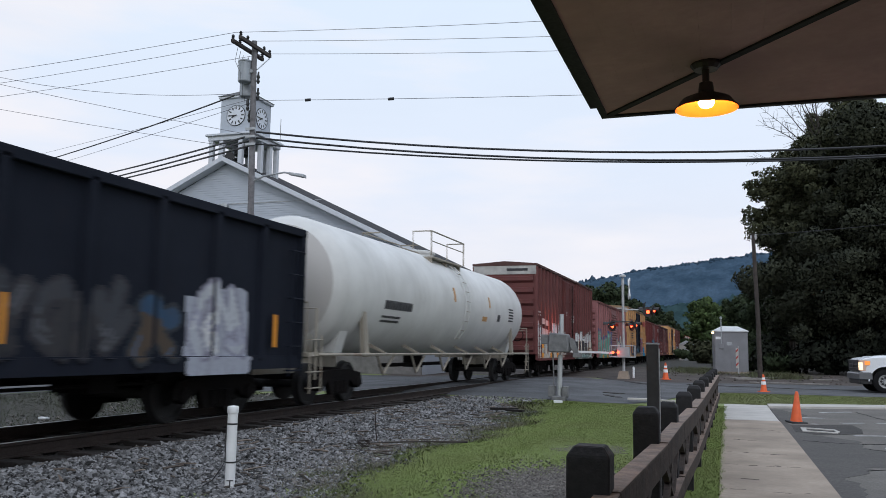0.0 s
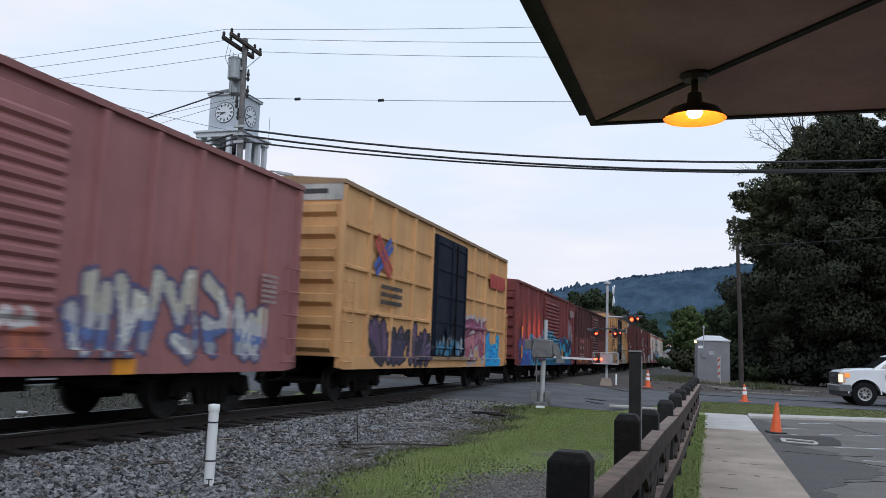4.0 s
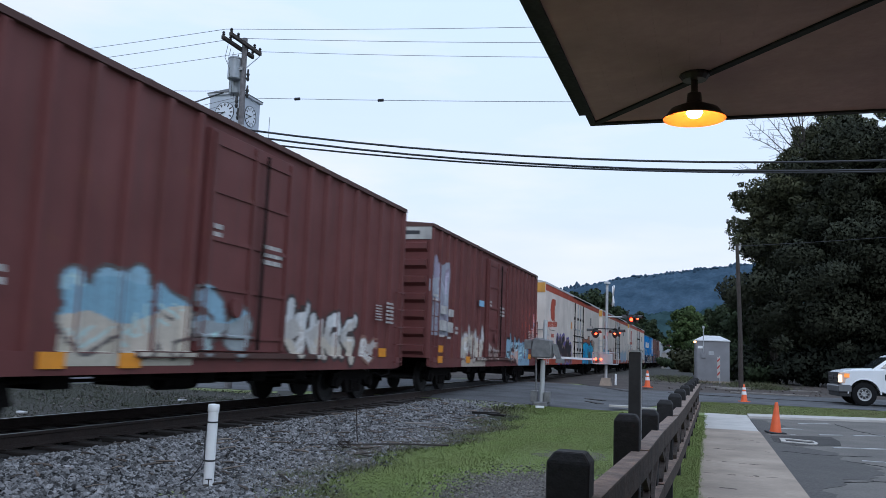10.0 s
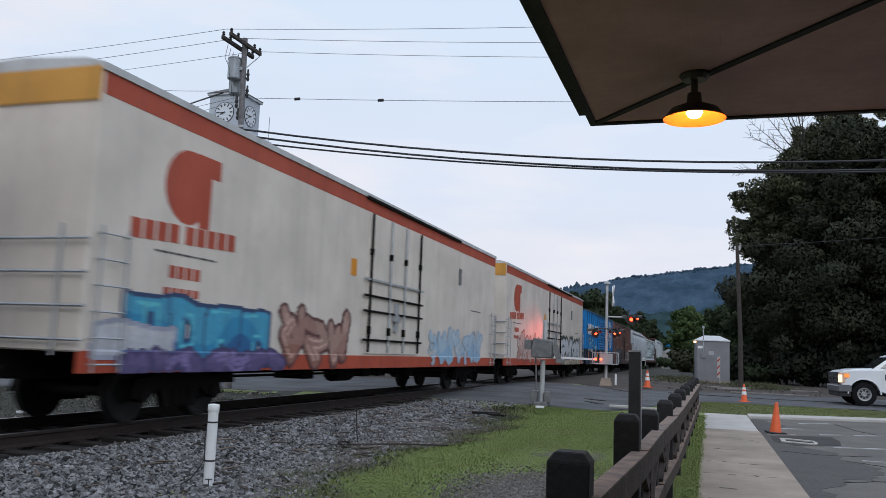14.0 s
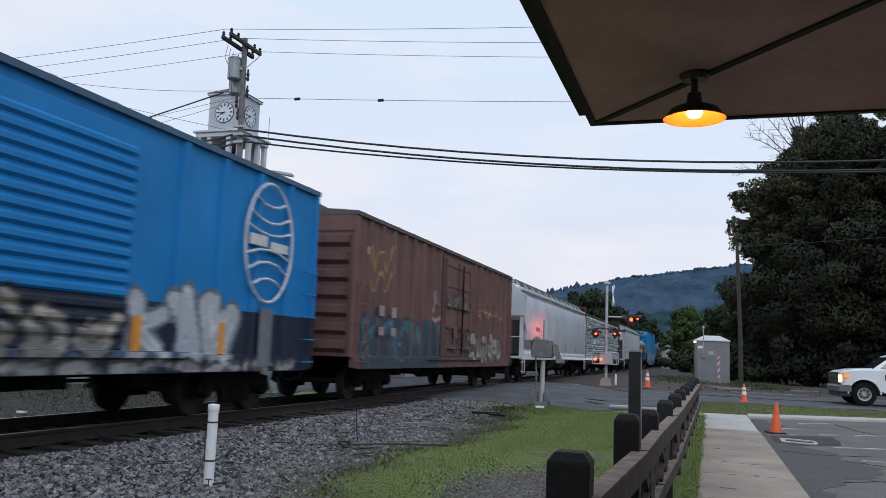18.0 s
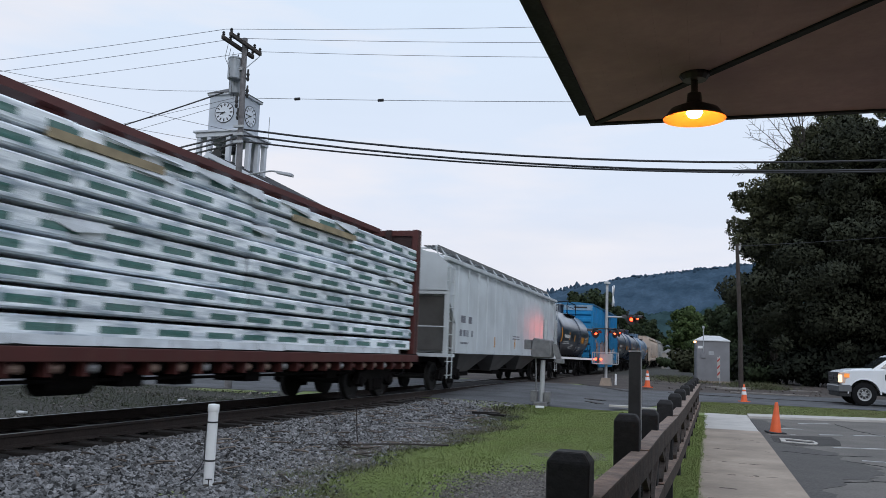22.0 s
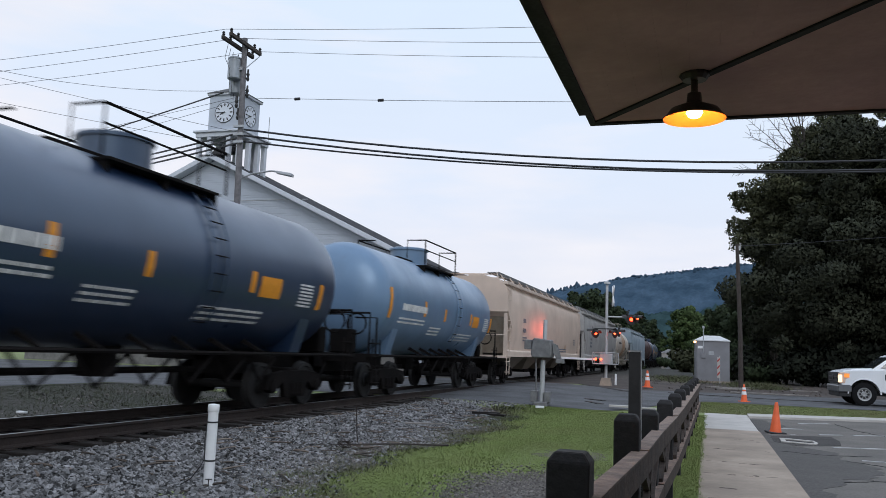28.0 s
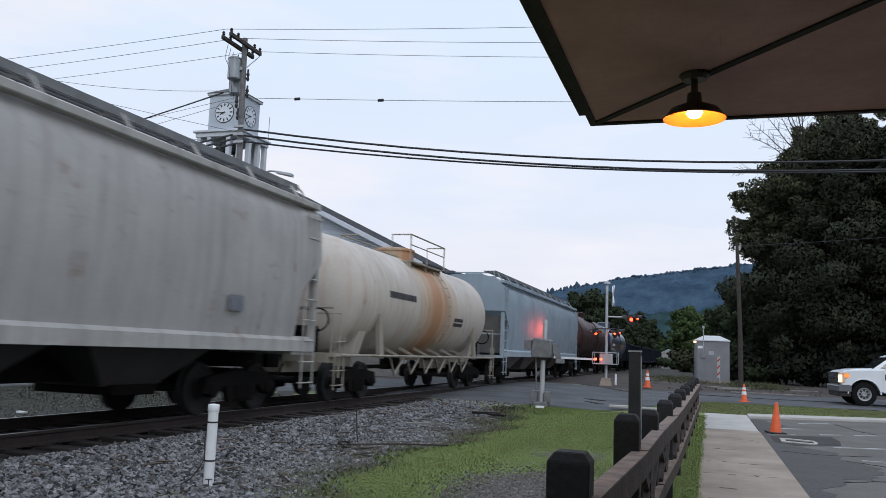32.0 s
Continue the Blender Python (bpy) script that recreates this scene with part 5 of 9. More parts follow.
    for ya_, yb_ in ((1.05, 1.6), (1.95, 2.5)):
        part("number_panel", Geo().box(1.40, 1.425, ya_, yb_, 2.0, 2.26), EMBLEM_RED, cars[-1][1], "faded red panel behind the numbers")
    y7 = paint("yellow_car_paint_white_letters", yel, 0.25, 0.1)
    door7 = paint("black_plug_door_tagged", (0.006, 0.011, 0.024), 0.12, 0.04, 0.75, spec=0.2, dirt=(0.03, 0.03, 0.035))
    c7 = boxcar("yellow boxcar with a black plug door and pale grey graffiti", 15.2, 4.75, y7, weld((0.16, 0.10, 0.08)), door7, (6.25, 9.3), "plug", "panel", None, marks=text_block(2.2, 2.7, 3, 1.4, 0.1, 0.08, 4) + text_block(13.2, 3.4, 3, 1.0, 0.08, 0.06, 7), mark_material=BLACK_MARK)
    yellow_extra(c7, True)
    put(118.6, c7)
    b8 = paint("brown_car_pale_blue_letters", red_brown, 0.35, 0.1)
    put(135.95, boxcar("reddish-brown boxcar with pale blue and white graffiti", 15.1, 4.75, b8, BROWN_ROOF, b8, (6.3, 9.0), "plug", "posts", CAP, tape=[(0.8, 0.8), (0.8, 1.1), (3.2, 0.8), (4.6, 0.8), (13.6, 1.0)], marks=number_block + text_block(8.0, 2.9, 3, 0.7, 0.08, 0.05, 2) + [(6.5, 6.75, 2.95, 3.03), (6.5, 6.75, 2.82, 2.9)], mark_material=DULL_WHITE))
    b9 = paint("brown_car_silver_letters", red_brown, 0.35, 0.1)
    c9 = boxcar("reddish-brown boxcar with silver and white graffiti", 15.1, 4.75, b9, BROWN_ROOF, b9, (6.2, 9.1), "plug", "posts", CAP, tape=[(0.75, 0.85), (0.75, 1.15), (3.7, 0.85), (13.4, 1.0)], marks=number_block + text_block(8.0, 2.9, 3, 0.7, 0.08, 0.05, 2) + [(6.5, 6.75, 2.95, 3.03), (6.5, 6.75, 2.82, 2.9)], mark_material=DULL_WHITE)
    part("sticker", Geo().box(1.41, 1.43, 5.1, 5.7, 2.75, 2.95), EMBLEM_PALE, c9, "pale blue sticker")
    put(153.3, c9)
    put(170.5, reefer_set("dark_letters"))
    put(193.25, reefer_set("blue_block"))
    put(215.75, reefer_set("white_letters"))
    bl = (0.006, 0.195, 0.50)
    b13 = paint("blue_car_paint", bl, 0.15, 0.04, bands=[(2, 0.6, 1.72, (0.014, 0.022, 0.042))])
    c13 = boxcar("bright blue boxcar with white lettering bars and sprayed graffiti", 15.3, 4.22, b13, weld((0.06, 0.12, 0.2)), b13, (6.4, 9.8), "corrugated", "posts", None, gap=1.03, tape=[])
    for y, z in ((1.0, 1.0), (5.6, 1.0), (9.95, 1.0), (12.0, 1.0)):
        part("reflector", Geo().box(1.41, 1.434, y, y + 0.16, z, z + 0.5), YELLOW_TAPE, c13, "orange reflective strip")
    for k_, (ya_, yb_) in enumerate(((0.75, 1.55), (1.55, 2.55), (2.55, 3.45), (4.1, 5.1), (5.1, 6.15))):
        cut = 0.3 if k_ in (1, 3) else 0.05
        slab_ = Geo().prism([(ya_ + 0.04, 2.66), (yb_ - 0.06, 2.66), (yb_ - cut - 0.04, 3.34), (ya_ + cut + 0.06, 3.34)], 0, 1.40, 1.438)
        part("letter_block", slab_, WHITE_MARK, c13, "plain white lettering shape")
    globe = Geo()
    ell = [(0.95 * math.cos(t), 0.95 * math.sin(t)) for t in (2 * math.pi * i / 24 for i in range(25))]
    globe.tube([(1.43, 13.4 + a_ * 0.85, 2.95 + b_ * 1.1) for a_, b_ in ell], 0.026, 4)
    for dz, bow in ((0.75, -0.12), (0.5, -0.16), (0.25, -0.12), (-0.25, 0.12), (-0.5, 0.16), (-0.75, 0.12)):
        w = 0.76 * math.sqrt(1 - (dz / 0.98) ** 2)
        globe.tube([(1.43, 13.4 + w * u, 2.95 + dz + bow * (1 - u * u)) for u in (-1, -0.5, 0, 0.5, 1)], 0.022, 4)
    globe.box(1.41, 1.436, 12.75, 13.3, 2.86, 3.05).box(1.41, 1.436, 13.45, 14.05, 2.82, 2.98)
    part("paint_streak", Geo().box(1.40, 1.432, 13.25, 13.65, 0.8, 1.8), GREY_MARK, c13, "pale streak of sprayed paint")
    part("globe_emblem", globe, WHITE_MARK, c13, "white line globe emblem")
    markings(c13, [(1.0, 1.35, 1.55, 1.75), (2.0, 2.25, 1.55, 1.75), (2.4, 2.65, 1.55, 1.75), (2.9, 3.1, 1.55, 1.75)], 1.436, WHITE_MARK, "number_bars")
    put(238.15, c13)
    b14 = paint("weathered_brown_car", (0.172, 0.090, 0.082), 0.8, 0.32)
    put(255.4, boxcar("weathered rusty brown boxcar with faded graffiti", 15.2, 4.2, b14, weld((0.10, 0.085, 0.08)), b14, (6.4, 9.25), "plug", "posts", None, marks=[(1.4, 1.7, 1.95, 2.2), (2.2, 2.5, 1.95, 2.2), (1.4, 1.7, 1.5, 1.7), (2.2, 2.5, 1.5, 1.7)]))
    grey1 = paint("pale_grey_hopper_paint", (0.50, 0.54, 0.58), 0.14, 0.02, 0.5, dirt=(0.2, 0.18, 0.17))
    trim1 = paint("pale_grey_trim", (0.56, 0.57, 0.58), 0.15, 0.05)
    # Grey deepened by the shade of pockets and end recesses.
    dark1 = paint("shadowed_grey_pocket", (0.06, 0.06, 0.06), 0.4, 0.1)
    put(272.2, hopper_car("pale grey covered hopper with rounded sides and a roof walkway", 18.8, grey1, trim1, WALK_GREY, dark1, pocket=dark1, drop=0.1, marks=text_block(2.7, 2.4, 1, 0.8, 0.18, 0.1, 1) + text_block(2.55, 2.0, 1, 1.0, 0.18, 0.1, 2) + text_block(2.5, 1.65, 2, 1.2, 0.05, 0.05, 3) + text_block(3.9, 2.25, 2, 0.2, 0.06, 0.08, 4), tape=[(1.35, 1.5), (3.9, 1.4), (7.5, 1.4), (11.0, 1.4), (14.5, 1.4)]))
    steel16 = paint("maroon_flatcar_paint", (0.075, 0.02, 0.018), 0.35, 0.15)
    put(292.5, lumber_flat("maroon centre-beam flatcar loaded with white-wrapped lumber", 21.75, 4.42, steel16, LUMBER))
    grey2 = paint("light_grey_hopper_paint", (0.53, 0.57, 0.595), 0.14, 0.02, 0.55, dirt=(0.22, 0.2, 0.19))
    trim2 = paint("light_grey_trim", (0.51, 0.545, 0.56), 0.2, 0.06)
    # Lighter grey that also carries recess shade, for slope sheets and pockets.
    dark2 = paint("shaded_slope_sheet", (0.15, 0.145, 0.14), 0.3, 0.1)
    put(316.2, hopper_car("light grey covered hopper with flat ribbed sides", 18.8, grey2, trim2, WALK_GREY, dark2, "posts", 3.95, 1.45, 3, pocket=dark2, marks=[(1.7, 1.95, 2.1, 2.32), (1.98, 2.2, 2.1, 2.32), (2.5, 2.7, 2.1, 2.32), (2.73, 2.95, 2.1, 2.32)] + [(1.6, 1.85, 1.68, 1.88), (2.0, 2.25, 1.68, 1.88), (2.35, 2.6, 1.68, 1.88), (2.95, 3.1, 1.68, 1.88)] + text_block(1.7, 1.5, 1, 0.9, 0.06, 0.05, 5) + text_block(9, 1.9, 2, 1.2, 0.05, 0.05, 6), tape=[(6.0, 1.4), (9.3, 1.4), (12.5, 1.4)], sill=False))
    tape_b = [(0.0 + a_, a_ + 0.14, z_, z_ + h_) for a_, z_, h_ in ((1.2, 1.95, 0.75), (3.8, 2.1, 0.42), (5.65, 2.05, 0.36), (8.42, 2.05, 0.36), (11.0, 1.9, 0.5))]
    square = [(8.75, 9.45, 2.0, 2.36)]
    wm = text_block(2.1, 2.36, 1, 1.9, 0.17, 0.1, 2) + text_block(2.0, 2.0, 2, 2.0, 0.045, 0.05, 3) + text_block(4.6, 1.85, 3, 1.0, 0.04, 0.05, 4) + text_block(7.2, 1.75, 3, 1.9, 0.04, 0.05, 5) + text_block(10.2, 2.35, 7, 0.5, 0.035, 0.03, 6)
    def black_tank(L, R=1.40, zc=2.43, dome=0.36, shell=BLACK_PAINT):
        return tank_car("glossy black tank car with white lettering and yellow reflectors", L, shell, DARK_STEEL, R, zc, tape=tape_b + square, marks=(wm, WHITE_MARK), dome=dome, end=0.66)
    put(336.1, black_tank(12.9, shell=COAL_PAINT))
    bb = (0.009, 0.225, 0.50)
    b19 = paint("teal_blue_car_paint", bb, 0.2, 0.08, bands=[(2, 0.9, 3.55, (0.014, 0.195, 0.40))])
    put(349.75, boxcar("teal-blue boxcar with rust-coloured graffiti and double doors", 15.65, 4.77, b19, weld((0.03, 0.17, 0.34)), b19, (5.8, 10.85), "plug", "posts", BLUE_CAP, tape=[(0.05, 0.78), (0.75, 0.95)], sill="fish", marks=[(0.95, 1.35, 2.2, 2.42), (1.6, 1.8, 2.2, 2.42), (0.7, 1.1, 1.5, 1.78), (1.45, 1.85, 1.5, 1.78), (0.7, 1.05, 1.25, 1.34), (1.45, 1.8, 1.25, 1.34)]))
    put(366.35, black_tank(12.5))
    put(379.0 + 0.6, black_tank(12.9))
    tb = tank_car("faded blue-grey tank car with white lettering", 12.2, BLUEGREY_PAINT, DARK_STEEL, 1.40, 2.43, tape=tape_b + square, marks=(wm, WHITE_MARK), dome=0.36, end=0.66)
    put(393.3, tb)
    cream = paint("cream_hopper_paint", (0.61, 0.485, 0.40), 0.10, 0.02, 0.5, dirt=(0.24, 0.17, 0.13))
    creamt = paint("cream_trim", (0.60, 0.49, 0.41), 0.15, 0.06)
    # The car's cream, darkened to carry the shade below the body.
    cream_d = paint("shaded_cream_pocket", (0.22, 0.19, 0.15), 0.4, 0.15)
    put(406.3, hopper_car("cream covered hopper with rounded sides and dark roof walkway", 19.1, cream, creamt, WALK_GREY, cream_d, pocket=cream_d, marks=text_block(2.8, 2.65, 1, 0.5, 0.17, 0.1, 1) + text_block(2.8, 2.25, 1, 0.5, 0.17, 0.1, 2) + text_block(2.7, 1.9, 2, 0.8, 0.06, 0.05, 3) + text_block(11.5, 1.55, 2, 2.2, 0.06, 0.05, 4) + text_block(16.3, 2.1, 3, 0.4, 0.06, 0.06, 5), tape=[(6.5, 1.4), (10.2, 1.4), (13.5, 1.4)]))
    dirty = paint("dirty_grey_hopper_paint", (0.385, 0.375, 0.365), 0.38, 0.2, 0.65, dirt=(0.13, 0.105, 0.09))
    dirtyt = paint("dirty_grey_trim", (0.42, 0.41, 0.39), 0.45, 0.15)
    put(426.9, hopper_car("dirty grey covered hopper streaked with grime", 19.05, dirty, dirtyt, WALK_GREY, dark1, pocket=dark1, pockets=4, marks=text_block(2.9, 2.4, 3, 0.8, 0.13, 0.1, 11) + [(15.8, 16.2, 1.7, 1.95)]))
    rw = paint("rust_stained_white_tank_paint", (0.52, 0.48, 0.43), 0.45, 0.12, 0.5, bands=[(1, 5.4, 8.9, (0.47, 0.39, 0.31)), (1, 6.0, 7.9, (0.45, 0.32, 0.22)), (1, 6.5, 7.3, (0.41, 0.22, 0.12))], dirt=(0.34, 0.15, 0.07))
    put(446.9, tank_car("white tank car stained with orange rust round its middle", 13.8, rw, TAN_GEAR, 1.42, 2.4, marks=(text_block(3.1, 2.6, 1, 1.9, 0.16, 0.1, 3) + text_block(8.6, 2.2, 2, 0.9, 0.1, 0.05, 4), BLACK_MARK)))
    bg_ = paint("blue_grey_hopper_paint", (0.26, 0.32, 0.37), 0.2, 0.04, 0.5)
    bgt = paint("blue_grey_trim", (0.30, 0.36, 0.40), 0.25, 0.06)
    put(461.4, hopper_car("blue-grey covered hopper with rounded sides", 18.6, bg_, bgt, WALK_GREY, dark2, pocket=dark2))
    maroon_tank = paint("dark_maroon_tank_paint", (0.05, 0.02, 0.02), 0.3, 0.1, 0.45)
    put(481.4, tank_car("dark maroon tank car", 15.6, maroon_tank, DARK_STEEL, 1.45, 2.5))
    put(498.4, black_tank(15.0))
    put(514.8, gondola("low black open car", 15.6, 2.6, g0))
    put(531.6, gondola("low black open car", 15.6, 2.6, g0))
    put(548.4, gondola("low black open car", 15.6, 2.6, g0))
    put(565.2, gondola("low black open car", 15.6, 2.6, g0))
    return cars


EMBLEM_BLUE = mat("faded_blue_emblem", (0.05, 0.10, 0.36), 0.6, var=0.15, bump=0)
EMBLEM_RED = mat("faded_red_emblem", (0.42, 0.06, 0.05), 0.6, var=0.15, bump=0)
EMBLEM_PALE = mat("pale_blue_sticker", (0.22, 0.42, 0.6), 0.6, var=0.1, bump=0)
BLUE_CAP = mat("peeling_blue_cap", (0.10, 0.26, 0.42), 0.6, var=0.3, scale=2.5, bump=0, col2=(0.38, 0.42, 0.46))
TRAIN = build_train()


# ---- sprayed graffiti ----
def sprayed_paint():
    m, nt, b = start_material("sprayed_paint", 0.55, 0, 0.3)
    at = nt.nodes.new("ShaderNodeAttribute")
    at.attribute_name = "sprayed"
    tc = nt.nodes.new("ShaderNodeTexCoord")
    run = noise_at(nt, tc.outputs["Object"], 1.0, 5, stretch=(3, 5.5, 0.35), shift=(3, 1, 2))
    fine = noise_at(nt, tc.outputs["Object"], 14, 4)
    c = mixer(nt, span(nt, run, 0.48, 0.8, 0.0, 0.35), at.outputs["Color"], (0.06, 0.045, 0.04))
    c = mixer(nt, span(nt, fine, 0.4, 0.8, 0.0, 0.25), c, (0.07, 0.055, 0.05))
    nt.links.new(c, b.inputs["Base Color"])
    bumped(nt, b, fine, 0.06)
    return m


SPRAYED = sprayed_paint()
# strokes of swollen sprayed shapes in a unit square
STROKES = (
    (((0.05, 0.1), (0.45, 1.0), (0.55, 0.35), (0.95, 0.9)), ((0.2, 0.0), (0.6, 0.12))),
    (((0.1, 0.95), (0.3, 0.05), (0.55, 0.6), (0.75, 0.0), (0.95, 0.7)),),
    (((0.9, 1.0), (0.35, 0.85), (0.1, 0.5), (0.45, 0.35), (0.9, 0.45), (0.6, 0.0)),),
    (((0.15, 0.0), (0.3, 0.55), (0.1, 1.0)), ((0.3, 0.55), (0.9, 0.8)), ((0.35, 0.4), (0.9, 0.05))),
    (((0.5, 0.0), (0.15, 0.3), (0.3, 0.8), (0.7, 1.0), (0.9, 0.6), (0.6, 0.35)), ((0.75, 0.2), (0.95, 0.0))),
    (((0.1, 0.7), (0.5, 1.0), (0.5, 0.0), (0.9, 0.25)), ((0.25, 0.35), (0.75, 0.6))),
    (((0.05, 0.0), (0.25, 0.8), (0.5, 0.25), (0.7, 1.0)), ((0.6, 0.0), (0.95, 0.55))),
    (((0.2, 1.0), (0.1, 0.35), (0.5, 0.05), (0.85, 0.4), (0.6, 0.75), (0.4, 0.5)), ((0.8, 0.75), (0.98, 1.0))),
)


def ripple(y, z, seed, scale):
    """Smooth wandering values of about -1 to 1."""
    r = np.random.RandomState(seed)
    out = np.zeros_like(y)
    for _ in range(6):
        a, f, p = r.rand() * 6.283, scale * (0.5 + 1.6 * r.rand()), r.rand() * 6.283
        out = out + np.sin((y * math.cos(a) + z * math.sin(a)) * f + p)
    return out / 3.2


def stroke_distance(y, z, segs):
    d = np.full_like(y, 9.0)
    for (ya, za), (yb, zb) in segs:
        ly, lz = yb - ya, zb - za
        k = np.clip(((y - ya) * ly + (z - za) * lz) / max(ly * ly + lz * lz, 1e-6), 0, 1)
        d = np.minimum(d, np.hypot(y - ya - k * ly, z - za - k * lz))
    return d


def graffiti(car, y0, y1, z0, z1, n, fills, line, seed, back=None, halo=None, block=None, fat=0.2, foot=None, wear=0.0, spike=0.15, label="", blocky=0):
    """n swollen shapes between y0 and y1, laid on the car's side as a skin of paint a few millimetres thick."""
    r = random.Random(seed)
    m = 0.3
    ys_, zs_ = np.arange(y0 - m, y1 + m, 0.045), np.arange(max(z0 - 0.12, 0.73), z1 + 0.4, 0.026)
    y, z = np.meshgrid(ys_, zs_)
    h, w = z1 - z0, (y1 - y0) / n
    wy, wz = y + 0.06 * ripple(y, z, seed, 3.0), z + 0.05 * ripple(y, z, seed + 1, 3.5)
    segs = []
    for i in range(n):
        s = r.choice(STROKES)
        lo, hi = z0 + r.uniform(0.0, 0.12) * h, z1 + r.uniform(-spike, spike) * h
        a, b = y0 + w * i - 0.06 * w, y0 + w * (i + 1) + 0.06 * w
        lean, flip = r.uniform(-0.15, 0.2) * w, r.random() < 0.4
        for line_ in s:
            pts = [(a + (b - a) * (0.1 + 0.8 * (1 - u if flip else u)) + lean * (v - 0.5), lo + (hi - lo) * (0.1 + 0.8 * v)) for u, v in line_]
            segs += list(zip(pts, pts[1:]))
    rad = 0.68 * fat * min(w, h) * (1 + 0.3 * ripple(y, z, seed + 2, 2.0))
    ow = 0.055
    d = stroke_distance(wy, wz, segs) - rad
    if blocky:
        # upright slabs of uneven height, each with its slits
        d = np.full_like(y, 9.0)
        for i in range(n):
            a, b, hi = y0 + w * i, y0 + w * (i + 1) - 0.05, z1 + r.uniform(-spike, spike) * h
            box = np.maximum(np.maximum(a - wy, wy - b), np.maximum(z0 - wz, wz - hi))
            for k in range(blocky - 1):
                c, lo = a + w * (k + r.uniform(0.35, 0.65)) / max(blocky - 1, 1), z0 + h * r.choice((0.0, 0.25, 0.45))
                slit = np.maximum(np.abs(wy - c) - 0.05 - 0.05 * r.random(), np.maximum(lo - wz, wz - lo - h * r.uniform(0.25, 0.45)))
                box = np.maximum(box, -slit)
            d = np.minimum(d, box)
    col = np.zeros(y.shape + (3,))
    on = np.zeros(y.shape, bool)

    def lay(mask, c):
        col[mask] = c
        on[mask] = True

    if back:
        edge = 0.16 * ripple(y, z, seed + 3, 2.4)
        lay((y > y0 + edge) & (y < y1 + edge) & (z > z0 - 0.1) & (z < z1 * 0.97 + edge * 0.9), back)
    if foot:
        lay((y > y0) & (y < y1) & (z < z0 + foot[0] + 0.08 * ripple(y, z, seed + 4, 4.0)), foot[1])
    if halo:
        lay(d < ow + 0.11, halo)
    if block:
        d3 = stroke_distance(wy - 0.11, wz + 0.09, segs) - rad
        lay(d3 < ow, line)
        lay(d3 < 0, block)
    lay(d < ow, line)
    k = np.clip((z - z0) / h + 0.30 * ripple(y, z, seed + 5, 2.6), 0, 0.999)
    lay(d < 0, fills[0])
    for i, c in enumerate(fills):
        lay((d < 0) & (k >= i / len(fills)) & (k < (i + 1) / len(fills)), c)
    lit = tuple(min(v * 1.5 + 0.03, 0.62) for v in fills[-1])
    lay((np.abs(d + 0.55 * rad) < 0.022) & (ripple(y, z, seed + 8, 4.0) > 0.35), lit)
    if wear:
        on &= ripple(y, z, seed + 6, 6.0) + 0.6 * ripple(y, z, seed + 7, 17.0) < 1.3 - 1.6 * wear
    on[z < 0.735] = False
    # paint spreads half a cell over its edge, so that the rim keeps the colour of the rim
    grown = col.copy()
    for ax, st in ((0, 1), (0, -1), (1, 1), (1, -1)):
        near = np.roll(on, st, ax) & ~on
        grown[near] = np.roll(col, st, ax)[near]
    coat_ = LAYERS[car.name] = LAYERS.get(car.name, 0) + 1
    x = SIDES[car.name](y, z) + 0.0025 * coat_
    ny = len(ys_)
    q = on[:-1, :-1].astype(int) + on[1:, :-1] + on[:-1, 1:] + on[1:, 1:] >= 2
    j, i = np.nonzero(q)
    if not len(j):
        return
    c0 = j * ny + i
    quads = np.stack([c0, c0 + 1, c0 + 1 + ny, c0 + ny], -1)
    used, back_ = np.unique(quads, return_inverse=True)
    v = np.stack([x.ravel(), y.ravel(), z.ravel()], -1)[used]
    me = bpy.data.meshes.new("graffiti")
    me.from_pydata(v.tolist(), [], back_.reshape(-1, 4).tolist())
    ca = me.color_attributes.new("sprayed", "FLOAT_COLOR", "POINT")
    flat_col = np.concatenate([np.where(on[..., None], col, grown).reshape(-1, 3), np.ones((on.size, 1))], 1)[used]
    ca.data.foreach_set("color", flat_col.astype(np.float32).ravel())
    part("graffiti", me, SPRAYED, car, label or "sprayed graffiti")


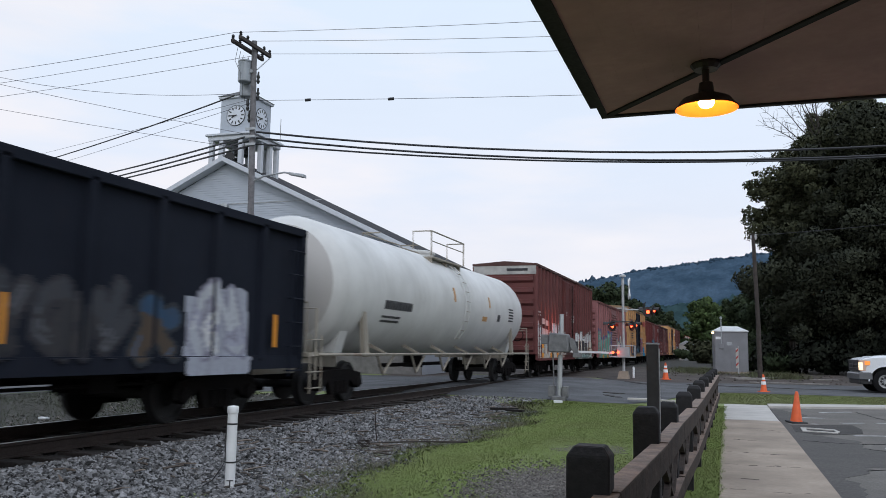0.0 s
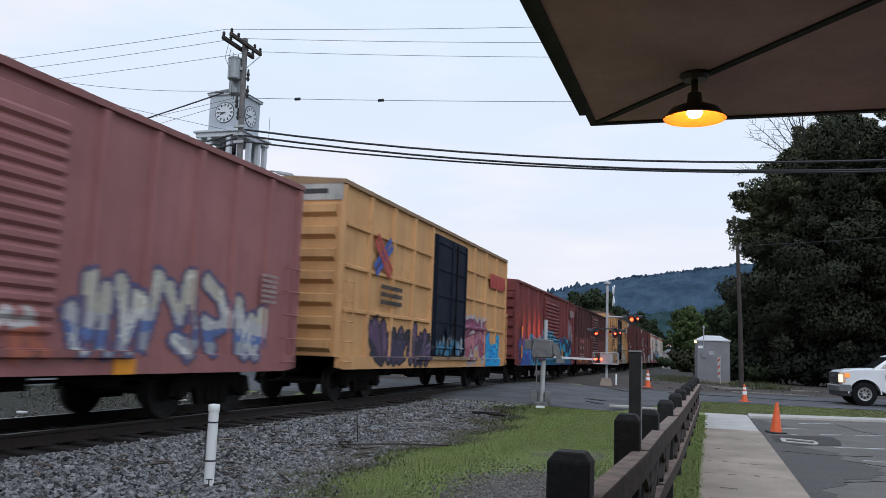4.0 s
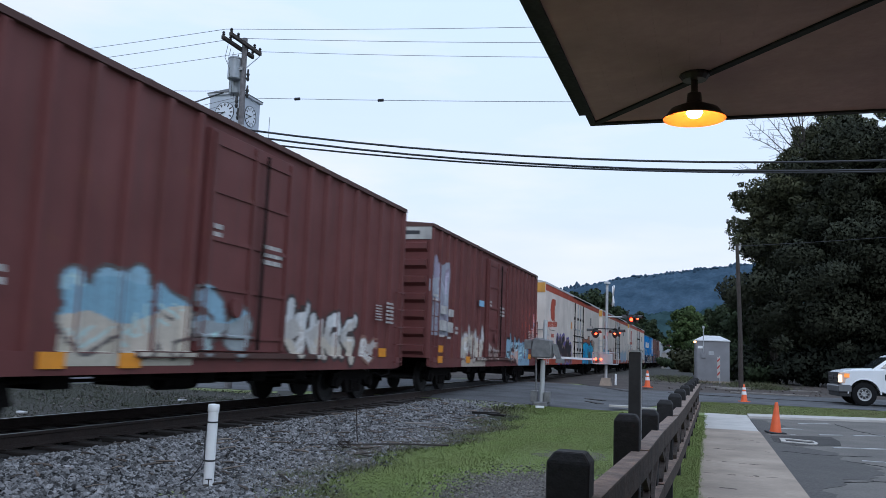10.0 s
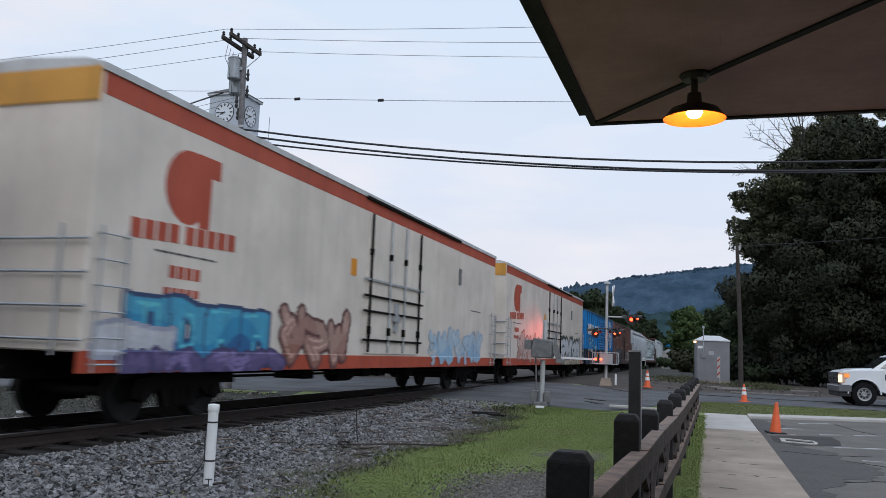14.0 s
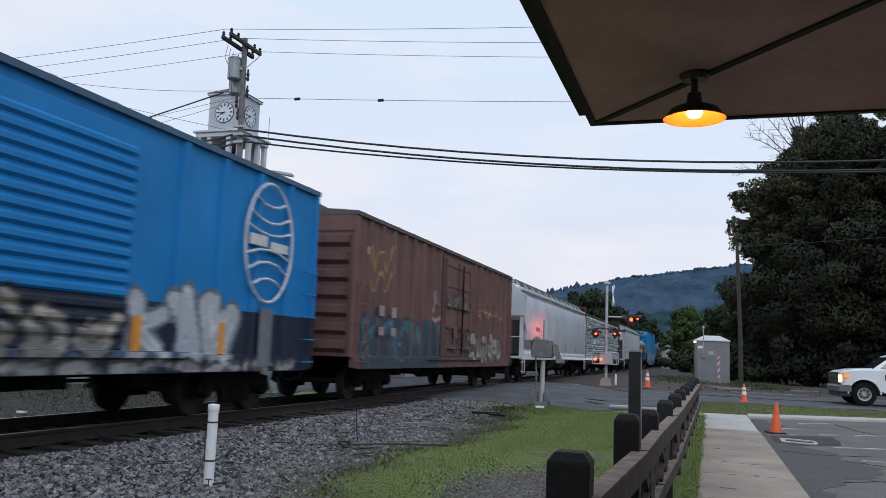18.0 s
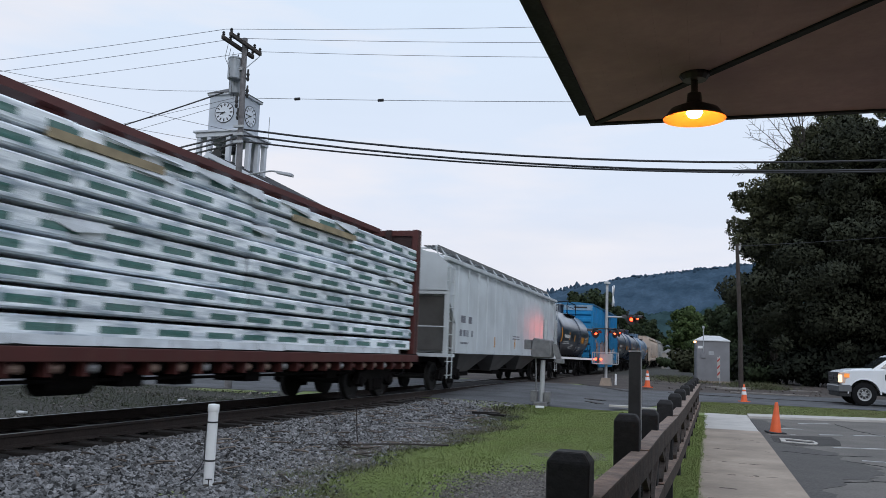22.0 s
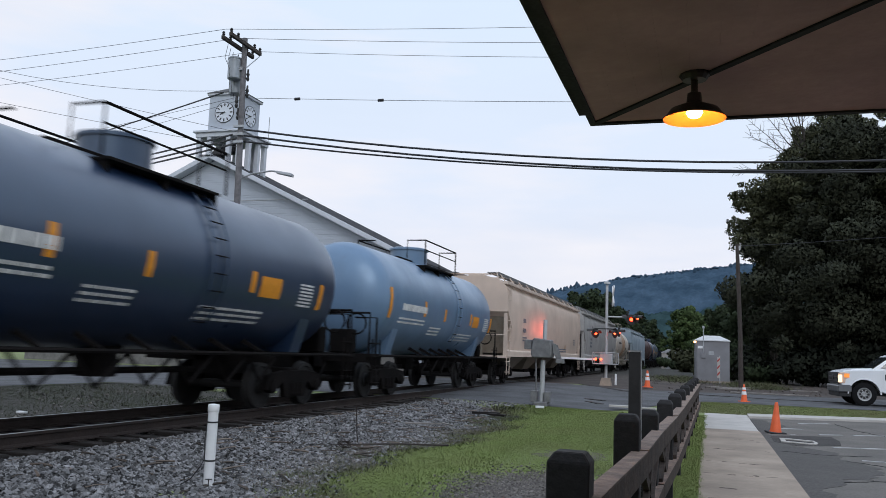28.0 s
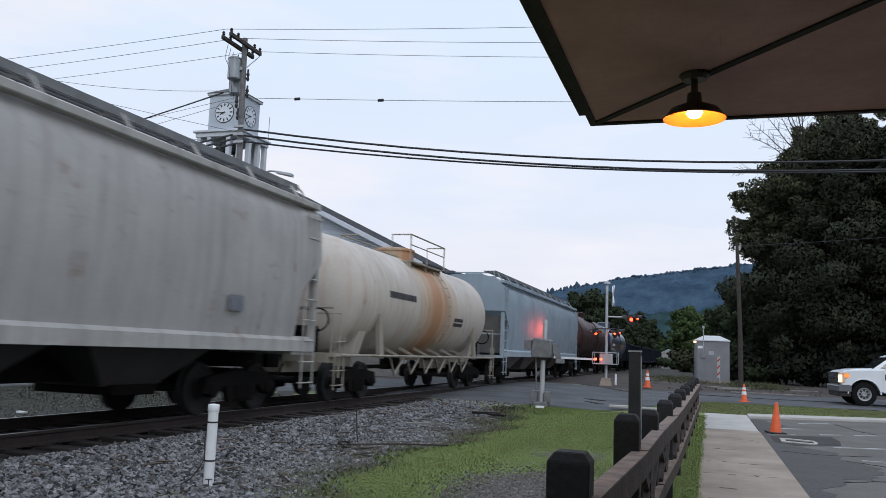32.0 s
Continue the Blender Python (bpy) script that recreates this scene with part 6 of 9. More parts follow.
def spray_train(cars):
    car = [c for _, c in cars]
    dark, white, cream = (0.015, 0.017, 0.022), (0.58, 0.59, 0.6), (0.52, 0.47, 0.40)
    pale, ice = (0.42, 0.45, 0.46), (0.36, 0.44, 0.5)
    # black open car
    graffiti(car[0], 9.2, 11.6, 0.95, 1.95, 3, [(0.026, 0.027, 0.032), (0.034, 0.038, 0.048)], (0.014, 0.016, 0.024), 2)
    graffiti(car[0], 11.7, 12.6, 0.9, 1.9, 1, [(0.07, 0.05, 0.035), (0.02, 0.06, 0.12)], (0.012, 0.02, 0.03), 3)
    graffiti(car[0], 12.9, 14.3, 0.85, 2.05, 2, [(0.40, 0.42, 0.47), (0.34, 0.35, 0.43), (0.44, 0.46, 0.5)], (0.22, 0.22, 0.28), 5, back=(0.34, 0.36, 0.42))
    # brown car, white work
    graffiti(car[2], 0.25, 6.1, 0.95, 2.0, 7, [cream, (0.40, 0.44, 0.43), white, (0.45, 0.5, 0.55)], (0.30, 0.28, 0.27), 11, foot=(0.42, cream), fat=0.3, spike=0.4)
    graffiti(car[2], 6.2, 7.7, 1.0, 1.8, 2, [white, (0.42, 0.44, 0.46)], (0.2, 0.12, 0.11), 12, wear=0.3)
    graffiti(car[2], 9.15, 14.9, 0.8, 1.95, 5, [(0.50, 0.46, 0.38), cream, white], (0.10, 0.09, 0.085), 13, back=(0.50, 0.47, 0.41), fat=0.33, spike=0.05)
    graffiti(car[2], 9.5, 13.9, 1.0, 1.55, 5, [(0.018, 0.02, 0.026), (0.03, 0.033, 0.04)], (0.02, 0.022, 0.03), 15, blocky=2, spike=0.2)
    graffiti(car[2], 13.6, 14.2, 1.12, 1.30, 1, [(0.50, 0.16, 0.03), (0.54, 0.18, 0.03)], (0.10, 0.05, 0.03), 16, blocky=1, spike=0)
    graffiti(car[2], 13.55, 14.2, 0.78, 0.96, 1, [(0.46, 0.13, 0.03), (0.50, 0.15, 0.03)], (0.10, 0.05, 0.03), 17, blocky=1, spike=0)
    graffiti(car[2], 9.3, 14.6, 0.78, 0.98, 9, [(0.24, 0.36, 0.34), (0.34, 0.42, 0.38)], (0.05, 0.06, 0.06), 14, fat=0.4)
    # faded pink-brown car, green work
    graffiti(car[3], 0.45, 6.2, 0.74, 2.2, 4, [(0.09, 0.30, 0.21), (0.12, 0.35, 0.28), (0.17, 0.42, 0.37)], (0.06, 0.18, 0.20), 21, back=(0.10, 0.32, 0.24), halo=(0.05, 0.09, 0.24), blocky=3, spike=0.22)
    graffiti(car[3], 2.6, 5.6, 0.95, 1.35, 4, [(0.02, 0.05, 0.30), (0.30, 0.06, 0.10), (0.36, 0.42, 0.5)], (0.08, 0.3, 0.24), 22, fat=0.16, wear=0.35)
    graffiti(car[3], 6.3, 9.0, 0.85, 1.5, 4, [(0.42, 0.13, 0.08), (0.45, 0.42, 0.42)], (0.3, 0.1, 0.09), 23, wear=0.45)
    graffiti(car[3], 9.3, 14.0, 0.85, 2.1, 5, [(0.30, 0.32, 0.36), (0.10, 0.16, 0.36), (0.42, 0.42, 0.44), (0.44, 0.42, 0.36)], (0.10, 0.09, 0.18), 24, fat=0.2)
    # yellow car with a black door
    graffiti(car[4], 1.7, 6.1, 0.82, 1.75, 5, [(0.05, 0.045, 0.09), (0.03, 0.03, 0.05), (0.10, 0.06, 0.12)], (0.02, 0.02, 0.03), 31, fat=0.26)
    graffiti(car[4], 6.4, 9.2, 1.0, 1.7, 3, [(0.04, 0.2, 0.34), (0.2, 0.24, 0.28)], dark, 32, wear=0.3)
    graffiti(car[4], 9.5, 12.2, 0.85, 2.1, 3, [(0.32, 0.08, 0.12), (0.44, 0.18, 0.22), (0.22, 0.06, 0.12)], (0.12, 0.03, 0.06), 33, halo=(0.42, 0.38, 0.4), fat=0.27)
    graffiti(car[4], 12.0, 14.2, 0.85, 1.75, 2, [(0.01, 0.30, 0.62), (0.02, 0.36, 0.68)], (0.02, 0.12, 0.36), 34, back=(0.012, 0.33, 0.66), fat=0.2)
    # red-brown car, dark blue work along the side
    navy, cyan_ = (0.012, 0.02, 0.05), (0.03, 0.30, 0.42)
    graffiti(car[5], 0.7, 4.2, 0.85, 1.9, 3, [(0.015, 0.07, 0.30), (0.02, 0.16, 0.34), (0.03, 0.09, 0.36)], (0.01, 0.04, 0.16), 41, back=(0.02, 0.10, 0.34), fat=0.2)
    graffiti(car[5], 3.0, 9.2, 0.85, 2.05, 5, [navy, (0.02, 0.03, 0.075), (0.02, 0.05, 0.12)], cyan_, 42, back=(0.02, 0.16, 0.30), halo=(0.03, 0.24, 0.40), fat=0.25)
    graffiti(car[5], 9.6, 14.1, 0.85, 2.0, 5, [navy, (0.03, 0.24, 0.36), (0.015, 0.03, 0.08)], cyan_, 43, back=(0.015, 0.06, 0.20), fat=0.22)
    graffiti(car[5], 13.3, 14.7, 2.0, 3.1, 2, [(0.26, 0.3, 0.36), (0.32, 0.30, 0.34)], (0.24, 0.16, 0.18), 44, wear=0.3, fat=0.16)
    # yellow car with white work
    graffiti(car[7], 2.0, 6.2, 0.85, 1.9, 4, [(0.46, 0.28, 0.13), (0.42, 0.30, 0.18), (0.26, 0.27, 0.22)], (0.05, 0.05, 0.045), 51, fat=0.2, wear=0.18)
    graffiti(car[7], 6.5, 9.1, 1.7, 3.1, 2, [(0.08, 0.12, 0.16), (0.2, 0.25, 0.29)], (0.012, 0.018, 0.03), 52, fat=0.12, wear=0.35)
    graffiti(car[7], 9.4, 13.2, 0.85, 2.2, 3, [(0.42, 0.42, 0.36), (0.48, 0.46, 0.40), (0.44, 0.46, 0.42)], (0.05, 0.055, 0.05), 53, fat=0.24, foot=(0.12, (0.36, 0.37, 0.32)))
    graffiti(car[7], 13.0, 14.4, 0.85, 1.5, 2, [(0.26, 0.34, 0.28), (0.4, 0.38, 0.42)], (0.14, 0.17, 0.14), 54, fat=0.25)
    # brown car, pale blue work
    graffiti(car[8], 3.6, 6.2, 0.95, 2.05, 3, [cream, (0.22, 0.40, 0.52), (0.28, 0.46, 0.58)], (0.10, 0.09, 0.09), 61, foot=(0.24, (0.45, 0.42, 0.35)), fat=0.3)
    graffiti(car[8], 6.3, 7.8, 1.0, 1.85, 2, [(0.3, 0.34, 0.36), (0.25, 0.42, 0.54)], (0.12, 0.1, 0.1), 62, fat=0.24)
    graffiti(car[8], 9.2, 12.4, 0.85, 1.9, 4, [cream, (0.46, 0.44, 0.42), white], (0.05, 0.04, 0.04), 63, fat=0.24)
    graffiti(car[8], 12.5, 13.4, 0.85, 1.35, 1, [(0.4, 0.3, 0.26), (0.44, 0.4, 0.38)], (0.2, 0.1, 0.08), 64, wear=0.3)
    # brown car, silver work
    graffiti(car[9], 0.15, 1.75, 1.75, 3.85, 2, [(0.30, 0.32, 0.38), (0.34, 0.36, 0.42), (0.30, 0.27, 0.36)], (0.24, 0.2, 0.26), 71, back=(0.29, 0.30, 0.36), fat=0.2)
    graffiti(car[9], 3.2, 6.1, 0.85, 1.95, 5, [(0.42, 0.40, 0.36), cream, (0.44, 0.42, 0.43)], (0.2, 0.15, 0.14), 72, fat=0.28, foot=(0.1, (0.42, 0.36, 0.30)))
    graffiti(car[9], 6.3, 7.9, 0.95, 1.5, 2, [(0.32, 0.24, 0.22), (0.4, 0.34, 0.32)], (0.14, 0.07, 0.06), 73, wear=0.4)
    graffiti(car[9], 9.2, 11.6, 0.85, 1.9, 3, [(0.44, 0.30, 0.26), (0.05, 0.06, 0.075), (0.22, 0.34, 0.44)], dark, 74, fat=0.27)
    graffiti(car[9], 11.4, 13.6, 0.85, 1.7, 2, [(0.2, 0.32, 0.42), (0.26, 0.4, 0.5)], (0.12, 0.2, 0.28), 75, back=(0.2, 0.33, 0.43), fat=0.2)
    graffiti(car[9], 14.2, 14.85, 0.9, 3.3, 1, [(0.2, 0.33, 0.44), (0.3, 0.34, 0.38), (0.10, 0.20, 0.42)], (0.14, 0.12, 0.16), 76, fat=0.3, wear=0.2)
    # insulated cars
    graffiti(car[10], 3.4, 8.0, 0.85, 2.05, 4, [(0.10, 0.02, 0.025), (0.04, 0.018, 0.025), (0.018, 0.016, 0.025)], (0.30, 0.22, 0.15), 81, halo=(0.10, 0.08, 0.30), fat=0.29, spike=0.25)
    graffiti(car[10], 12.75, 17.3, 1.7, 2.32, 6, [(0.27, 0.085, 0.04), (0.32, 0.10, 0.045)], (0.05, 0.045, 0.04), 82, blocky=1, spike=0.28)
    graffiti(car[10], 12.5, 15.3, 0.78, 2.0, 4, [(0.012, 0.28, 0.58), (0.012, 0.34, 0.66), (0.02, 0.38, 0.68)], (0.02, 0.07, 0.16), 83, blocky=2, spike=0.04)
    graffiti(car[10], 15.2, 16.7, 0.78, 1.98, 2, [(0.06, 0.065, 0.085), (0.09, 0.08, 0.095), (0.012, 0.30, 0.58)], (0.02, 0.025, 0.03), 84, blocky=2, spike=0.1)
    graffiti(car[10], 16.4, 17.4, 0.78, 1.9, 2, [(0.02, 0.34, 0.60), (0.012, 0.22, 0.42), (0.02, 0.36, 0.62)], (0.02, 0.03, 0.04), 85, blocky=1, spike=0.15)
    graffiti(car[10], 17.5, 18.1, 1.3, 2.1, 1, [(0.34, 0.16, 0.08), (0.42, 0.36, 0.30)], (0.16, 0.14, 0.12), 86, wear=0.3)
    graffiti(car[11], 0.8, 4.6, 0.85, 1.72, 4, [(0.02, 0.12, 0.30), (0.03, 0.25, 0.46), (0.06, 0.33, 0.52)], (0.03, 0.06, 0.15), 91, blocky=2, spike=0.05)
    graffiti(car[11], 0.3, 1.9, 0.95, 1.32, 1, [(0.50, 0.52, 0.58), (0.54, 0.55, 0.60)], (0.36, 0.38, 0.48), 95, blocky=1)
    graffiti(car[11], 0.7, 5.2, 0.76, 1.0, 7, [(0.10, 0.08, 0.20), (0.13, 0.10, 0.24)], (0.06, 0.05, 0.14), 92, fat=0.45)
    graffiti(car[11], 4.9, 8.0, 0.85, 1.8, 3, [(0.28, 0.13, 0.10), (0.34, 0.19, 0.16), (0.38, 0.24, 0.20)], (0.12, 0.05, 0.05), 93, fat=0.25)
    graffiti(car[11], 13.4, 19.0, 0.85, 1.75, 7, [(0.28, 0.45, 0.62), (0.40, 0.52, 0.62)], (0.34, 0.44, 0.56), 94, fat=0.2, wear=0.2)
    graffiti(car[12], 2.2, 7.4, 0.85, 1.95, 5, [(0.42, 0.26, 0.22), (0.46, 0.34, 0.30), (0.5, 0.42, 0.38)], (0.20, 0.05, 0.045), 101, fat=0.25)
    graffiti(car[12], 12.4, 19.4, 1.0, 2.05, 7, [(0.52, 0.54, 0.58), (0.58, 0.60, 0.64)], (0.02, 0.035, 0.035), 102, halo=(0.03, 0.055, 0.042), fat=0.26, spike=0.22)
    graffiti(car[12], 12.6, 19.6, 0.78, 1.05, 11, [(0.50, 0.44, 0.32), (0.46, 0.42, 0.34)], (0.06, 0.05, 0.04), 103, back=(0.48, 0.43, 0.34), fat=0.3)
    # blue car
    graffiti(car[13], 1.0, 4.4, 1.75, 2.45, 4, [(0.10, 0.26, 0.44), (0.2, 0.34, 0.46)], (0.02, 0.16, 0.38), 111, fat=0.12, wear=0.35)
    graffiti(car[13], 4.5, 6.3, 0.85, 1.95, 2, [(0.42, 0.42, 0.42), (0.48, 0.5, 0.52)], (0.05, 0.06, 0.08), 112, fat=0.28)
    graffiti(car[13], 6.6, 9.6, 0.85, 1.6, 4, [(0.20, 0.19, 0.18), (0.28, 0.25, 0.22)], (0.03, 0.035, 0.045), 113, wear=0.4)
    graffiti(car[13], 9.9, 12.5, 0.85, 1.85, 3, [(0.38, 0.39, 0.4), (0.36, 0.40, 0.46), (0.42, 0.44, 0.48)], (0.12, 0.15, 0.2), 114, fat=0.32)
    graffiti(car[13], 1.8, 14.6, 0.74, 0.86, 17, [(0.26, 0.27, 0.28), (0.2, 0.2, 0.2)], (0.08, 0.08, 0.09), 115, fat=0.5, wear=0.3)
    # weathered brown car
    graffiti(car[14], 0.7, 2.6, 2.5, 3.7, 1, [(0.16, 0.09, 0.06), (0.15, 0.08, 0.06)], (0.34, 0.22, 0.11), 121, fat=0.12, wear=0.15)
    graffiti(car[14], 0.5, 6.2, 0.78, 1.95, 6, [(0.035, 0.06, 0.085), (0.045, 0.065, 0.085), (0.05, 0.12, 0.16)], (0.04, 0.05, 0.06), 122, back=(0.045, 0.07, 0.095), fat=0.26, wear=0.15)
    graffiti(car[14], 9.4, 13.6, 0.85, 1.75, 5, [(0.24, 0.22, 0.20), (0.15, 0.17, 0.17), (0.3, 0.29, 0.26)], (0.08, 0.05, 0.045), 123, fat=0.22, wear=0.2)
    graffiti(car[14], 9.6, 14.0, 2.3, 2.75, 6, [(0.3, 0.2, 0.12), (0.34, 0.24, 0.14)], (0.14, 0.07, 0.06), 124, fat=0.1, wear=0.3)
    graffiti(car[14], 6.6, 9.1, 1.15, 1.9, 4, [(0.15, 0.12, 0.11), (0.11, 0.085, 0.08)], (0.045, 0.03, 0.03), 125, fat=0.14, wear=0.35)
    graffiti(car[14], 6.6, 9.1, 2.45, 2.9, 4, [(0.20, 0.17, 0.16), (0.15, 0.12, 0.115)], (0.07, 0.045, 0.04), 126, fat=0.12, wear=0.35)
    graffiti(car[14], 5.3, 6.1, 1.9, 2.9, 1, [(0.3, 0.27, 0.28), (0.24, 0.2, 0.2)], (0.15, 0.09, 0.085), 127, fat=0.2, wear=0.4)
    # teal-blue car
    graffiti(car[19], 2.1, 6.6, 0.85, 2.2, 3, [(0.30, 0.15, 0.10), (0.38, 0.24, 0.19), (0.30, 0.22, 0.20)], (0.06, 0.035, 0.03), 131, back=(0.30, 0.155, 0.105), fat=0.28, spike=0.08, foot=(0.15, (0.22, 0.09, 0.05)))
    graffiti(car[19], 6.5, 10.4, 0.85, 1.9, 4, [(0.26, 0.12, 0.07), (0.40, 0.30, 0.25), (0.34, 0.20, 0.15)], (0.10, 0.06, 0.055), 132, back=(0.20, 0.16, 0.15), fat=0.24, wear=0.2)
    graffiti(car[19], 10.4, 14.6, 0.8, 1.85, 5, [(0.10, 0.24, 0.36), (0.34, 0.38, 0.42), (0.40, 0.38, 0.37)], (0.04, 0.06, 0.09), 133, back=(0.16, 0.24, 0.32), fat=0.22, wear=0.15)


spray_train(TRAIN)


def travel(t):
    """How far the train has rolled past the camera by t seconds."""
    return 12.994 * t + 0.01515 * t * t


# ---- canopy overhead ----
SOFFIT = mat("brown_soffit_boards", (0.54, 0.315, 0.31), 0.75, var=0.15, scale=2.5, bump=0.3, fine=18)
FASCIA = mat("dark_fascia_paint", (0.02, 0.017, 0.018), 0.8, var=0.25, scale=3, bump=0.1)
SHINGLE = mat("grey_shingles", (0.10, 0.10, 0.105), 0.9, var=0.3, scale=3, bump=0.4)
X0, Y0, Z0, RISE = -0.637, 4.919, 2.868, 0.07


def soffit_board(g, a, b, c, d, lift=0.022):
    r0 = g.ring([a, b, c, d])
    r1 = g.ring([(p[0], p[1], p[2] + lift) for p in (a, b, c, d)])
    g.bridge(r0, r1)
    g.f += [tuple(reversed(r0)), tuple(r1)]


def make_canopy():
    g = Geo()
    n, step = 46, 0.14
    for i in range(n):
        # boards run along the eaves on each slope and meet at the hip
        a, b = i * step, i * step + step - 0.0006
        za, zb = Z0 + RISE * a, Z0 + RISE * b
        soffit_board(g, (X0 + a, -9, za), (X0 + b, -9, zb), (X0 + b, Y0 - b, zb), (X0 + a, Y0 - a, za))
        soffit_board(g, (X0 + a, Y0 - a, za), (X0 + b, Y0 - b, zb), (12, Y0 - b, zb), (12, Y0 - a, za))
    tagged(part("ceiling", g, SOFFIT), "brown board soffit of the canopy", "ceiling", kind="structure")
    roof = Geo()
    roof.loft([[(X0, Y0, Z0 + 0.19), (X0, -9, Z0 + 0.19), (12, -9, Z0 + 0.19), (12, Y0, Z0 + 0.19)], [(X0 - 0.1, Y0 + 0.1, Z0 + 0.2), (X0 - 0.1, -9, Z0 + 0.2), (12, -9, Z0 + 0.2), (12, Y0 + 0.1, Z0 + 0.2)], [(3.5, 0.8, 4.2), (3.5, -9, 4.2), (12, -9, 4.2), (12, 0.8, 4.2)]], False)
    roof.f.append(tuple(range(8, 12)))
    tagged(part("roof", roof, SHINGLE), "hipped shingle roof of the station canopy", "roof", kind="structure")
    hip = Geo()
    d = Vector((1, -1, RISE))
    p, q = Vector((X0, Y0, Z0)), Vector((X0, Y0, Z0)) + d * 6
    s = Vector((0.015, 0.015, 0))
    dz = Vector((0, 0, 0.012))
    hip.loft([[p - s - dz, p + s - dz, p + s, p - s], [q - s - dz, q + s - dz, q + s, q - s]])
    tagged(part("trim_hip", hip, FASCIA), "dark trim strip along the hip", "trim", kind="structure")
    f = Geo().box(X0 - 0.04, X0, -9, Y0 + 0.04, Z0 - 0.012, Z0 + 0.2)
    tagged(part("trim_fascia", f, FASCIA), "dark fascia board", "trim", kind="structure")
    f2 = Geo().box(X0, 12, Y0, Y0 + 0.04, Z0 - 0.012, Z0 + 0.2)
    tagged(part("trim_end_fascia", f2, FASCIA), "dark fascia board", "trim", kind="structure")
    gut = Geo().prism([(X0 - 0.045, Z0 + 0.17), (X0 - 0.06, Z0 + 0.075), (X0 - 0.12, Z0 + 0.075), (X0 - 0.155, Z0 + 0.15), (X0 - 0.155, Z0 + 0.18)], 1, -9, Y0 + 0.1)
    tagged(part("trim_gutter", gut, FASCIA), "dark metal gutter along the eave", "gutter", kind="structure")
    wall = Geo().box(3.2, 3.4, -9, 1.6, 0, 3.1).box(3.4, 12, 1.4, 1.6, 0, 3.1).box(3.2, 12, -9.2, -9, 0, 3.1)
    tagged(part("wall_station", wall, mat("station_siding", (0.25, 0.2, 0.16), 0.8)), "plain station wall under the canopy", "wall", kind="structure")


make_canopy()
ENAMEL_OUT = mat("dark_lamp_enamel", (0.05, 0.035, 0.03), 0.4, 0.2, var=0.1, bump=0)
# Pale inner enamel; the orange of the lamplight is put into its colour.
ENAMEL_IN = mat("lamplit_orange_enamel", (0.6, 0.17, 0.03), 0.35, var=0.05, bump=0)
BULB = glow("warm_bulb", (1.0, 0.62, 0.25), 25)


def canopy_lamp(x, y, z):
    lamp = thing("pendant_lamp", "lit barn-style lamp with a shallow shade hanging from the soffit", "lamp", at=(x, y, z))
    R = 0.154
    prof = [(R + 0.004, 0.0), (R - 0.01, 0.012), (0.12, 0.045), (0.075, 0.065), (0.04, 0.08), (0.034, 0.13), (0.02, 0.135)]
    part("shade", Geo().lathe(prof, (0, 0, 0), 2, 36, False), ENAMEL_OUT, lamp, "dark enamelled shade", smooth=50)
    inner = [(R, 0.0), (0.115, 0.04), (0.07, 0.058), (0.03, 0.07)]
    g = Geo()
    rs = [g.ring([(math.cos(2 * math.pi * j / 36) * r, math.sin(2 * math.pi * j / 36) * r, h - 0.004) for j in range(36)]) for r, h in inner]
    for a, b in zip(rs, rs[1:]):
        g.bridge(a, b)
    part("reflector", g, ENAMEL_IN, lamp, "inside of the shade with the lamp's orange in its colour", smooth=60)
    part("bulb", Geo().lathe([(0.005, 0.0), (0.03, 0.008), (0.042, 0.03), (0.032, 0.055), (0.014, 0.075)], (0, 0, 0), 2, 16), BULB, lamp, smooth=60)
    part("stem", Geo().tube([(0, 0, 0.13), (0, 0, 0.2)], 0.018, 10), ENAMEL_OUT, lamp)
    part("mounting_box", Geo().lathe([(0.06, 0.2), (0.075, 0.22), (0.075, 0.262), (0.02, 0.266)], (0, 0, 0), 2, 14), ENAMEL_OUT, lamp)
    light = new("lamp_light", bpy.data.lights.new("lamp_light", "POINT"))
    light.data.energy, light.data.color, light.data.shadow_soft_size = 5.0, (1.0, 0.5, 0.17), 0.03
    light.matrix_world = Matrix.Translation((x, y, z - 0.02))


canopy_lamp(-0.058, 4.265, 2.675)


# ---- fence ----
def post_mesh(h, w=0.1):
    g = Geo()
    c = 0.028
    g.loft([[(x * w, y * w, 0) for x, y in ((-1, -1), (1, -1), (1, 1), (-1, 1))], [(x * w, y * w, h - 0.04) for x, y in ((-1, -1), (1, -1), (1, 1), (-1, 1))], [(x * (w - c), y * (w - c), h) for x, y in ((-1, -1), (1, -1), (1, 1), (-1, 1))]])
    return g.mesh("post", bevel=0.006)


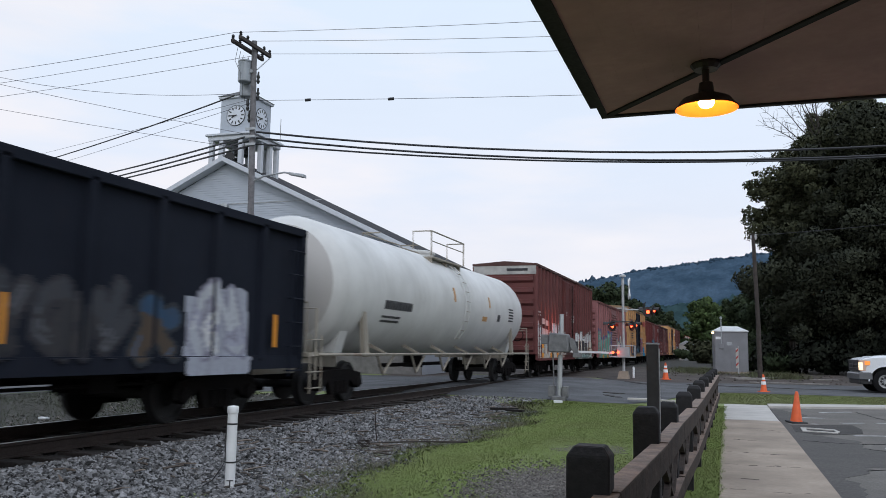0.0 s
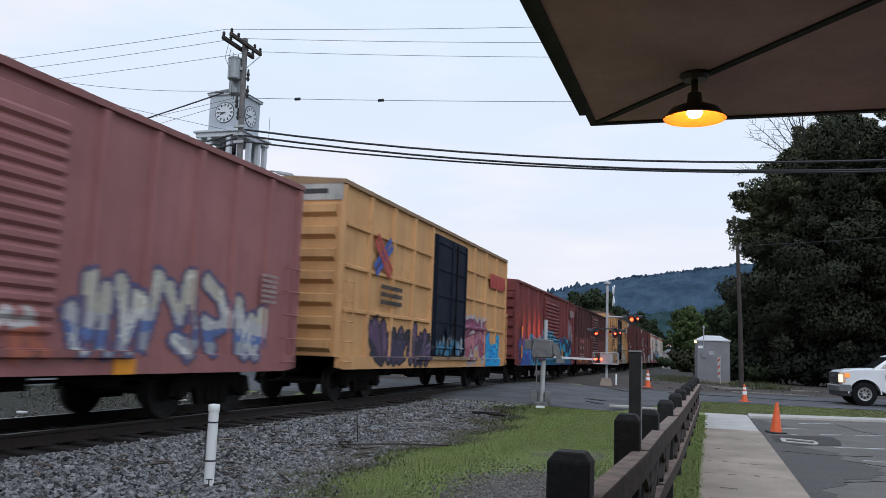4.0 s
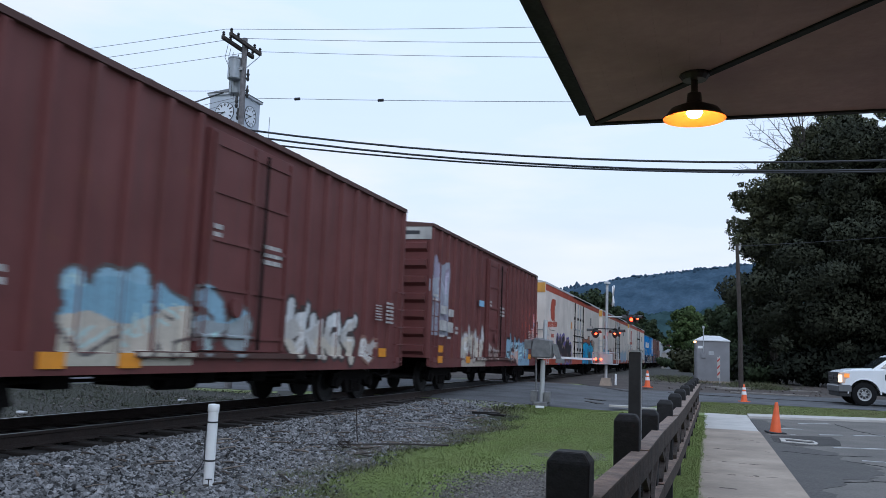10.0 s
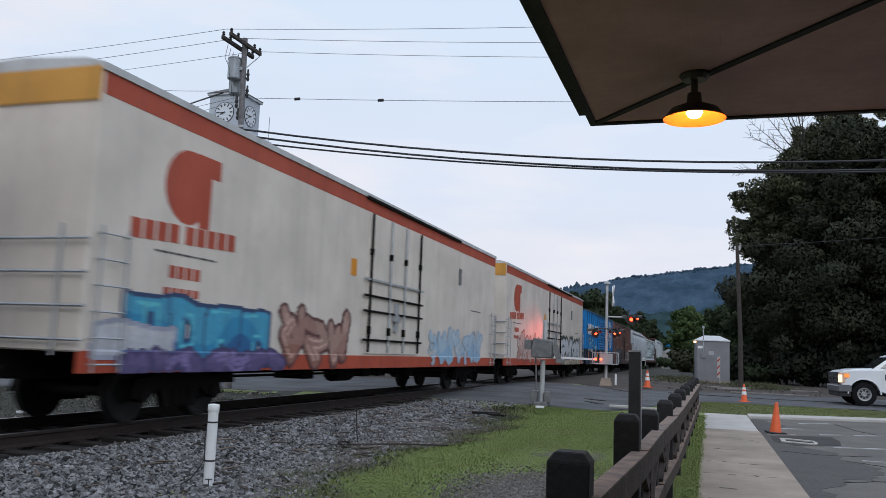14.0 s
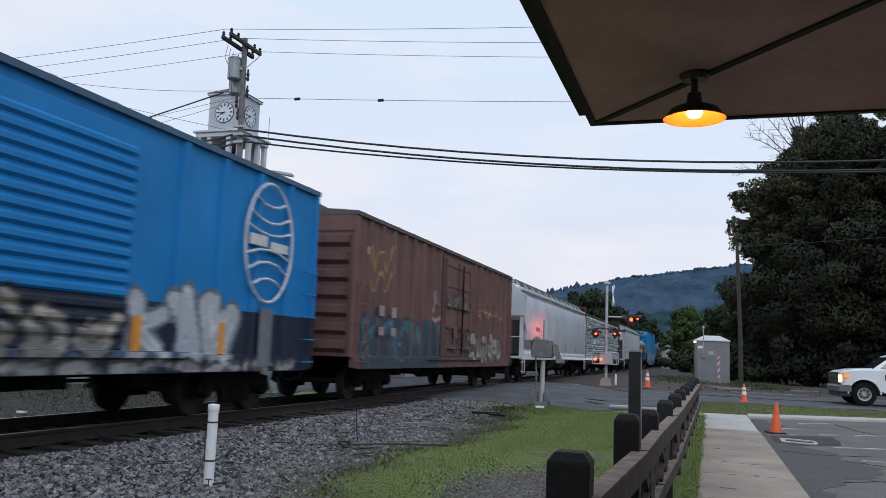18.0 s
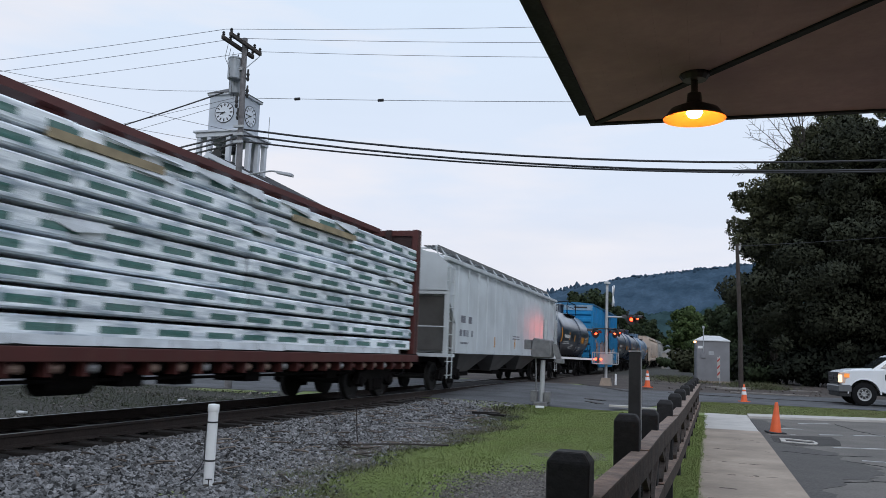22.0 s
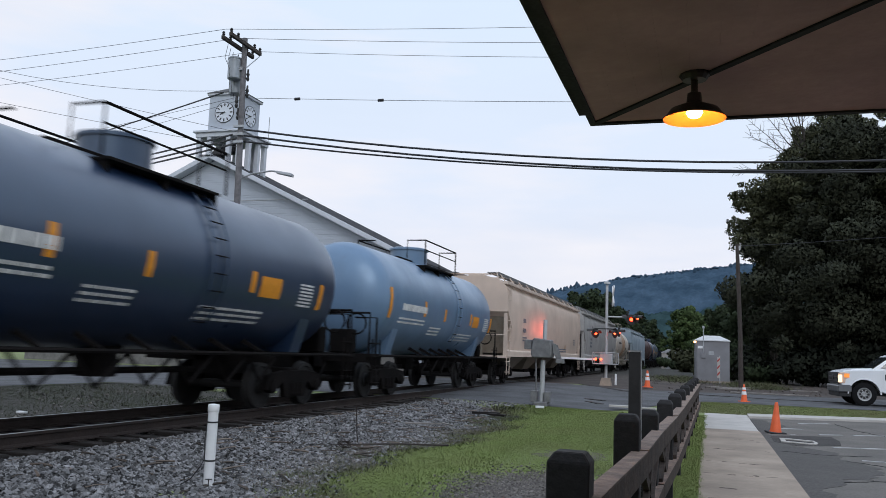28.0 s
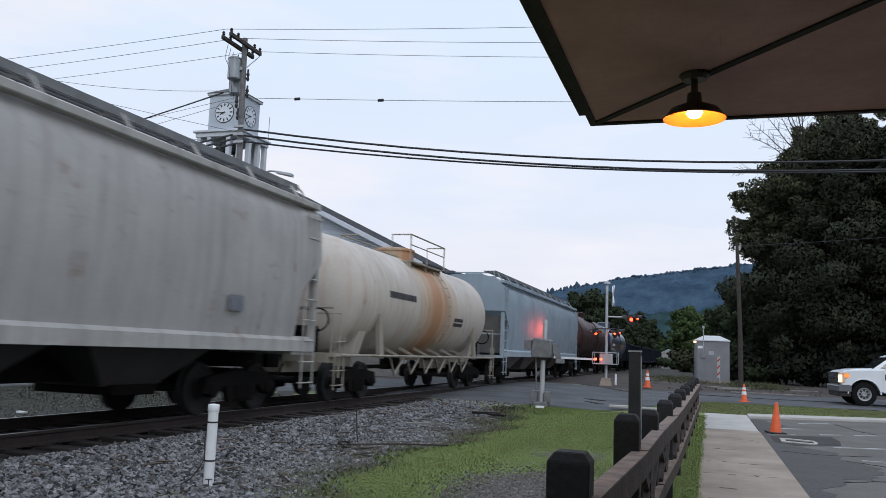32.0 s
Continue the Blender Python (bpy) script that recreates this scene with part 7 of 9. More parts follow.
def make_fence():
    fence = thing("fence", "dark-stained timber post and rail fence with cross braces", "fence", at=(0, 0, 0))
    spots = (1.45, 3.6, 5.65, 7.4, 9.35, 11.25, 13.2, 15.2, 17.15, 19.1, 21.05, 23.0)
    bends = ((1.45, -0.525), (3.6, -0.56), (5.65, -0.493), (7.4, -0.475), (9.35, -0.425), (11.25, -0.40), (15.2, -0.36), (24.0, -0.275))
    r = random.Random(2)

    def px(y):
        for (ya, xa), (yb, xb) in zip(bends, bends[1:]):
            if y <= yb:
                return xa + (xb - xa) * (y - ya) / (yb - ya)

    for y in spots:
        top = 1.12 if y == 5.65 else 1.08 if y < 4 else 1.055
        part("post", post_mesh(top, 0.09 if y < 5 else 0.082), WOOD_DARK, fence, at=pose(px(y), y, -0.03 + ground_z(px(y), y), r.uniform(-0.6, 0.6), r.uniform(-0.6, 0.6), r.uniform(-2, 2)))
    for ya, yb in zip(spots, spots[1:]):
        xa, xb = px(ya) + 0.03, px(yb) + 0.03
        for z0, z1, w, name in ((0.70, 0.855, 0.105, "top_rail"), (0.27, 0.40, 0.105, "lower_rail")):
            k = r.uniform(-0.008, 0.008)
            g = Geo().loft([[(xa, ya + 0.004, z0 + k), (xa + w, ya + 0.004, z0 + k), (xa + w, ya + 0.004, z1 + k), (xa, ya + 0.004, z1 + k)], [(xb, yb - 0.004, z0), (xb + w, yb - 0.004, z0), (xb + w, yb - 0.004, z1), (xb, yb - 0.004, z1)]])
            rail = part(name, g, WOOD_RAIL, fence, bevel=0.006)
            if w:
                t = Geo().loft([[(xa + 0.002, ya + 0.008, z1 + k), (xa + w - 0.003, ya + 0.008, z1 + k), (xa + w - 0.003, ya + 0.008, z1 + k + 0.004), (xa + 0.002, ya + 0.008, z1 + k + 0.004)], [(xb + 0.002, yb - 0.008, z1), (xb + w - 0.003, yb - 0.008, z1), (xb + w - 0.003, yb - 0.008, z1 + 0.004), (xb + 0.002, yb - 0.008, z1 + 0.004)]])
                part("worn_top", t, WOOD_WORN, rail, "paler worn upper face")
        for za, zb in ((0.40, 0.70), (0.70, 0.40)):
            m = (ya + yb) / 2
            for p, q in (((ya + 0.1, za), (m, zb)), ((m, zb), (yb - 0.1, za)))[:1 if za < zb else 2]:
                g = Geo().prism([(p[0], p[1] - 0.04), (q[0], q[1] - 0.04), (q[0], q[1] + 0.04), (p[0], p[1] + 0.04)], 0, xa + 0.045, xa + 0.085)
                part("brace", g, WOOD_RAIL, fence)
    return fence


make_fence()
sign_post = thing("steel_post", "dark square steel post behind the fence", "post", at=(-0.50, 6.25, 0))
part("tube", Geo().box(-0.042, 0.042, -0.042, 0.042, -0.05, 1.50), mat("dark_grey_steel", (0.06, 0.06, 0.065), 0.5, 0.5), sign_post, bevel=0.006)
part("cap", Geo().prism([(-0.046, -0.046), (0.046, -0.046), (0.046, 0.046), (-0.046, 0.046)], 2, 1.50, 1.512), GREY_METAL, sign_post)
part("slot_plate", Geo().box(0.042, 0.048, -0.028, 0.028, 0.2, 1.47), GREY_METAL, sign_post, "perforated grey strip")


# ---- track-side marker post ----
def marker_post():
    p = thing("marker_post", "white plastic marker post with two black bands in the ballast", "marker post", at=(-5.27, 8.2, -0.16))
    part("tube", Geo().lathe([(0.056, 0), (0.056, 0.86)], (0, 0, 0), 2, 20), WHITE_PAINT, p, smooth=40)
    part("cap", Geo().lathe([(0.061, 0.845), (0.064, 0.85), (0.064, 0.915), (0.058, 0.925), (0.01, 0.932)], (0, 0, 0), 2, 20), WHITE_PAINT, p, smooth=40)
    for z in (0.72, 0.30):
        part("black_band", Geo().lathe([(0.0572, z), (0.0588, z + 0.002), (0.0588, z + 0.016), (0.0572, z + 0.018)], (0, 0, 0), 2, 20), BLACK_RUBBER, p)
    part("wire", Geo().tube([(-0.056, -0.02, 0.72), (-0.065, -0.03, 0.55), (-0.06, -0.02, 0.32), (-0.1, -0.03, 0.24), (-0.2, -0.05, 0.1), (-0.32, -0.06, 0.03)], 0.006, 5), BLACK_RUBBER, p, "loose black wire")
    t = bpy.data.curves.new("letter", "FONT")
    t.body, t.size, t.extrude, t.align_x = "T", 0.13, 0.002, "CENTER"
    ob = new("letter", t)
    dg = bpy.context.evaluated_depsgraph_get()
    me = bpy.data.meshes.new_from_object(ob.evaluated_get(dg))
    bpy.data.objects.remove(ob)
    part("letter", me, BLACK_MARK, p, "black letter T", at=pose(0.031, -0.050, 0.03, 90, 0, 33))


marker_post()


# ---- cones ----
def cone(x, y, z, h, stripes, lean=0.0, label="orange traffic cone"):
    c = thing("traffic_cone", label, "traffic cone", "traffic cones", at=pose(x, y, z, lean, lean * 0.6, 20))
    w = 0.26 * h
    part("base", Geo().box(-w, w, -w, w, 0, 0.035), BLACK_RUBBER if not stripes else ORANGE, c, bevel=0.008)
    part("cone", Geo().lathe([(0.19 * h, 0.03), (0.175 * h, 0.06), (0.05 * h, 0.97 * h), (0.035 * h, h), (0.02 * h, h)], (0, 0, 0), 2, 20), ORANGE, c, smooth=50)
    if stripes:
        for a, b in ((0.42, 0.60), (0.70, 0.82)):
            ra, rb = (0.19 - 0.14 * a) * h + 0.006, (0.19 - 0.14 * b) * h + 0.006
            part("white_band", Geo().lathe([(ra, a * h), (rb, b * h)], (0, 0, 0), 2, 20), WHITE_PAINT, c, "white reflective band")


cone(1.40, 19.3, -0.01, 0.66, False, 2.5, "faded orange traffic cone on the parking lot")
cone(1.26, 31.4, 0.09, 0.62, True, 0, "orange and white traffic cone beside the road")
cone(-2.63, 40.0, 0.16, 0.78, True, 0, "orange and white traffic cone at the crossing")


# ---- lot details ----
LINE = mat("faded_line_paint", (0.42, 0.42, 0.42), 0.8, var=0.35, scale=3, bump=0.2, col2=(0.16, 0.16, 0.16))
PIT = mat("black_patch", (0.042, 0.038, 0.035), 0.9, var=0.3, scale=2, bump=0.5)


CRACK = mat("asphalt_crack", (0.018, 0.018, 0.02), 0.95, var=0.3, bump=0.3)


def crack(g, pts, w, z, r):
    """A wandering crack as a chain of thin sunken strips."""
    path = []
    for (xa, ya), (xb, yb) in zip(pts, pts[1:]):
        n = max(int(math.hypot(xb - xa, yb - ya) / 0.12), 2)
        path += [(xa + (xb - xa) * i / n + r.uniform(-0.03, 0.03), ya + (yb - ya) * i / n + r.uniform(-0.05, 0.05)) for i in range(n)]
    for (xa, ya), (xb, yb) in zip(path, path[1:]):
        d = Vector((yb - ya, xa - xb, 0)).normalized() * w * r.uniform(0.4, 1.3) / 2
        g.prism([(xa - d.x, ya - d.y), (xb - d.x, yb - d.y), (xb + d.x, yb + d.y), (xa + d.x, ya + d.y)], 2, z - 0.02, z)


def lot_lines():
    r = random.Random(8)
    rows = (((2.3, 19.63), (5.6, 21.4), 0.1), ((2.18, 16.76), (5.0, 17.8), 0.1), ((2.09, 14.75), (4.6, 14.66), 0.09), ((2.22, 22.85), (2.98, 23.52), 0.12), ((1.57, 20.86), (2.11, 20.93), 0.14), ((1.56, 19.04), (1.8, 19.14), 0.12))
    for (xa, ya), (xb, yb), w in rows:
        n = max(int(math.hypot(xb - xa, yb - ya) / 0.25), 2)
        g = Geo()
        for i in range(n):
            if r.random() < 0.12:
                continue
            p = (xa + (xb - xa) * i / n, ya + (yb - ya) * i / n)
            q = (xa + (xb - xa) * (i + 0.97) / n, ya + (yb - ya) * (i + 0.97) / n)
            d = Vector((q[1] - p[1], p[0] - q[0], 0)).normalized() * w * r.uniform(0.7, 1.1) / 2
            g.prism([(p[0] - d.x, p[1] - d.y), (q[0] - d.x, q[1] - d.y), (q[0] + d.x, q[1] + d.y), (p[0] + d.x, p[1] + d.y)], 2, -0.04, -0.003)
        tagged(part("parking_line", g, LINE), "faded broken white parking line", "line marking", kind="structure")
    pts = [(1.11, 23.6), (1.3, 23.3), (1.7, 23.4), (2.08, 23.4), (1.8, 21.6), (1.45, 20.2), (1.25, 19.2), (1.27, 17.0), (1.5, 16.5), (2.19, 16.88), (2.12, 15.6), (2.07, 14.53), (2.42, 13.77), (2.3, 12.9), (2.06, 12.17), (1.75, 12.0), (1.62, 11.4), (1.36, 10.85), (1.4, 9.5), (1.11, 8)]
    rim = sorted(pts, key=lambda p: p[1])
    g, y = Geo(), 8.0
    before = 1.2
    while y < 23.5:
        lo = max(p for p in rim if p[1] <= y + 1e-6) if y < 8.01 else [p for p in rim if p[1] <= y][-1]
        hi = [p for p in rim if p[1] > y][0]
        e = lo[0] + (hi[0] - lo[0]) * (y - lo[1]) / max(hi[1] - lo[1], 0.01) + r.uniform(-0.07, 0.07)
        g.prism([(1.095, y), (before, y), (e, y + 0.16), (1.095, y + 0.16)], 2, -0.04, -0.008)
        before, y = e, y + 0.16
    tagged(part("asphalt_edge", g, STAIN), "dark stained asphalt along the pavement", "patch", kind="structure")
    tagged(part("asphalt_patch", Geo().prism([(1.25, 18.56), (1.7, 18.9), (2.46, 19.2), (2.5, 18.2), (2.39, 17.27), (2.0, 16.9), (1.6, 16.61), (1.22, 17.14)], 2, -0.04, -0.0055), PIT), "black asphalt patch in the lot", "patch", kind="structure")
    outer = [(1.37, 17.92), (1.55, 17.92), (1.97, 17.72), (2.0, 17.27), (1.92, 17.0), (1.35, 17.17)]
    inner = [(1.45, 17.76), (1.57, 17.76), (1.93, 17.58), (1.945, 17.29), (1.89, 17.13), (1.44, 17.27)]
    g = Geo()
    for i in range(6):
        k = (i + 1) % 6
        g.prism([outer[i], outer[k], inner[k], inner[i]], 2, -0.04, 0.012)
    stop = thing("painted_plate", "pale metal outline plate lying on the black patch", "plate")
    part("rim", g, NEW_CONCRETE, stop)
    g = Geo()
    for pts in ([(1.65, 11.78), (2.06, 12.17), (2.6, 12.2), (3.4, 12.6)], [(2.07, 14.5), (3.0, 13.6), (3.9, 13.8)], [(3.1, 23.6), (3.3, 21.5), (3.9, 19.5), (3.8, 17.5)], [(1.2, 15.4), (1.9, 15.2), (2.7, 15.5)]):
        crack(g, pts, 0.009, -0.0035, r)
    tagged(part("asphalt_cracks", g, CRACK), "dark wandering cracks in the asphalt", "cracks", kind="stuff")
    g = Geo()
    for pts in ([(0.59, 13.06), (0.77, 13.06)], [(0.88, 16.79), (1.02, 16.9)], [(0.26, 11.68), (0.44, 11.7)], [(0.6, 11.73), (0.7, 11.72)], [(0.2, 13.1), (0.39, 13.09)], [(0.15, 10.4), (0.5, 10.42)], [(0.7, 9.2), (1.0, 9.25)], [(0.1, 15.0), (0.3, 15.05)], [(0.3, 8.2), (0.55, 8.22)]):
        crack(g, pts, 0.05, 0.0025, r)
    tagged(part("pavement_cracks", g, SPALL), "short dark spalls in the pavement", "cracks", kind="stuff")
    # strips and pieces on the road at the crossing
    g = Geo()
    for pts, w in (([(-3.62, 26.9), (-3.12, 26.18)], 0.22), ([(-5.49, 38.77), (-4.07, 36.85), (-3.05, 35.25)], 0.3), ([(-3.8, 27.98), (-3.2, 27.81)], 0.35), ([(-1.5, 36), (2.5, 34.6), (6, 34.9)], 0.2)):
        for (xa, ya), (xb, yb) in zip(pts, pts[1:]):
            d = Vector((yb - ya, xa - xb, 0)).normalized() * w / 2
            za = ground_z(xa, ya)
            zb = ground_z(xb, yb)
            ring = [(xa - d.x, ya - d.y, za), (xb - d.x, yb - d.y, zb), (xb + d.x, yb + d.y, zb), (xa + d.x, ya + d.y, za)]
            g.loft([ring, [(p[0], p[1], p[2] + 0.022) for p in ring]])
    tagged(part("road_patches", g, PIT), "dark repair strips on the road", "patch", kind="structure")


STAIN = mat("stained_asphalt", (0.058, 0.053, 0.050), 0.9, var=0.5, scale=1.6, bump=0.6, fine=25, world_space=True, col2=(0.088, 0.081, 0.074))
SPALL = mat("spalled_concrete", (0.13, 0.10, 0.085), 0.95, var=0.3, bump=0.3)
lot_lines()
jr = random.Random(12)
for y in (9.6, 11.7, 13.1, 15.0, 17.0):
    j = Geo()
    for k in range(3):
        xa = -0.05 + 0.38 * k + jr.uniform(0, 0.2)
        crack(j, [(xa, y + jr.uniform(-0.03, 0.03)), (min(xa + jr.uniform(0.15, 0.36), 1.06), y + jr.uniform(-0.03, 0.03))], 0.012, 0.0015, jr)
    tagged(part("pavement_joint", j, SPALL), "broken dark joint across the pavement", "joint", kind="structure")


# ---- pickup on the road ----
TRUCK_WHITE = mat("white_car_paint", (0.72, 0.74, 0.77), 0.25, var=0.03, scale=1, bump=0.0, spec=0.6)
GLASS = mat("dark_window_glass", (0.015, 0.018, 0.022), 0.06, var=0.1, bump=0, spec=0.8)
CHROME = mat("chrome", (0.6, 0.61, 0.63), 0.2, 0.9, var=0.1, bump=0)
HEADLIGHT = glow("lit_headlight", (0.62, 0.42, 0.32), 0.03)


def pickup(at):
    """Its space: x runs back from the front bumper, y = 0 is the near side, z = 0 the road."""
    t = thing("pickup_truck", "white heavy-duty pickup waiting on the road with lit headlight", "pickup truck", at=at)
    Wd = 2.03

    def arch(cx):
        return [(cx + 0.58 * math.cos(a), 0.46 + 0.58 * math.sin(a)) for a in (math.pi * k / 12 for k in range(13))]
    lower = [(0.14, 0.66), (0.10, 1.05), (0.12, 1.28), (0.22, 1.36), (0.6, 1.42), (1.75, 1.47), (1.9, 1.50), (5.95, 1.50), (6.0, 0.62)]
    pts = lower + [p for p in arch(4.85) if p[1] > 0.6] + [(4.2, 0.52), (1.72, 0.52)] + [p for p in arch(0.98) if p[1] > 0.6]
    part("body", Geo().prism(pts, 1, 0.0, Wd), TRUCK_WHITE, t, bevel=0.035)
    part("hood", Geo().prism([(0.24, 1.31), (0.6, 1.44), (1.36, 1.50), (1.4, 1.38), (0.24, 1.26)], 1, 0.2, Wd - 0.2), TRUCK_WHITE, t, bevel=0.04)
    for cx in (0.98, 4.85):
        lip = [(x, z) for x, z in arch(cx)]
        outer = [(cx + (x - cx) * 1.09, 0.46 + (z - 0.46) * 1.09) for x, z in reversed(lip)]
        part("wheel_arch_lip", Geo().prism(lip + outer, 1, -0.018, 0.05), TRUCK_WHITE, t, bevel=0.006)
    part("cab", Geo().loft([[(1.3, 0.05, 1.44), (1.3, Wd - 0.05, 1.44), (4.15, Wd - 0.05, 1.47), (4.15, 0.05, 1.47)], [(2.05, 0.2, 2.0), (2.05, Wd - 0.2, 2.0), (3.95, Wd - 0.2, 2.0), (3.95, 0.2, 2.0)], [(2.2, 0.3, 2.06), (2.2, Wd - 0.3, 2.06), (3.85, Wd - 0.3, 2.06), (3.85, 0.3, 2.06)]]), TRUCK_WHITE, t, bevel=0.02)
    part("windshield", Geo().loft([[(1.33, 0.12, 1.49), (1.33, Wd - 0.12, 1.49), (1.39, Wd - 0.12, 1.49), (1.39, 0.12, 1.49)], [(2.0, 0.24, 1.97), (2.0, Wd - 0.24, 1.97), (2.1, Wd - 0.24, 1.97), (2.1, 0.24, 1.97)]]), GLASS, t)
    for a, b in ((1.6, 2.95), (3.05, 3.95)):
        ta = a + 0.5 if a < 2.5 else a
        part("side_window", Geo().loft([[(a, 0.035, 1.52), (b, 0.035, 1.52), (b, 0.06, 1.52), (a, 0.06, 1.52)], [(ta, 0.175, 1.95), (b, 0.175, 1.95), (b, 0.2, 1.95), (ta, 0.2, 1.95)]]), GLASS, t)
        part("door_handle", Geo().box(b - 0.3, b - 0.1, -0.03, 0.0, 1.28, 1.33), CHROME, t, bevel=0.01)
    part("mirror", Geo().box(1.98, 2.12, -0.28, -0.05, 1.48, 1.78), BLACK_RUBBER, t, bevel=0.03)
    part("grille", Geo().box(0.05, 0.14, 0.24, Wd - 0.1, 0.84, 1.30), BLACK_RUBBER, t, bevel=0.02)
    for z in (0.95, 1.10):
        part("grille_bar", Geo().box(0.03, 0.07, 0.24, Wd - 0.3, z, z + 0.04), GRILLE_GREY, t)
    part("badge", Geo().lathe([(0.02, 0.0), (0.1, 0.005), (0.1, 0.03)], (0.02, Wd / 2, 1.09), 0, 16), GRILLE_GREY, t)
    part("bumper", Geo().prism([(0.0, 0.52), (0.0, 0.78), (0.1, 0.82), (0.5, 0.82), (0.52, 0.52)], 1, -0.02, Wd + 0.02), BUMPER, t, "grey chrome bumper", bevel=0.03)
    part("valance", Geo().box(0.06, 0.5, 0.05, Wd - 0.05, 0.34, 0.53), BLACK_RUBBER, t, bevel=0.02)
    for y in (-0.012, Wd - 0.31):
        h = part("headlight", Geo().prism([(0.06, 0.86), (0.06, 1.27), (0.2, 1.30), (0.46, 1.27), (0.42, 1.1), (0.3, 1.04), (0.27, 0.86)], 1, y, y + 0.24), HEADLIGHT if y < 1 else GLASS, t, "lit amber headlight" if y < 1 else "dark unlit headlight", bevel=0.015)
        if y > 1:
            continue
        part("lamp_lens", Geo().box(0.05, 0.16, y - 0.01, y + 0.2, 0.91, 1.20), LENS, h, "bright lamp lens")
        part("side_marker", Geo().box(0.24, 0.43, y - 0.008, y + 0.1, 1.10, 1.25), MARKER, h, "amber side marker")
    part("fender_vent", Geo().box(1.74, 1.84, -0.014, 0.0, 1.04, 1.27), BLACK_RUBBER, t, "black fender vent", bevel=0.01)
    part("door_seam", Geo().box(1.93, 1.95, -0.004, 0.01, 0.6, 1.5).box(3.0, 3.02, -0.004, 0.01, 0.6, 1.5), BLACK_RUBBER, t)
    part("running_board", Geo().box(1.8, 4.2, -0.08, 0.2, 0.42, 0.5), BLACK_RUBBER, t, bevel=0.01)
    part("chassis", Geo().box(0.4, 5.9, 0.4, Wd - 0.4, 0.4, 0.65), BLACK_RUBBER, t)
    for a in (0.5, 4.27):
        part("wheel_well", Geo().box(a, a + 1.16, 0.34, Wd - 0.34, 0.45, 1.0), BLACK_RUBBER, t)
    for x in (0.98, 4.85):
        for y, s in ((0.16, -1), (Wd - 0.16, 1)):
            w = part("wheel", Geo().lathe([(0.26, -0.13), (0.41, -0.14), (0.46, -0.11), (0.46, 0.11), (0.41, 0.14), (0.26, 0.13)], (x, y, 0.46), 1, 28, False), TYRE, t, "black all-terrain tyre", smooth=40)
            part("rim", Geo().lathe([(0.002, s * 0.125), (0.05, s * 0.125), (0.08, s * 0.14), (0.1, s * 0.09), (0.19, s * 0.08), (0.23, s * 0.13), (0.265, s * 0.138)], (x, y, 0.46), 1, 24, False), RIM, w)
            for k in range(8):
                a = 2 * math.pi * k / 8
                part("rim_hole", Geo().lathe([(0.046, s * 0.08), (0.046, s * 0.1)], (x + 0.15 * math.cos(a), y, 0.46 + 0.15 * math.sin(a)), 1, 8), BLACK_RUBBER, w)


RIM = mat("grey_alloy", (0.38, 0.385, 0.39), 0.4, 0.4, var=0.15, bump=0)
TYRE = mat("tyre_rubber", (0.012, 0.012, 0.013), 0.9, var=0.2, scale=8, bump=0.1, spec=0.15)
BUMPER = mat("dull_chrome_bumper", (0.16, 0.165, 0.175), 0.35, 0.5, var=0.15, bump=0)
MARKER = glow("amber_marker", (1.0, 0.3, 0.05), 0.55)
GRILLE_GREY = mat("grey_black_grille", (0.035, 0.035, 0.038), 0.4, 0.2, var=0.1, bump=0)
LENS = glow("lamp_lens", (1.0, 0.72, 0.45), 1.3)
pickup(pose(4.47, 32.75, 0.105, 0, 0, 4.5) @ Matrix.Scale(0.89, 4))

# ---- crossing signals ----
RED_LENS = glow("lit_red_lens", (1.0, 0.055, 0.018), 9)
STAND_GREY = mat("dirty_grey_casting", (0.2, 0.2, 0.205), 0.6, 0.2, var=0.3, scale=5, bump=0.15)
SIGNAL_BLACK = mat("black_signal_paint", (0.02, 0.02, 0.022), 0.5, var=0.2, bump=0)
SIGNAL_SILVER = mat("silver_signal_paint", (0.45, 0.46, 0.47), 0.5, 0.3, var=0.15, bump=0.05)


def flasher(parent, x, y, z, turn, name="signal_light", lens=None):
    """A round lamp with hood and backing disc that faces -y before its turn."""
    m = pose(x, y, z, 0, 0, turn)
    disc = part(name, Geo().lathe([(0.02, 0.02), (0.25, 0.02), (0.25, 0.035), (0.14, 0.06), (0.13, 0.2), (0.03, 0.22)], (0, 0, 0), 1, 20), SIGNAL_BLACK, parent, at=m)
    part("lens", Geo().lathe([(0.01, -0.03), (0.065, -0.022), (0.085, 0.0), (0.085, 0.021)], (0, 0, 0), 1, 18), lens or RED_LENS, disc, "lit red lens")
    hood = Geo()
    n = 9
    outer = [(0.135 * math.cos(math.pi * i / (n - 1)), 0.135 * math.sin(math.pi * i / (n - 1))) for i in range(n)]
    innr = [(x_ * 0.95, z_ * 0.95) for x_, z_ in reversed(outer)]
    hood.prism(outer + innr, 1, -0.26, 0.03)
    part("hood", hood, SIGNAL_BLACK, disc)


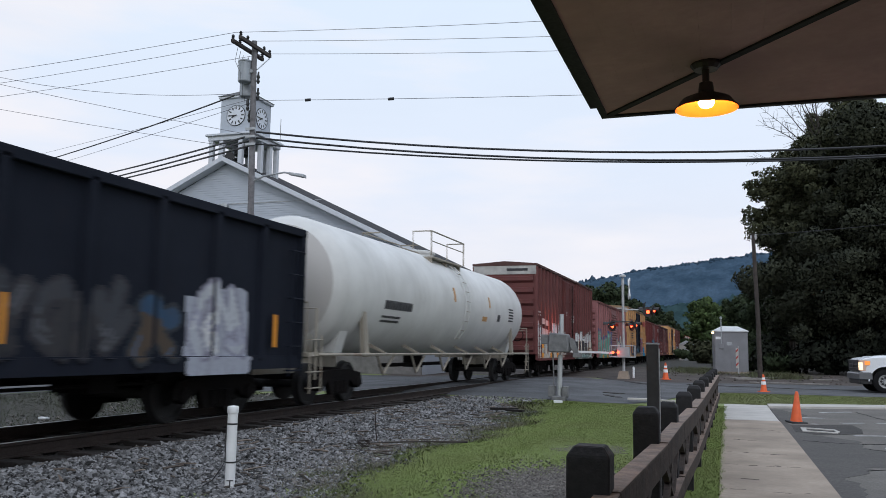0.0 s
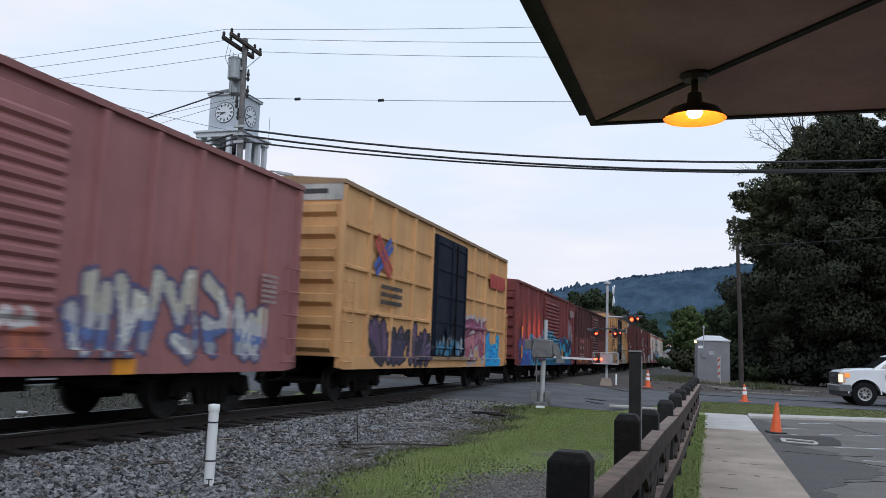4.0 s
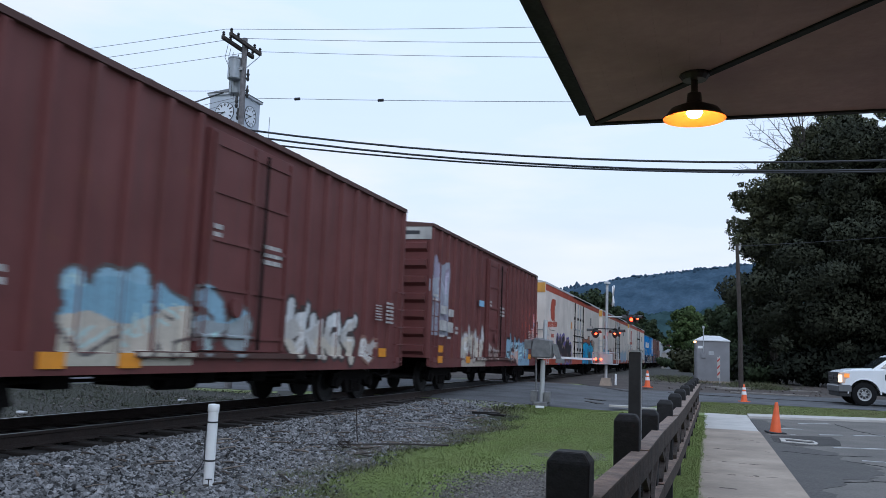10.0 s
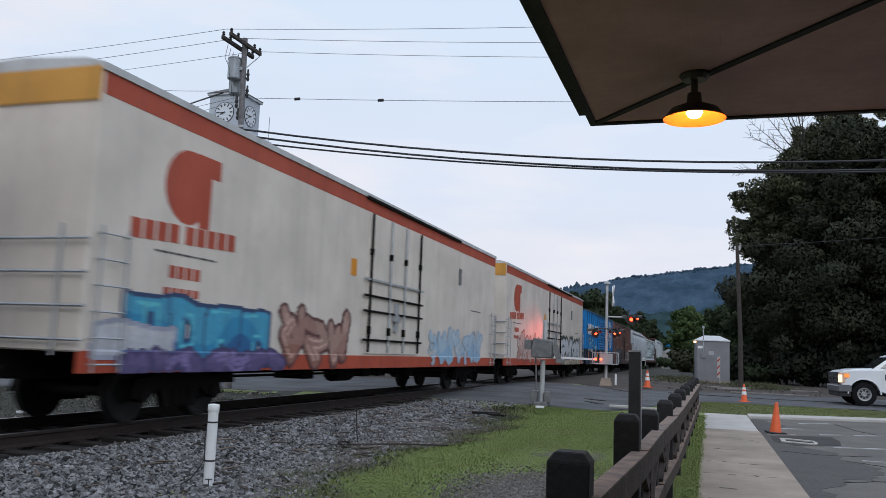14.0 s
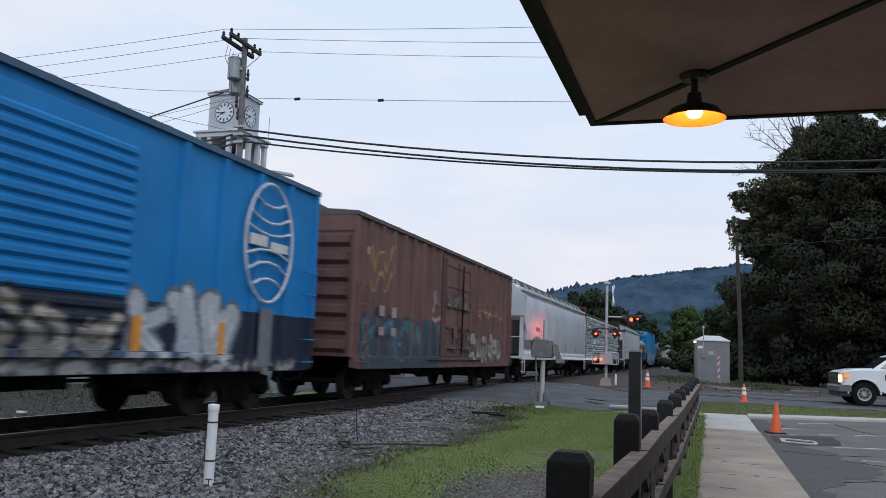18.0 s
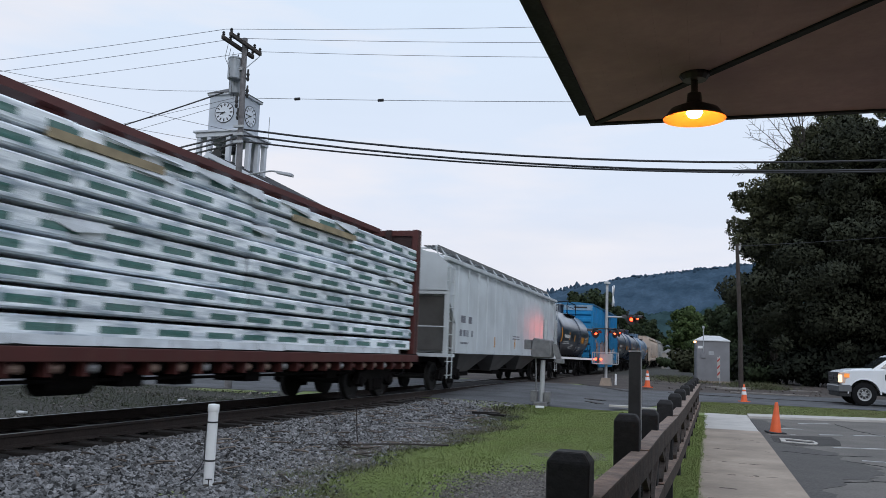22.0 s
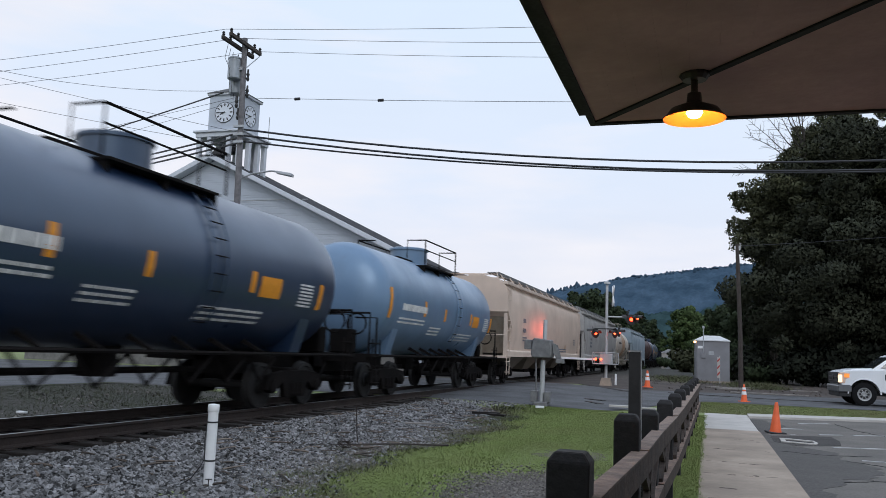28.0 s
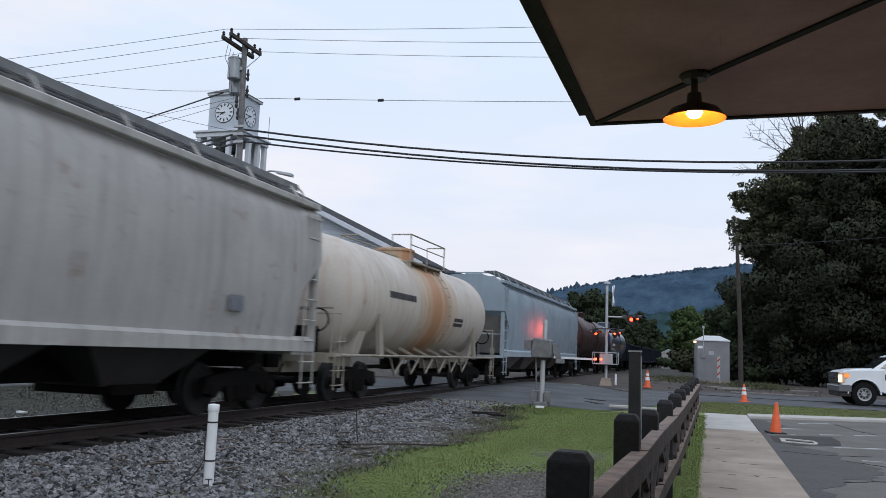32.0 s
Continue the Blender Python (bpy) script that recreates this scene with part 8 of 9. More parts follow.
def crossing_mast():
    m = thing("crossing_signal", "silver crossing signal mast with lit red flashing lights", "crossing signal", at=(-4.70, 41.4, 0.15))
    part("foundation", Geo().loft([[(x * 0.32, y * 0.32, -0.2) for x, y in ((-1, -1), (1, -1), (1, 1), (-1, 1))], [(x * 0.2, y * 0.2, 0.32) for x, y in ((-1, -1), (1, -1), (1, 1), (-1, 1))]]), CONCRETE, m)
    part("pole", Geo().lathe([(0.075, 0.3), (0.065, 4.85), (0.075, 4.86), (0.01, 4.92)], (0, 0, 0), 2, 14), SIGNAL_SILVER, m, smooth=40)
    part("bell", Geo().lathe([(0.02, 4.92), (0.16, 4.94), (0.15, 5.02), (0.02, 5.08)], (0, 0, 0), 2, 14), SIGNAL_SILVER, m)
    part("light_arm", Geo().tube([(-0.6, -0.05, 2.72), (0.45, -0.05, 2.72)], 0.03, 8), SIGNAL_BLACK, m)
    flasher(m, -0.50, -0.1, 2.50, 52)
    flasher(m, 0.40, -0.1, 2.52, -52)
    flasher(m, -0.72, 0.1, 2.58, -80)
    flasher(m, 0.62, 0.1, 2.58, 80)
    part("cantilever", Geo().tube([(0.0, 0, 3.32), (1.5, 0, 3.30)], 0.04, 8), SIGNAL_SILVER, m)
    flasher(m, 1.20, -0.12, 3.20, 5)
    flasher(m, 1.50, -0.08, 3.28, 74)
    flasher(m, 0.98, 0.10, 3.30, -74)
    part("lamp_bracket", Geo().tube([(1.0, 0, 3.3), (1.0, 0, 3.62), (1.1, 0, 3.66)], 0.05, 6), SIGNAL_BLACK, m)
    for s in (-1, 1):
        part("crossbuck", Geo().box(-0.02, 0.02, -0.6, 0.6, -0.1, 0.1), WHITE_PAINT, m, "white crossbuck board seen edge-on", at=pose(0.3, 0, 4.35, s * 48, 0, 12))
    plat = Geo()
    for y in (-0.35, 0.35):
        plat.tube([(-0.62, y, 1.0), (0.55, y, 1.0)], 0.03, 6)
        plat.tube([(-0.62, y, 1.55), (0.55, y, 1.55)], 0.02, 6)
        for x in (-0.62, 0.55):
            plat.tube([(x, y, 1.0), (x, y, 1.55)], 0.02, 6)
    plat.box(-0.62, 0.55, -0.36, 0.36, 0.98, 1.02)
    part("gate_frame", plat, SIGNAL_SILVER, m, "white gate mechanism frame")
    part("gate_motor", Geo().box(-0.3, 0.3, -0.28, 0.25, 1.02, 1.5), SIGNAL_SILVER, m, bevel=0.03)
    arm = part("gate_arm", Geo().box(-0.05, 0.05, -0.06, 0.06, 0, 5.2), WHITE_PAINT, m, "lowered white gate arm", at=pose(-0.5, -0.2, 1.2, 0, -89, 8))
    for k in (0.05, 0.3):
        part("gate_light", Geo().lathe([(0.01, -0.05), (0.06, -0.03), (0.06, 0.0)], (-0.5 + k, -0.46, 1.22), 1, 12), RED_LENS, m, "small lit red gate light")
    spot = new("signal_beam", bpy.data.lights.new("signal_beam", "SPOT"))
    spot.data.energy, spot.data.color, spot.data.spot_size, spot.data.spot_blend, spot.data.shadow_soft_size = 260, (1.0, 0.10, 0.05), radians(30), 0.9, 0.1
    spot.matrix_world = look((-5.5, 41.0, 2.66), (-7.32, 37.2, 2.7))


crossing_mast()


def signal_case():
    m = thing("crossing_gate_stand", "grey gate mechanism on a post beside the crossing", "crossing gate", at=(-4.52, 23.8, 0.06))
    part("base_pad", Geo().box(-0.2, 0.2, -0.2, 0.2, -0.2, 0.07), STAND_GREY, m, bevel=0.02)
    part("post", Geo().tube([(0, 0, 0.05), (0.02, 0, 1.25)], 0.07, 14), SIGNAL_SILVER, m, smooth=40)
    part("mast", Geo().tube([(0.05, 0.05, 1.8), (0.06, 0.05, 2.42)], 0.06, 14), SIGNAL_SILVER, m, smooth=40)
    part("mechanism_box", Geo().prism([(-0.27, 1.32), (0.27, 1.32), (0.3, 1.42), (0.26, 1.84), (-0.24, 1.88), (-0.3, 1.45)], 1, -0.25, 0.28), STAND_GREY, m, bevel=0.03)
    part("junction_box", Geo().box(-0.52, -0.3, -0.12, 0.12, 1.55, 1.83), STAND_GREY, m, bevel=0.015)
    part("gate_bracket", Geo().prism([(0.3, 1.75), (0.42, 1.7), (0.56, 1.25), (0.46, 1.22), (0.32, 1.5)], 1, -0.08, -0.03), STAND_GREY, m)
    part("gate_bracket", Geo().prism([(0.3, 1.75), (0.42, 1.7), (0.56, 1.25), (0.46, 1.22), (0.32, 1.5)], 1, 0.05, 0.1), STAND_GREY, m)
    part("counterweight", Geo().box(0.4, 0.62, -0.12, 0.14, 1.18, 1.3), STAND_GREY, m, bevel=0.01)
    part("conduit", Geo().tube([(-0.16, -0.02, 0.05), (-0.17, -0.02, 0.9), (-0.2, 0, 1.4)], 0.022, 6), STAND_GREY, m)
    part("cabinet_foot", Geo().box(-0.3, -0.12, -0.15, 0.15, 0.06, 0.38).box(0.1, 0.25, -0.15, 0.15, 0.06, 0.36), STAND_GREY, m, bevel=0.01)


signal_case()
mini = thing("marker_stake", "short white marker stake beside the signal mast", "marker post", at=(-4.22, 41.3, 0.15))
part("stake", Geo().lathe([(0.05, 0), (0.05, 0.5), (0.035, 0.54), (0.01, 0.55)], (0, 0, 0), 2, 12), WHITE_PAINT, mini, smooth=40)
shed = thing("white_shed", "small white shed far beyond the crossing under trees", "shed", at=(-5.3, 125.2, 0))
part("wall", Geo().box(-0.95, 0.95, 0, 1.6, 0, 2.55), NEW_CONCRETE, shed)
part("roof", Geo().prism([(-1.1, 2.5), (1.1, 2.5), (0, 3.1)], 1, -0.15, 1.75), GREY_METAL, shed, "grey gabled roof")
part("door", Geo().box(-0.35, 0.35, -0.03, 0.0, 0.1, 2.0), GREY_METAL, shed)


# ---- equipment hut, pole and clutter on the dirt lot ----
HUT = mat("grey_hut_paint", (0.205, 0.207, 0.222), 0.55, var=0.12, scale=1.5, bump=0.05)


def equipment_hut():
    h = thing("equipment_hut", "small grey signal equipment hut with a pale hipped roof", "hut", at=pose(0.28, 52.4, 0.22, 0, 0, 6))
    w, d, t = 0.92, 0.8, 2.45
    part("plinth", Geo().box(-w - 0.04, w + 0.04, -d - 0.04, d + 0.04, -0.15, 0.12), CONCRETE, h)
    part("wall", Geo().box(-w, w, -d, d, 0.1, t), HUT, h, bevel=0.02)
    for i in range(5):
        x = -w + 2 * w * i / 4
        part("seam", Geo().box(x - 0.012, x + 0.012, -d - 0.012, -d, 0.12, t - 0.02), HUT, h)
    part("roof", Geo().loft([[(x * (w + 0.06), y * (d + 0.06), t) for x, y in ((-1, -1), (1, -1), (1, 1), (-1, 1))], [(x * (w + 0.06), y * (d + 0.06), t + 0.05) for x, y in ((-1, -1), (1, -1), (1, 1), (-1, 1))], [(x * 0.45, y * 0.1, t + 0.34) for x, y in ((-1, -1), (1, -1), (1, 1), (-1, 1))]]), mat("pale_hut_roof", (0.6, 0.61, 0.62), 0.5, var=0.08), h, "pale metal roof")
    part("vent_pipe", Geo().tube([(-0.55, -d - 0.03, 1.5), (-0.55, -d - 0.03, 3.2)], 0.03, 8), GREY_METAL, h)
    part("pipe_cap", Geo().lathe([(0.07, 3.18), (0.07, 3.3), (0.01, 3.34)], (-0.55, -d - 0.03, 0), 2, 10), GREY_METAL, h)
    part("meter_box", Geo().box(-0.68, -0.42, -d - 0.08, -d, 1.45, 1.75), HUT, h, bevel=0.01)
    part("notice", Geo().box(-w + 0.05, -w + 0.35, -d - 0.006, -d, 2.0, 2.15), WHITE_PAINT, h, "small white notice")
    part("plate", Geo().box(-0.25, 0.05, -d - 0.006, -d, 1.65, 1.85), GREY_METAL, h)
    part("lamp", Geo().lathe([(0.02, -0.06), (0.07, -0.03), (0.07, 0.03), (0.02, 0.06)], (-w - 0.1, -d + 0.1, 2.38), 2, 12), glow("hut_lamp", (1.0, 0.55, 0.22), 6), h, "lit wall lamp")


equipment_hut()
sign = thing("hazard_marker", "red and white striped hazard marker on a post before the hut", "hazard marker", at=(0.72, 50.2, 0.22))
part("post", Geo().box(-0.02, 0.02, 0, 0.04, 0, 1.6), GREY_METAL, sign)
part("panel", Geo().box(-0.14, 0.0, -0.012, 0.0, 0.35, 1.5), NEW_CONCRETE, sign, "white panel")
for k in range(3):
    part("stripe", Geo().prism([(-0.14, 0.45 + 0.38 * k), (0.0, 0.6 + 0.38 * k), (0.0, 0.72 + 0.38 * k), (-0.14, 0.57 + 0.38 * k)], 1, -0.018, -0.012), EMBLEM_RED, sign, "red stripe")

POLE_WOOD = mat("weathered_pole_wood", (0.20, 0.195, 0.205), 0.9, var=0.3, scale=6, bump=0.4, col2=(0.11, 0.105, 0.11))
POLE_DARK = mat("dark_pole_wood", (0.055, 0.045, 0.04), 0.9, var=0.3, scale=6, bump=0.4)
p2 = thing("utility_pole", "short dark wooden utility pole on the dirt lot", "utility pole", at=(1.62, 44.6, 0.15))
part("shaft", Geo().tube([(0.03, 0, -0.3), (0.0, 0, 3), (-0.12, 0, 7.35)], 0.125, 12, 0.09), POLE_DARK, p2, smooth=50)
part("top_bracket", Geo().box(-0.26, 0.05, -0.06, 0.06, 7.1, 7.25), GREY_METAL, p2)


def loose_board(x, y, z, l, turn, m, w=0.14, t=0.05, label="weathered loose board lying on the ground"):
    b = thing("board", label, "board", "loose boards", at=pose(x, y, z, 0, 0, turn))
    part("plank", Geo().box(-l / 2, l / 2, -w / 2, w / 2, 0, t), m, b, bevel=0.006)


GREY_WOOD = mat("grey_weathered_wood", (0.26, 0.24, 0.22), 0.9, var=0.3, scale=6, bump=0.3)
for a in ((2.6, 39.3, 0.13, 3.2, -4, 0.22), (4.6, 45.2, 0.15, 1.3, 6, 0.3), (5.6, 47.5, 0.15, 1.0, -14, 0.3), (2.0, 45.4, 0.18, 1.1, 25, 0.2), (1.0, 44.0, 0.18, 1.6, 12, 0.2), (0.6, 44.6, 0.18, 1.2, -10, 0.2), (1.2, 42.6, 0.17, 1.5, 20, 0.25)):
    loose_board(a[0], a[1], a[2], a[3], a[4], GREY_WOOD, a[5])
for a in ((-2.35, 24.3, 0.07, 0.62, 4), (-1.7, 24.2, 0.055, 0.7, -8)):
    loose_board(a[0], a[1], a[2], a[3], a[4], NEW_CONCRETE, 0.24, 0.055, "broken piece of pale kerb by the road edge")
loose_board(-4.43, 23.1, -0.01, 0.24, 15, WHITE_PAINT, 0.16, 0.06, "white scrap lying in the grass")
loose_board(-5.5, 16.2, -0.03, 0.75, 28, GREY_WOOD, 0.05, 0.03)
loose_board(-5.1, 16.6, -0.05, 0.55, -50, GREY_WOOD, 0.05, 0.03)
loose_board(-5.25, 20.3, -0.06, 0.7, 12, TIE, 0.12, 0.06, "piece of dark broken tie beside the ballast")
loose_board(-4.9, 20.0, -0.06, 0.5, -20, TIE, 0.12, 0.05, "piece of dark broken tie beside the ballast")
for i, (x, y) in enumerate(((-12.6, 13.0), (-12.4, 11.2), (-12.7, 18.3))):
    loose_board(x, y, -0.1 + 0.06, 0.2, 37 * i, WHITE_PAINT, 0.1, 0.04, "white litter in the far grass")
rod = thing("marker_rod", "thin rusty rod standing in the ballast", "rod", at=(-5.6, 13.1, -0.13))
part("rod", Geo().tube([(0, 0, 0), (-0.03, 0, 0.35), (-0.06, 0.02, 0.62)], 0.008, 6), RUSTY, rod)
coil = thing("wire_coil", "tangle of rusty wire lying by the ballast", "wire", at=(-5.3, 11.9, -0.1))
part("strand", Geo().tube([(0.09 * math.cos(t * 1.3) * (1 + 0.2 * math.sin(t * 3)), 0.08 * math.sin(t * 1.3), 0.03 + 0.09 * abs(math.sin(t * 0.7))) for t in (i * 0.35 for i in range(46))], 0.007, 4), RUSTY, coil)
stick = thing("dead_branch", "bare dead branch lying along the gravel edge", "branch", at=(-4.9, 12.2, -0.08))
part("stem", Geo().tube([(0.9, 0.9, 0.02), (0.3, 0.4, 0.05), (-0.2, 0.1, 0.04), (-0.7, -0.2, 0.02)], 0.018, 5, 0.006), POLE_DARK, stick)


# ---- street pole, wires ----
CABLE = mat("black_cable", (0.02, 0.02, 0.024), 0.6, var=0.1, bump=0)
THIN_WIRE = mat("grey_wire", (0.10, 0.10, 0.12), 0.5, 0.3, var=0.1, bump=0)
CAN_GREY = mat("transformer_grey", (0.33, 0.36, 0.39), 0.45, 0.2, var=0.12, scale=3, bump=0.05)
BASE, TOP = Vector((-14.78, 23.75, -0.2)), Vector((-14.35, 22.62, 11.35))


def on_pole(z):
    k = (z - BASE.z) / (TOP.z - BASE.z)
    return BASE + (TOP - BASE) * k


def street_pole():
    p = thing("utility_pole", "tall weathered wooden utility pole with crossarms, transformers and a street light", "utility pole", at=(0, 0, 0))
    part("shaft", Geo().tube([BASE, on_pole(4), on_pole(8), TOP], 0.125, 14, 0.085), POLE_WOOD, p, smooth=50)
    for dx, z in ((-0.16, 11.02), (0.12, 11.10)):
        c = on_pole(z) + Vector((dx, 0, 0))
        arm = part("crossarm", Geo().box(c.x - 0.05, c.x + 0.05, c.y - 1.05, c.y + 0.8, z - 0.06, z + 0.06), POLE_DARK, p, bevel=0.008)
        for k in (-1.0, -0.6, 0.4, 0.75):
            part("insulator", Geo().lathe([(0.02, z + 0.06), (0.055, z + 0.1), (0.03, z + 0.13), (0.055, z + 0.15), (0.03, z + 0.2), (0.01, z + 0.21)], (c.x, c.y + k, 0), 2, 10), SIGNAL_BLACK, arm)
    part("arm_brace", Geo().tube([on_pole(10.4) + Vector((0.12, 0, 0)), on_pole(11.0) + Vector((0.16, 0.7, 0))], 0.018, 5), GREY_METAL, p)
    for x, y, z, h in ((-0.27, -0.12, 9.98, 0.66), (-0.40, 0.22, 9.60, 0.72)):
        c = on_pole(z) + Vector((x, y, 0))
        t = part("transformer", Geo().lathe([(0.19, z), (0.215, z + 0.03), (0.215, z + h), (0.23, z + h + 0.01), (0.23, z + h + 0.05), (0.17, z + h + 0.09), (0.02, z + h + 0.1)], (c.x, c.y, 0), 2, 20), CAN_GREY, p, "grey transformer can", smooth=35)
        for k in (-0.1, 0.1):
            part("bushing", Geo().lathe([(0.02, z + h), (0.035, z + h + 0.07), (0.02, z + h + 0.13), (0.01, z + h + 0.18)], (c.x + k, c.y, 0), 2, 8), SIGNAL_BLACK, t)
        part("bracket", Geo().box(c.x + 0.18, c.x + 0.3, c.y - 0.05, c.y + 0.05, z + 0.3, z + 0.4), GREY_METAL, t)
    for i, (x, y, z) in enumerate(((0.14, 0.05, 10.15), (0.14, 0.05, 9.62), (-0.14, -0.1, 9.25), (-0.15, 0.02, 8.9))):
        c = on_pole(z) + Vector((x, y, 0))
        part("cutout", Geo().lathe([(0.03, -0.2), (0.06, -0.12), (0.035, -0.05), (0.06, 0.03), (0.035, 0.1), (0.03, 0.2)], c, 2, 8), SIGNAL_BLACK, p)
    a, b = on_pole(11.0), on_pole(9.9)
    for k in range(4):
        s = Vector((-0.3 - 0.12 * k, -0.5 + 0.35 * k, 0))
        part("jumper", Geo().tube([a + s, a + s + Vector((-0.15, 0.1, -0.4)), b + s + Vector((0.1, 0, 0.3)), b + s * 0.8 + Vector((0, 0, -0.5))], 0.009, 4), CABLE, p)
    z = 6.75
    c = on_pole(z)
    lamp = part("lamp_arm", Geo().tube([c, c + Vector((0.5, 0.0, 0.18)), c + Vector((1.2, 0.0, 0.25)), c + Vector((1.5, 0.02, 0.2))], 0.03, 8), GREY_METAL, p)
    part("lamp_head", Geo().loft([[(c.x + 1.4 + dx, c.y + dy, z + 0.19 + dz) for dx, dy, dz in ((0, -0.08, -0.04), (0, 0.08, -0.04), (0, 0.08, 0.05), (0, -0.08, 0.05))], [(c.x + 1.95 + dx, c.y + dy, z + 0.08 + dz) for dx, dy, dz in ((0, -0.14, -0.05), (0, 0.14, -0.05), (0, 0.12, 0.06), (0, -0.12, 0.06))]]), GREY_METAL, lamp, bevel=0.02)
    for z in (8.45, 8.2, 7.95):
        part("cable_clamp", Geo().box(on_pole(z).x - 0.18, on_pole(z).x + 0.18, on_pole(z).y - 0.16, on_pole(z).y - 0.1, z - 0.04, z + 0.04), GREY_METAL, p)
    return p


street_pole()


def wire_span(name, a, b, r, material, label, sag=0.0, balls=()):
    a, b = Vector(a), Vector(b)
    n = 16
    pts = [a + (b - a) * i / n - Vector((0, 0, sag * 4 * (i / n) * (1 - i / n))) for i in range(n + 1)]
    w = thing(name, label, "wire", "overhead wires", at=(0, 0, 0))
    part("strand", Geo().tube(pts, r, 5), material, w)
    for k in balls:
        q = a + (b - a) * k - Vector((0, 0, sag * 4 * k * (1 - k)))
        part("clamp", Geo().lathe([(0.02, -0.1), (0.05, -0.09), (0.05, 0.09), (0.02, 0.1)], q, 0, 8), CABLE, w)


for ya, yb, yl, za in ((21.72, 25.0, 22.3, 11.32), (22.4, 26.9, 23.6, 11.28), (23.45, 28.3, 24.9, 11.22)):
    wire_span("power_line", (-14.5, ya, za), (8, yb, 11.25), 0.008, THIN_WIRE, "thin bare power line strung from the crossarm", 0.18)
    wire_span("power_line", (-14.5, ya, za), (-42, yl, 11.2), 0.008, THIN_WIRE, "thin bare power line strung from the crossarm", 0.25)
wire_span("neutral_wire", (-14.45, 22.95, 9.45), (9, 27.9, 9.6), 0.009, THIN_WIRE, "thin wire with two clamps", 0.12, (0.075, 0.19))
for z, sag, y1, z1, r in ((8.38, 0.89, 28.2, 8.26, 0.035), (8.18, 0.88, 29.0, 8.11, 0.035), (7.98, 0.76, 29.4, 8.05, 0.03)):
    wire_span("heavy_cable", (-14.35, 22.95, z), (14, y1, z1), r, CABLE, "heavy black cable crossing the road", sag)
for p, q in (((-14.43, 22.95, 8.3), (-37.3, 37.6, 10.56)), ((-14.43, 22.96, 8.15), (-37.3, 37.66, 10.24)), ((-14.43, 22.98, 7.98), (-37.3, 37.7, 10.08))):
    wire_span("heavy_cable", p, q, 0.035, CABLE, "heavy black cable leading to the next pole", 0.12)
wire_span("service_wire", (-15.19, 22.62, 9.63), (-26.03, 22.09, 11.32), 0.008, THIN_WIRE, "sagging twisted wire from the pole", 0.35)
wire_span("service_wire", (-14.71, 23.46, 8.41), (-26.03, 22.12, 11.05), 0.008, THIN_WIRE, "thin wire leading off the pole", 0.05)
wire_span("service_wire", (-14.71, 23.53, 7.93), (-26.03, 22.25, 10.09), 0.008, THIN_WIRE, "thin wire leading off the pole", 0.05)
wire_span("service_wire", (-15.06, 22.67, 9.58), (-37.29, 34.42, 10.73), 0.026, CABLE, "dark twisted wire leading off the pole", 0.15)
wire_span("service_wire", (-14.45, 22.88, 9.5), (-41.43, 38.17, 12.3), 0.008, THIN_WIRE, "thin wire leading off the pole", 0.05)
wire_span("service_wire", (-14.45, 22.9, 9.39), (-41.44, 38.3, 11.28), 0.008, THIN_WIRE, "thin wire leading off the pole", 0.05)
wire_span("service_wire", (1.5, 44.6, 7.4), (26, 41, 9.6), 0.014, CABLE, "thin wire from the short pole", 0.4)

# ---- hall with clock tower ----
DARK_SHINGLE = mat("dark_shingles", (0.045, 0.045, 0.05), 0.9, var=0.3, scale=3, bump=0.3, spec=0.2)
SIDING = mat("white_clapboard", (0.43, 0.47, 0.53), 0.7, var=0.08, scale=0.6, bump=0.1)
TRIM_WHITE = mat("white_trim_boards", (0.55, 0.58, 0.63), 0.6, var=0.06, bump=0.05)
CLOCK_WHITE = mat("clock_face", (0.62, 0.66, 0.72), 0.5, var=0.04, bump=0)


def clock(parent, m):
    c = part("clock_face", Geo().lathe([(0.02, -0.03), (0.56, -0.03), (0.6, -0.02), (0.6, 0.02)], (0, 0, 0), 1, 28), CLOCK_WHITE, parent, "round white clock face", at=m)
    part("clock_rim", Geo().lathe([(0.585, -0.034), (0.605, -0.045), (0.62, 0.0)], (0, 0, 0), 1, 28, False), SIGNAL_BLACK, c)
    for k in range(12):
        a = k * math.pi / 6
        part("hour_mark", Geo().box(-0.035, 0.035, -0.04, -0.03, 0.36, 0.53), SIGNAL_BLACK, c, at=Matrix.Rotation(a, 4, "Y"))
    part("hour_hand", Geo().box(-0.03, 0.03, -0.055, -0.045, -0.06, 0.3), SIGNAL_BLACK, c, at=Matrix.Rotation(radians(247), 4, "Y"))
    part("minute_hand", Geo().box(-0.02, 0.02, -0.065, -0.055, -0.08, 0.46), SIGNAL_BLACK, c, at=Matrix.Rotation(radians(269), 4, "Y"))


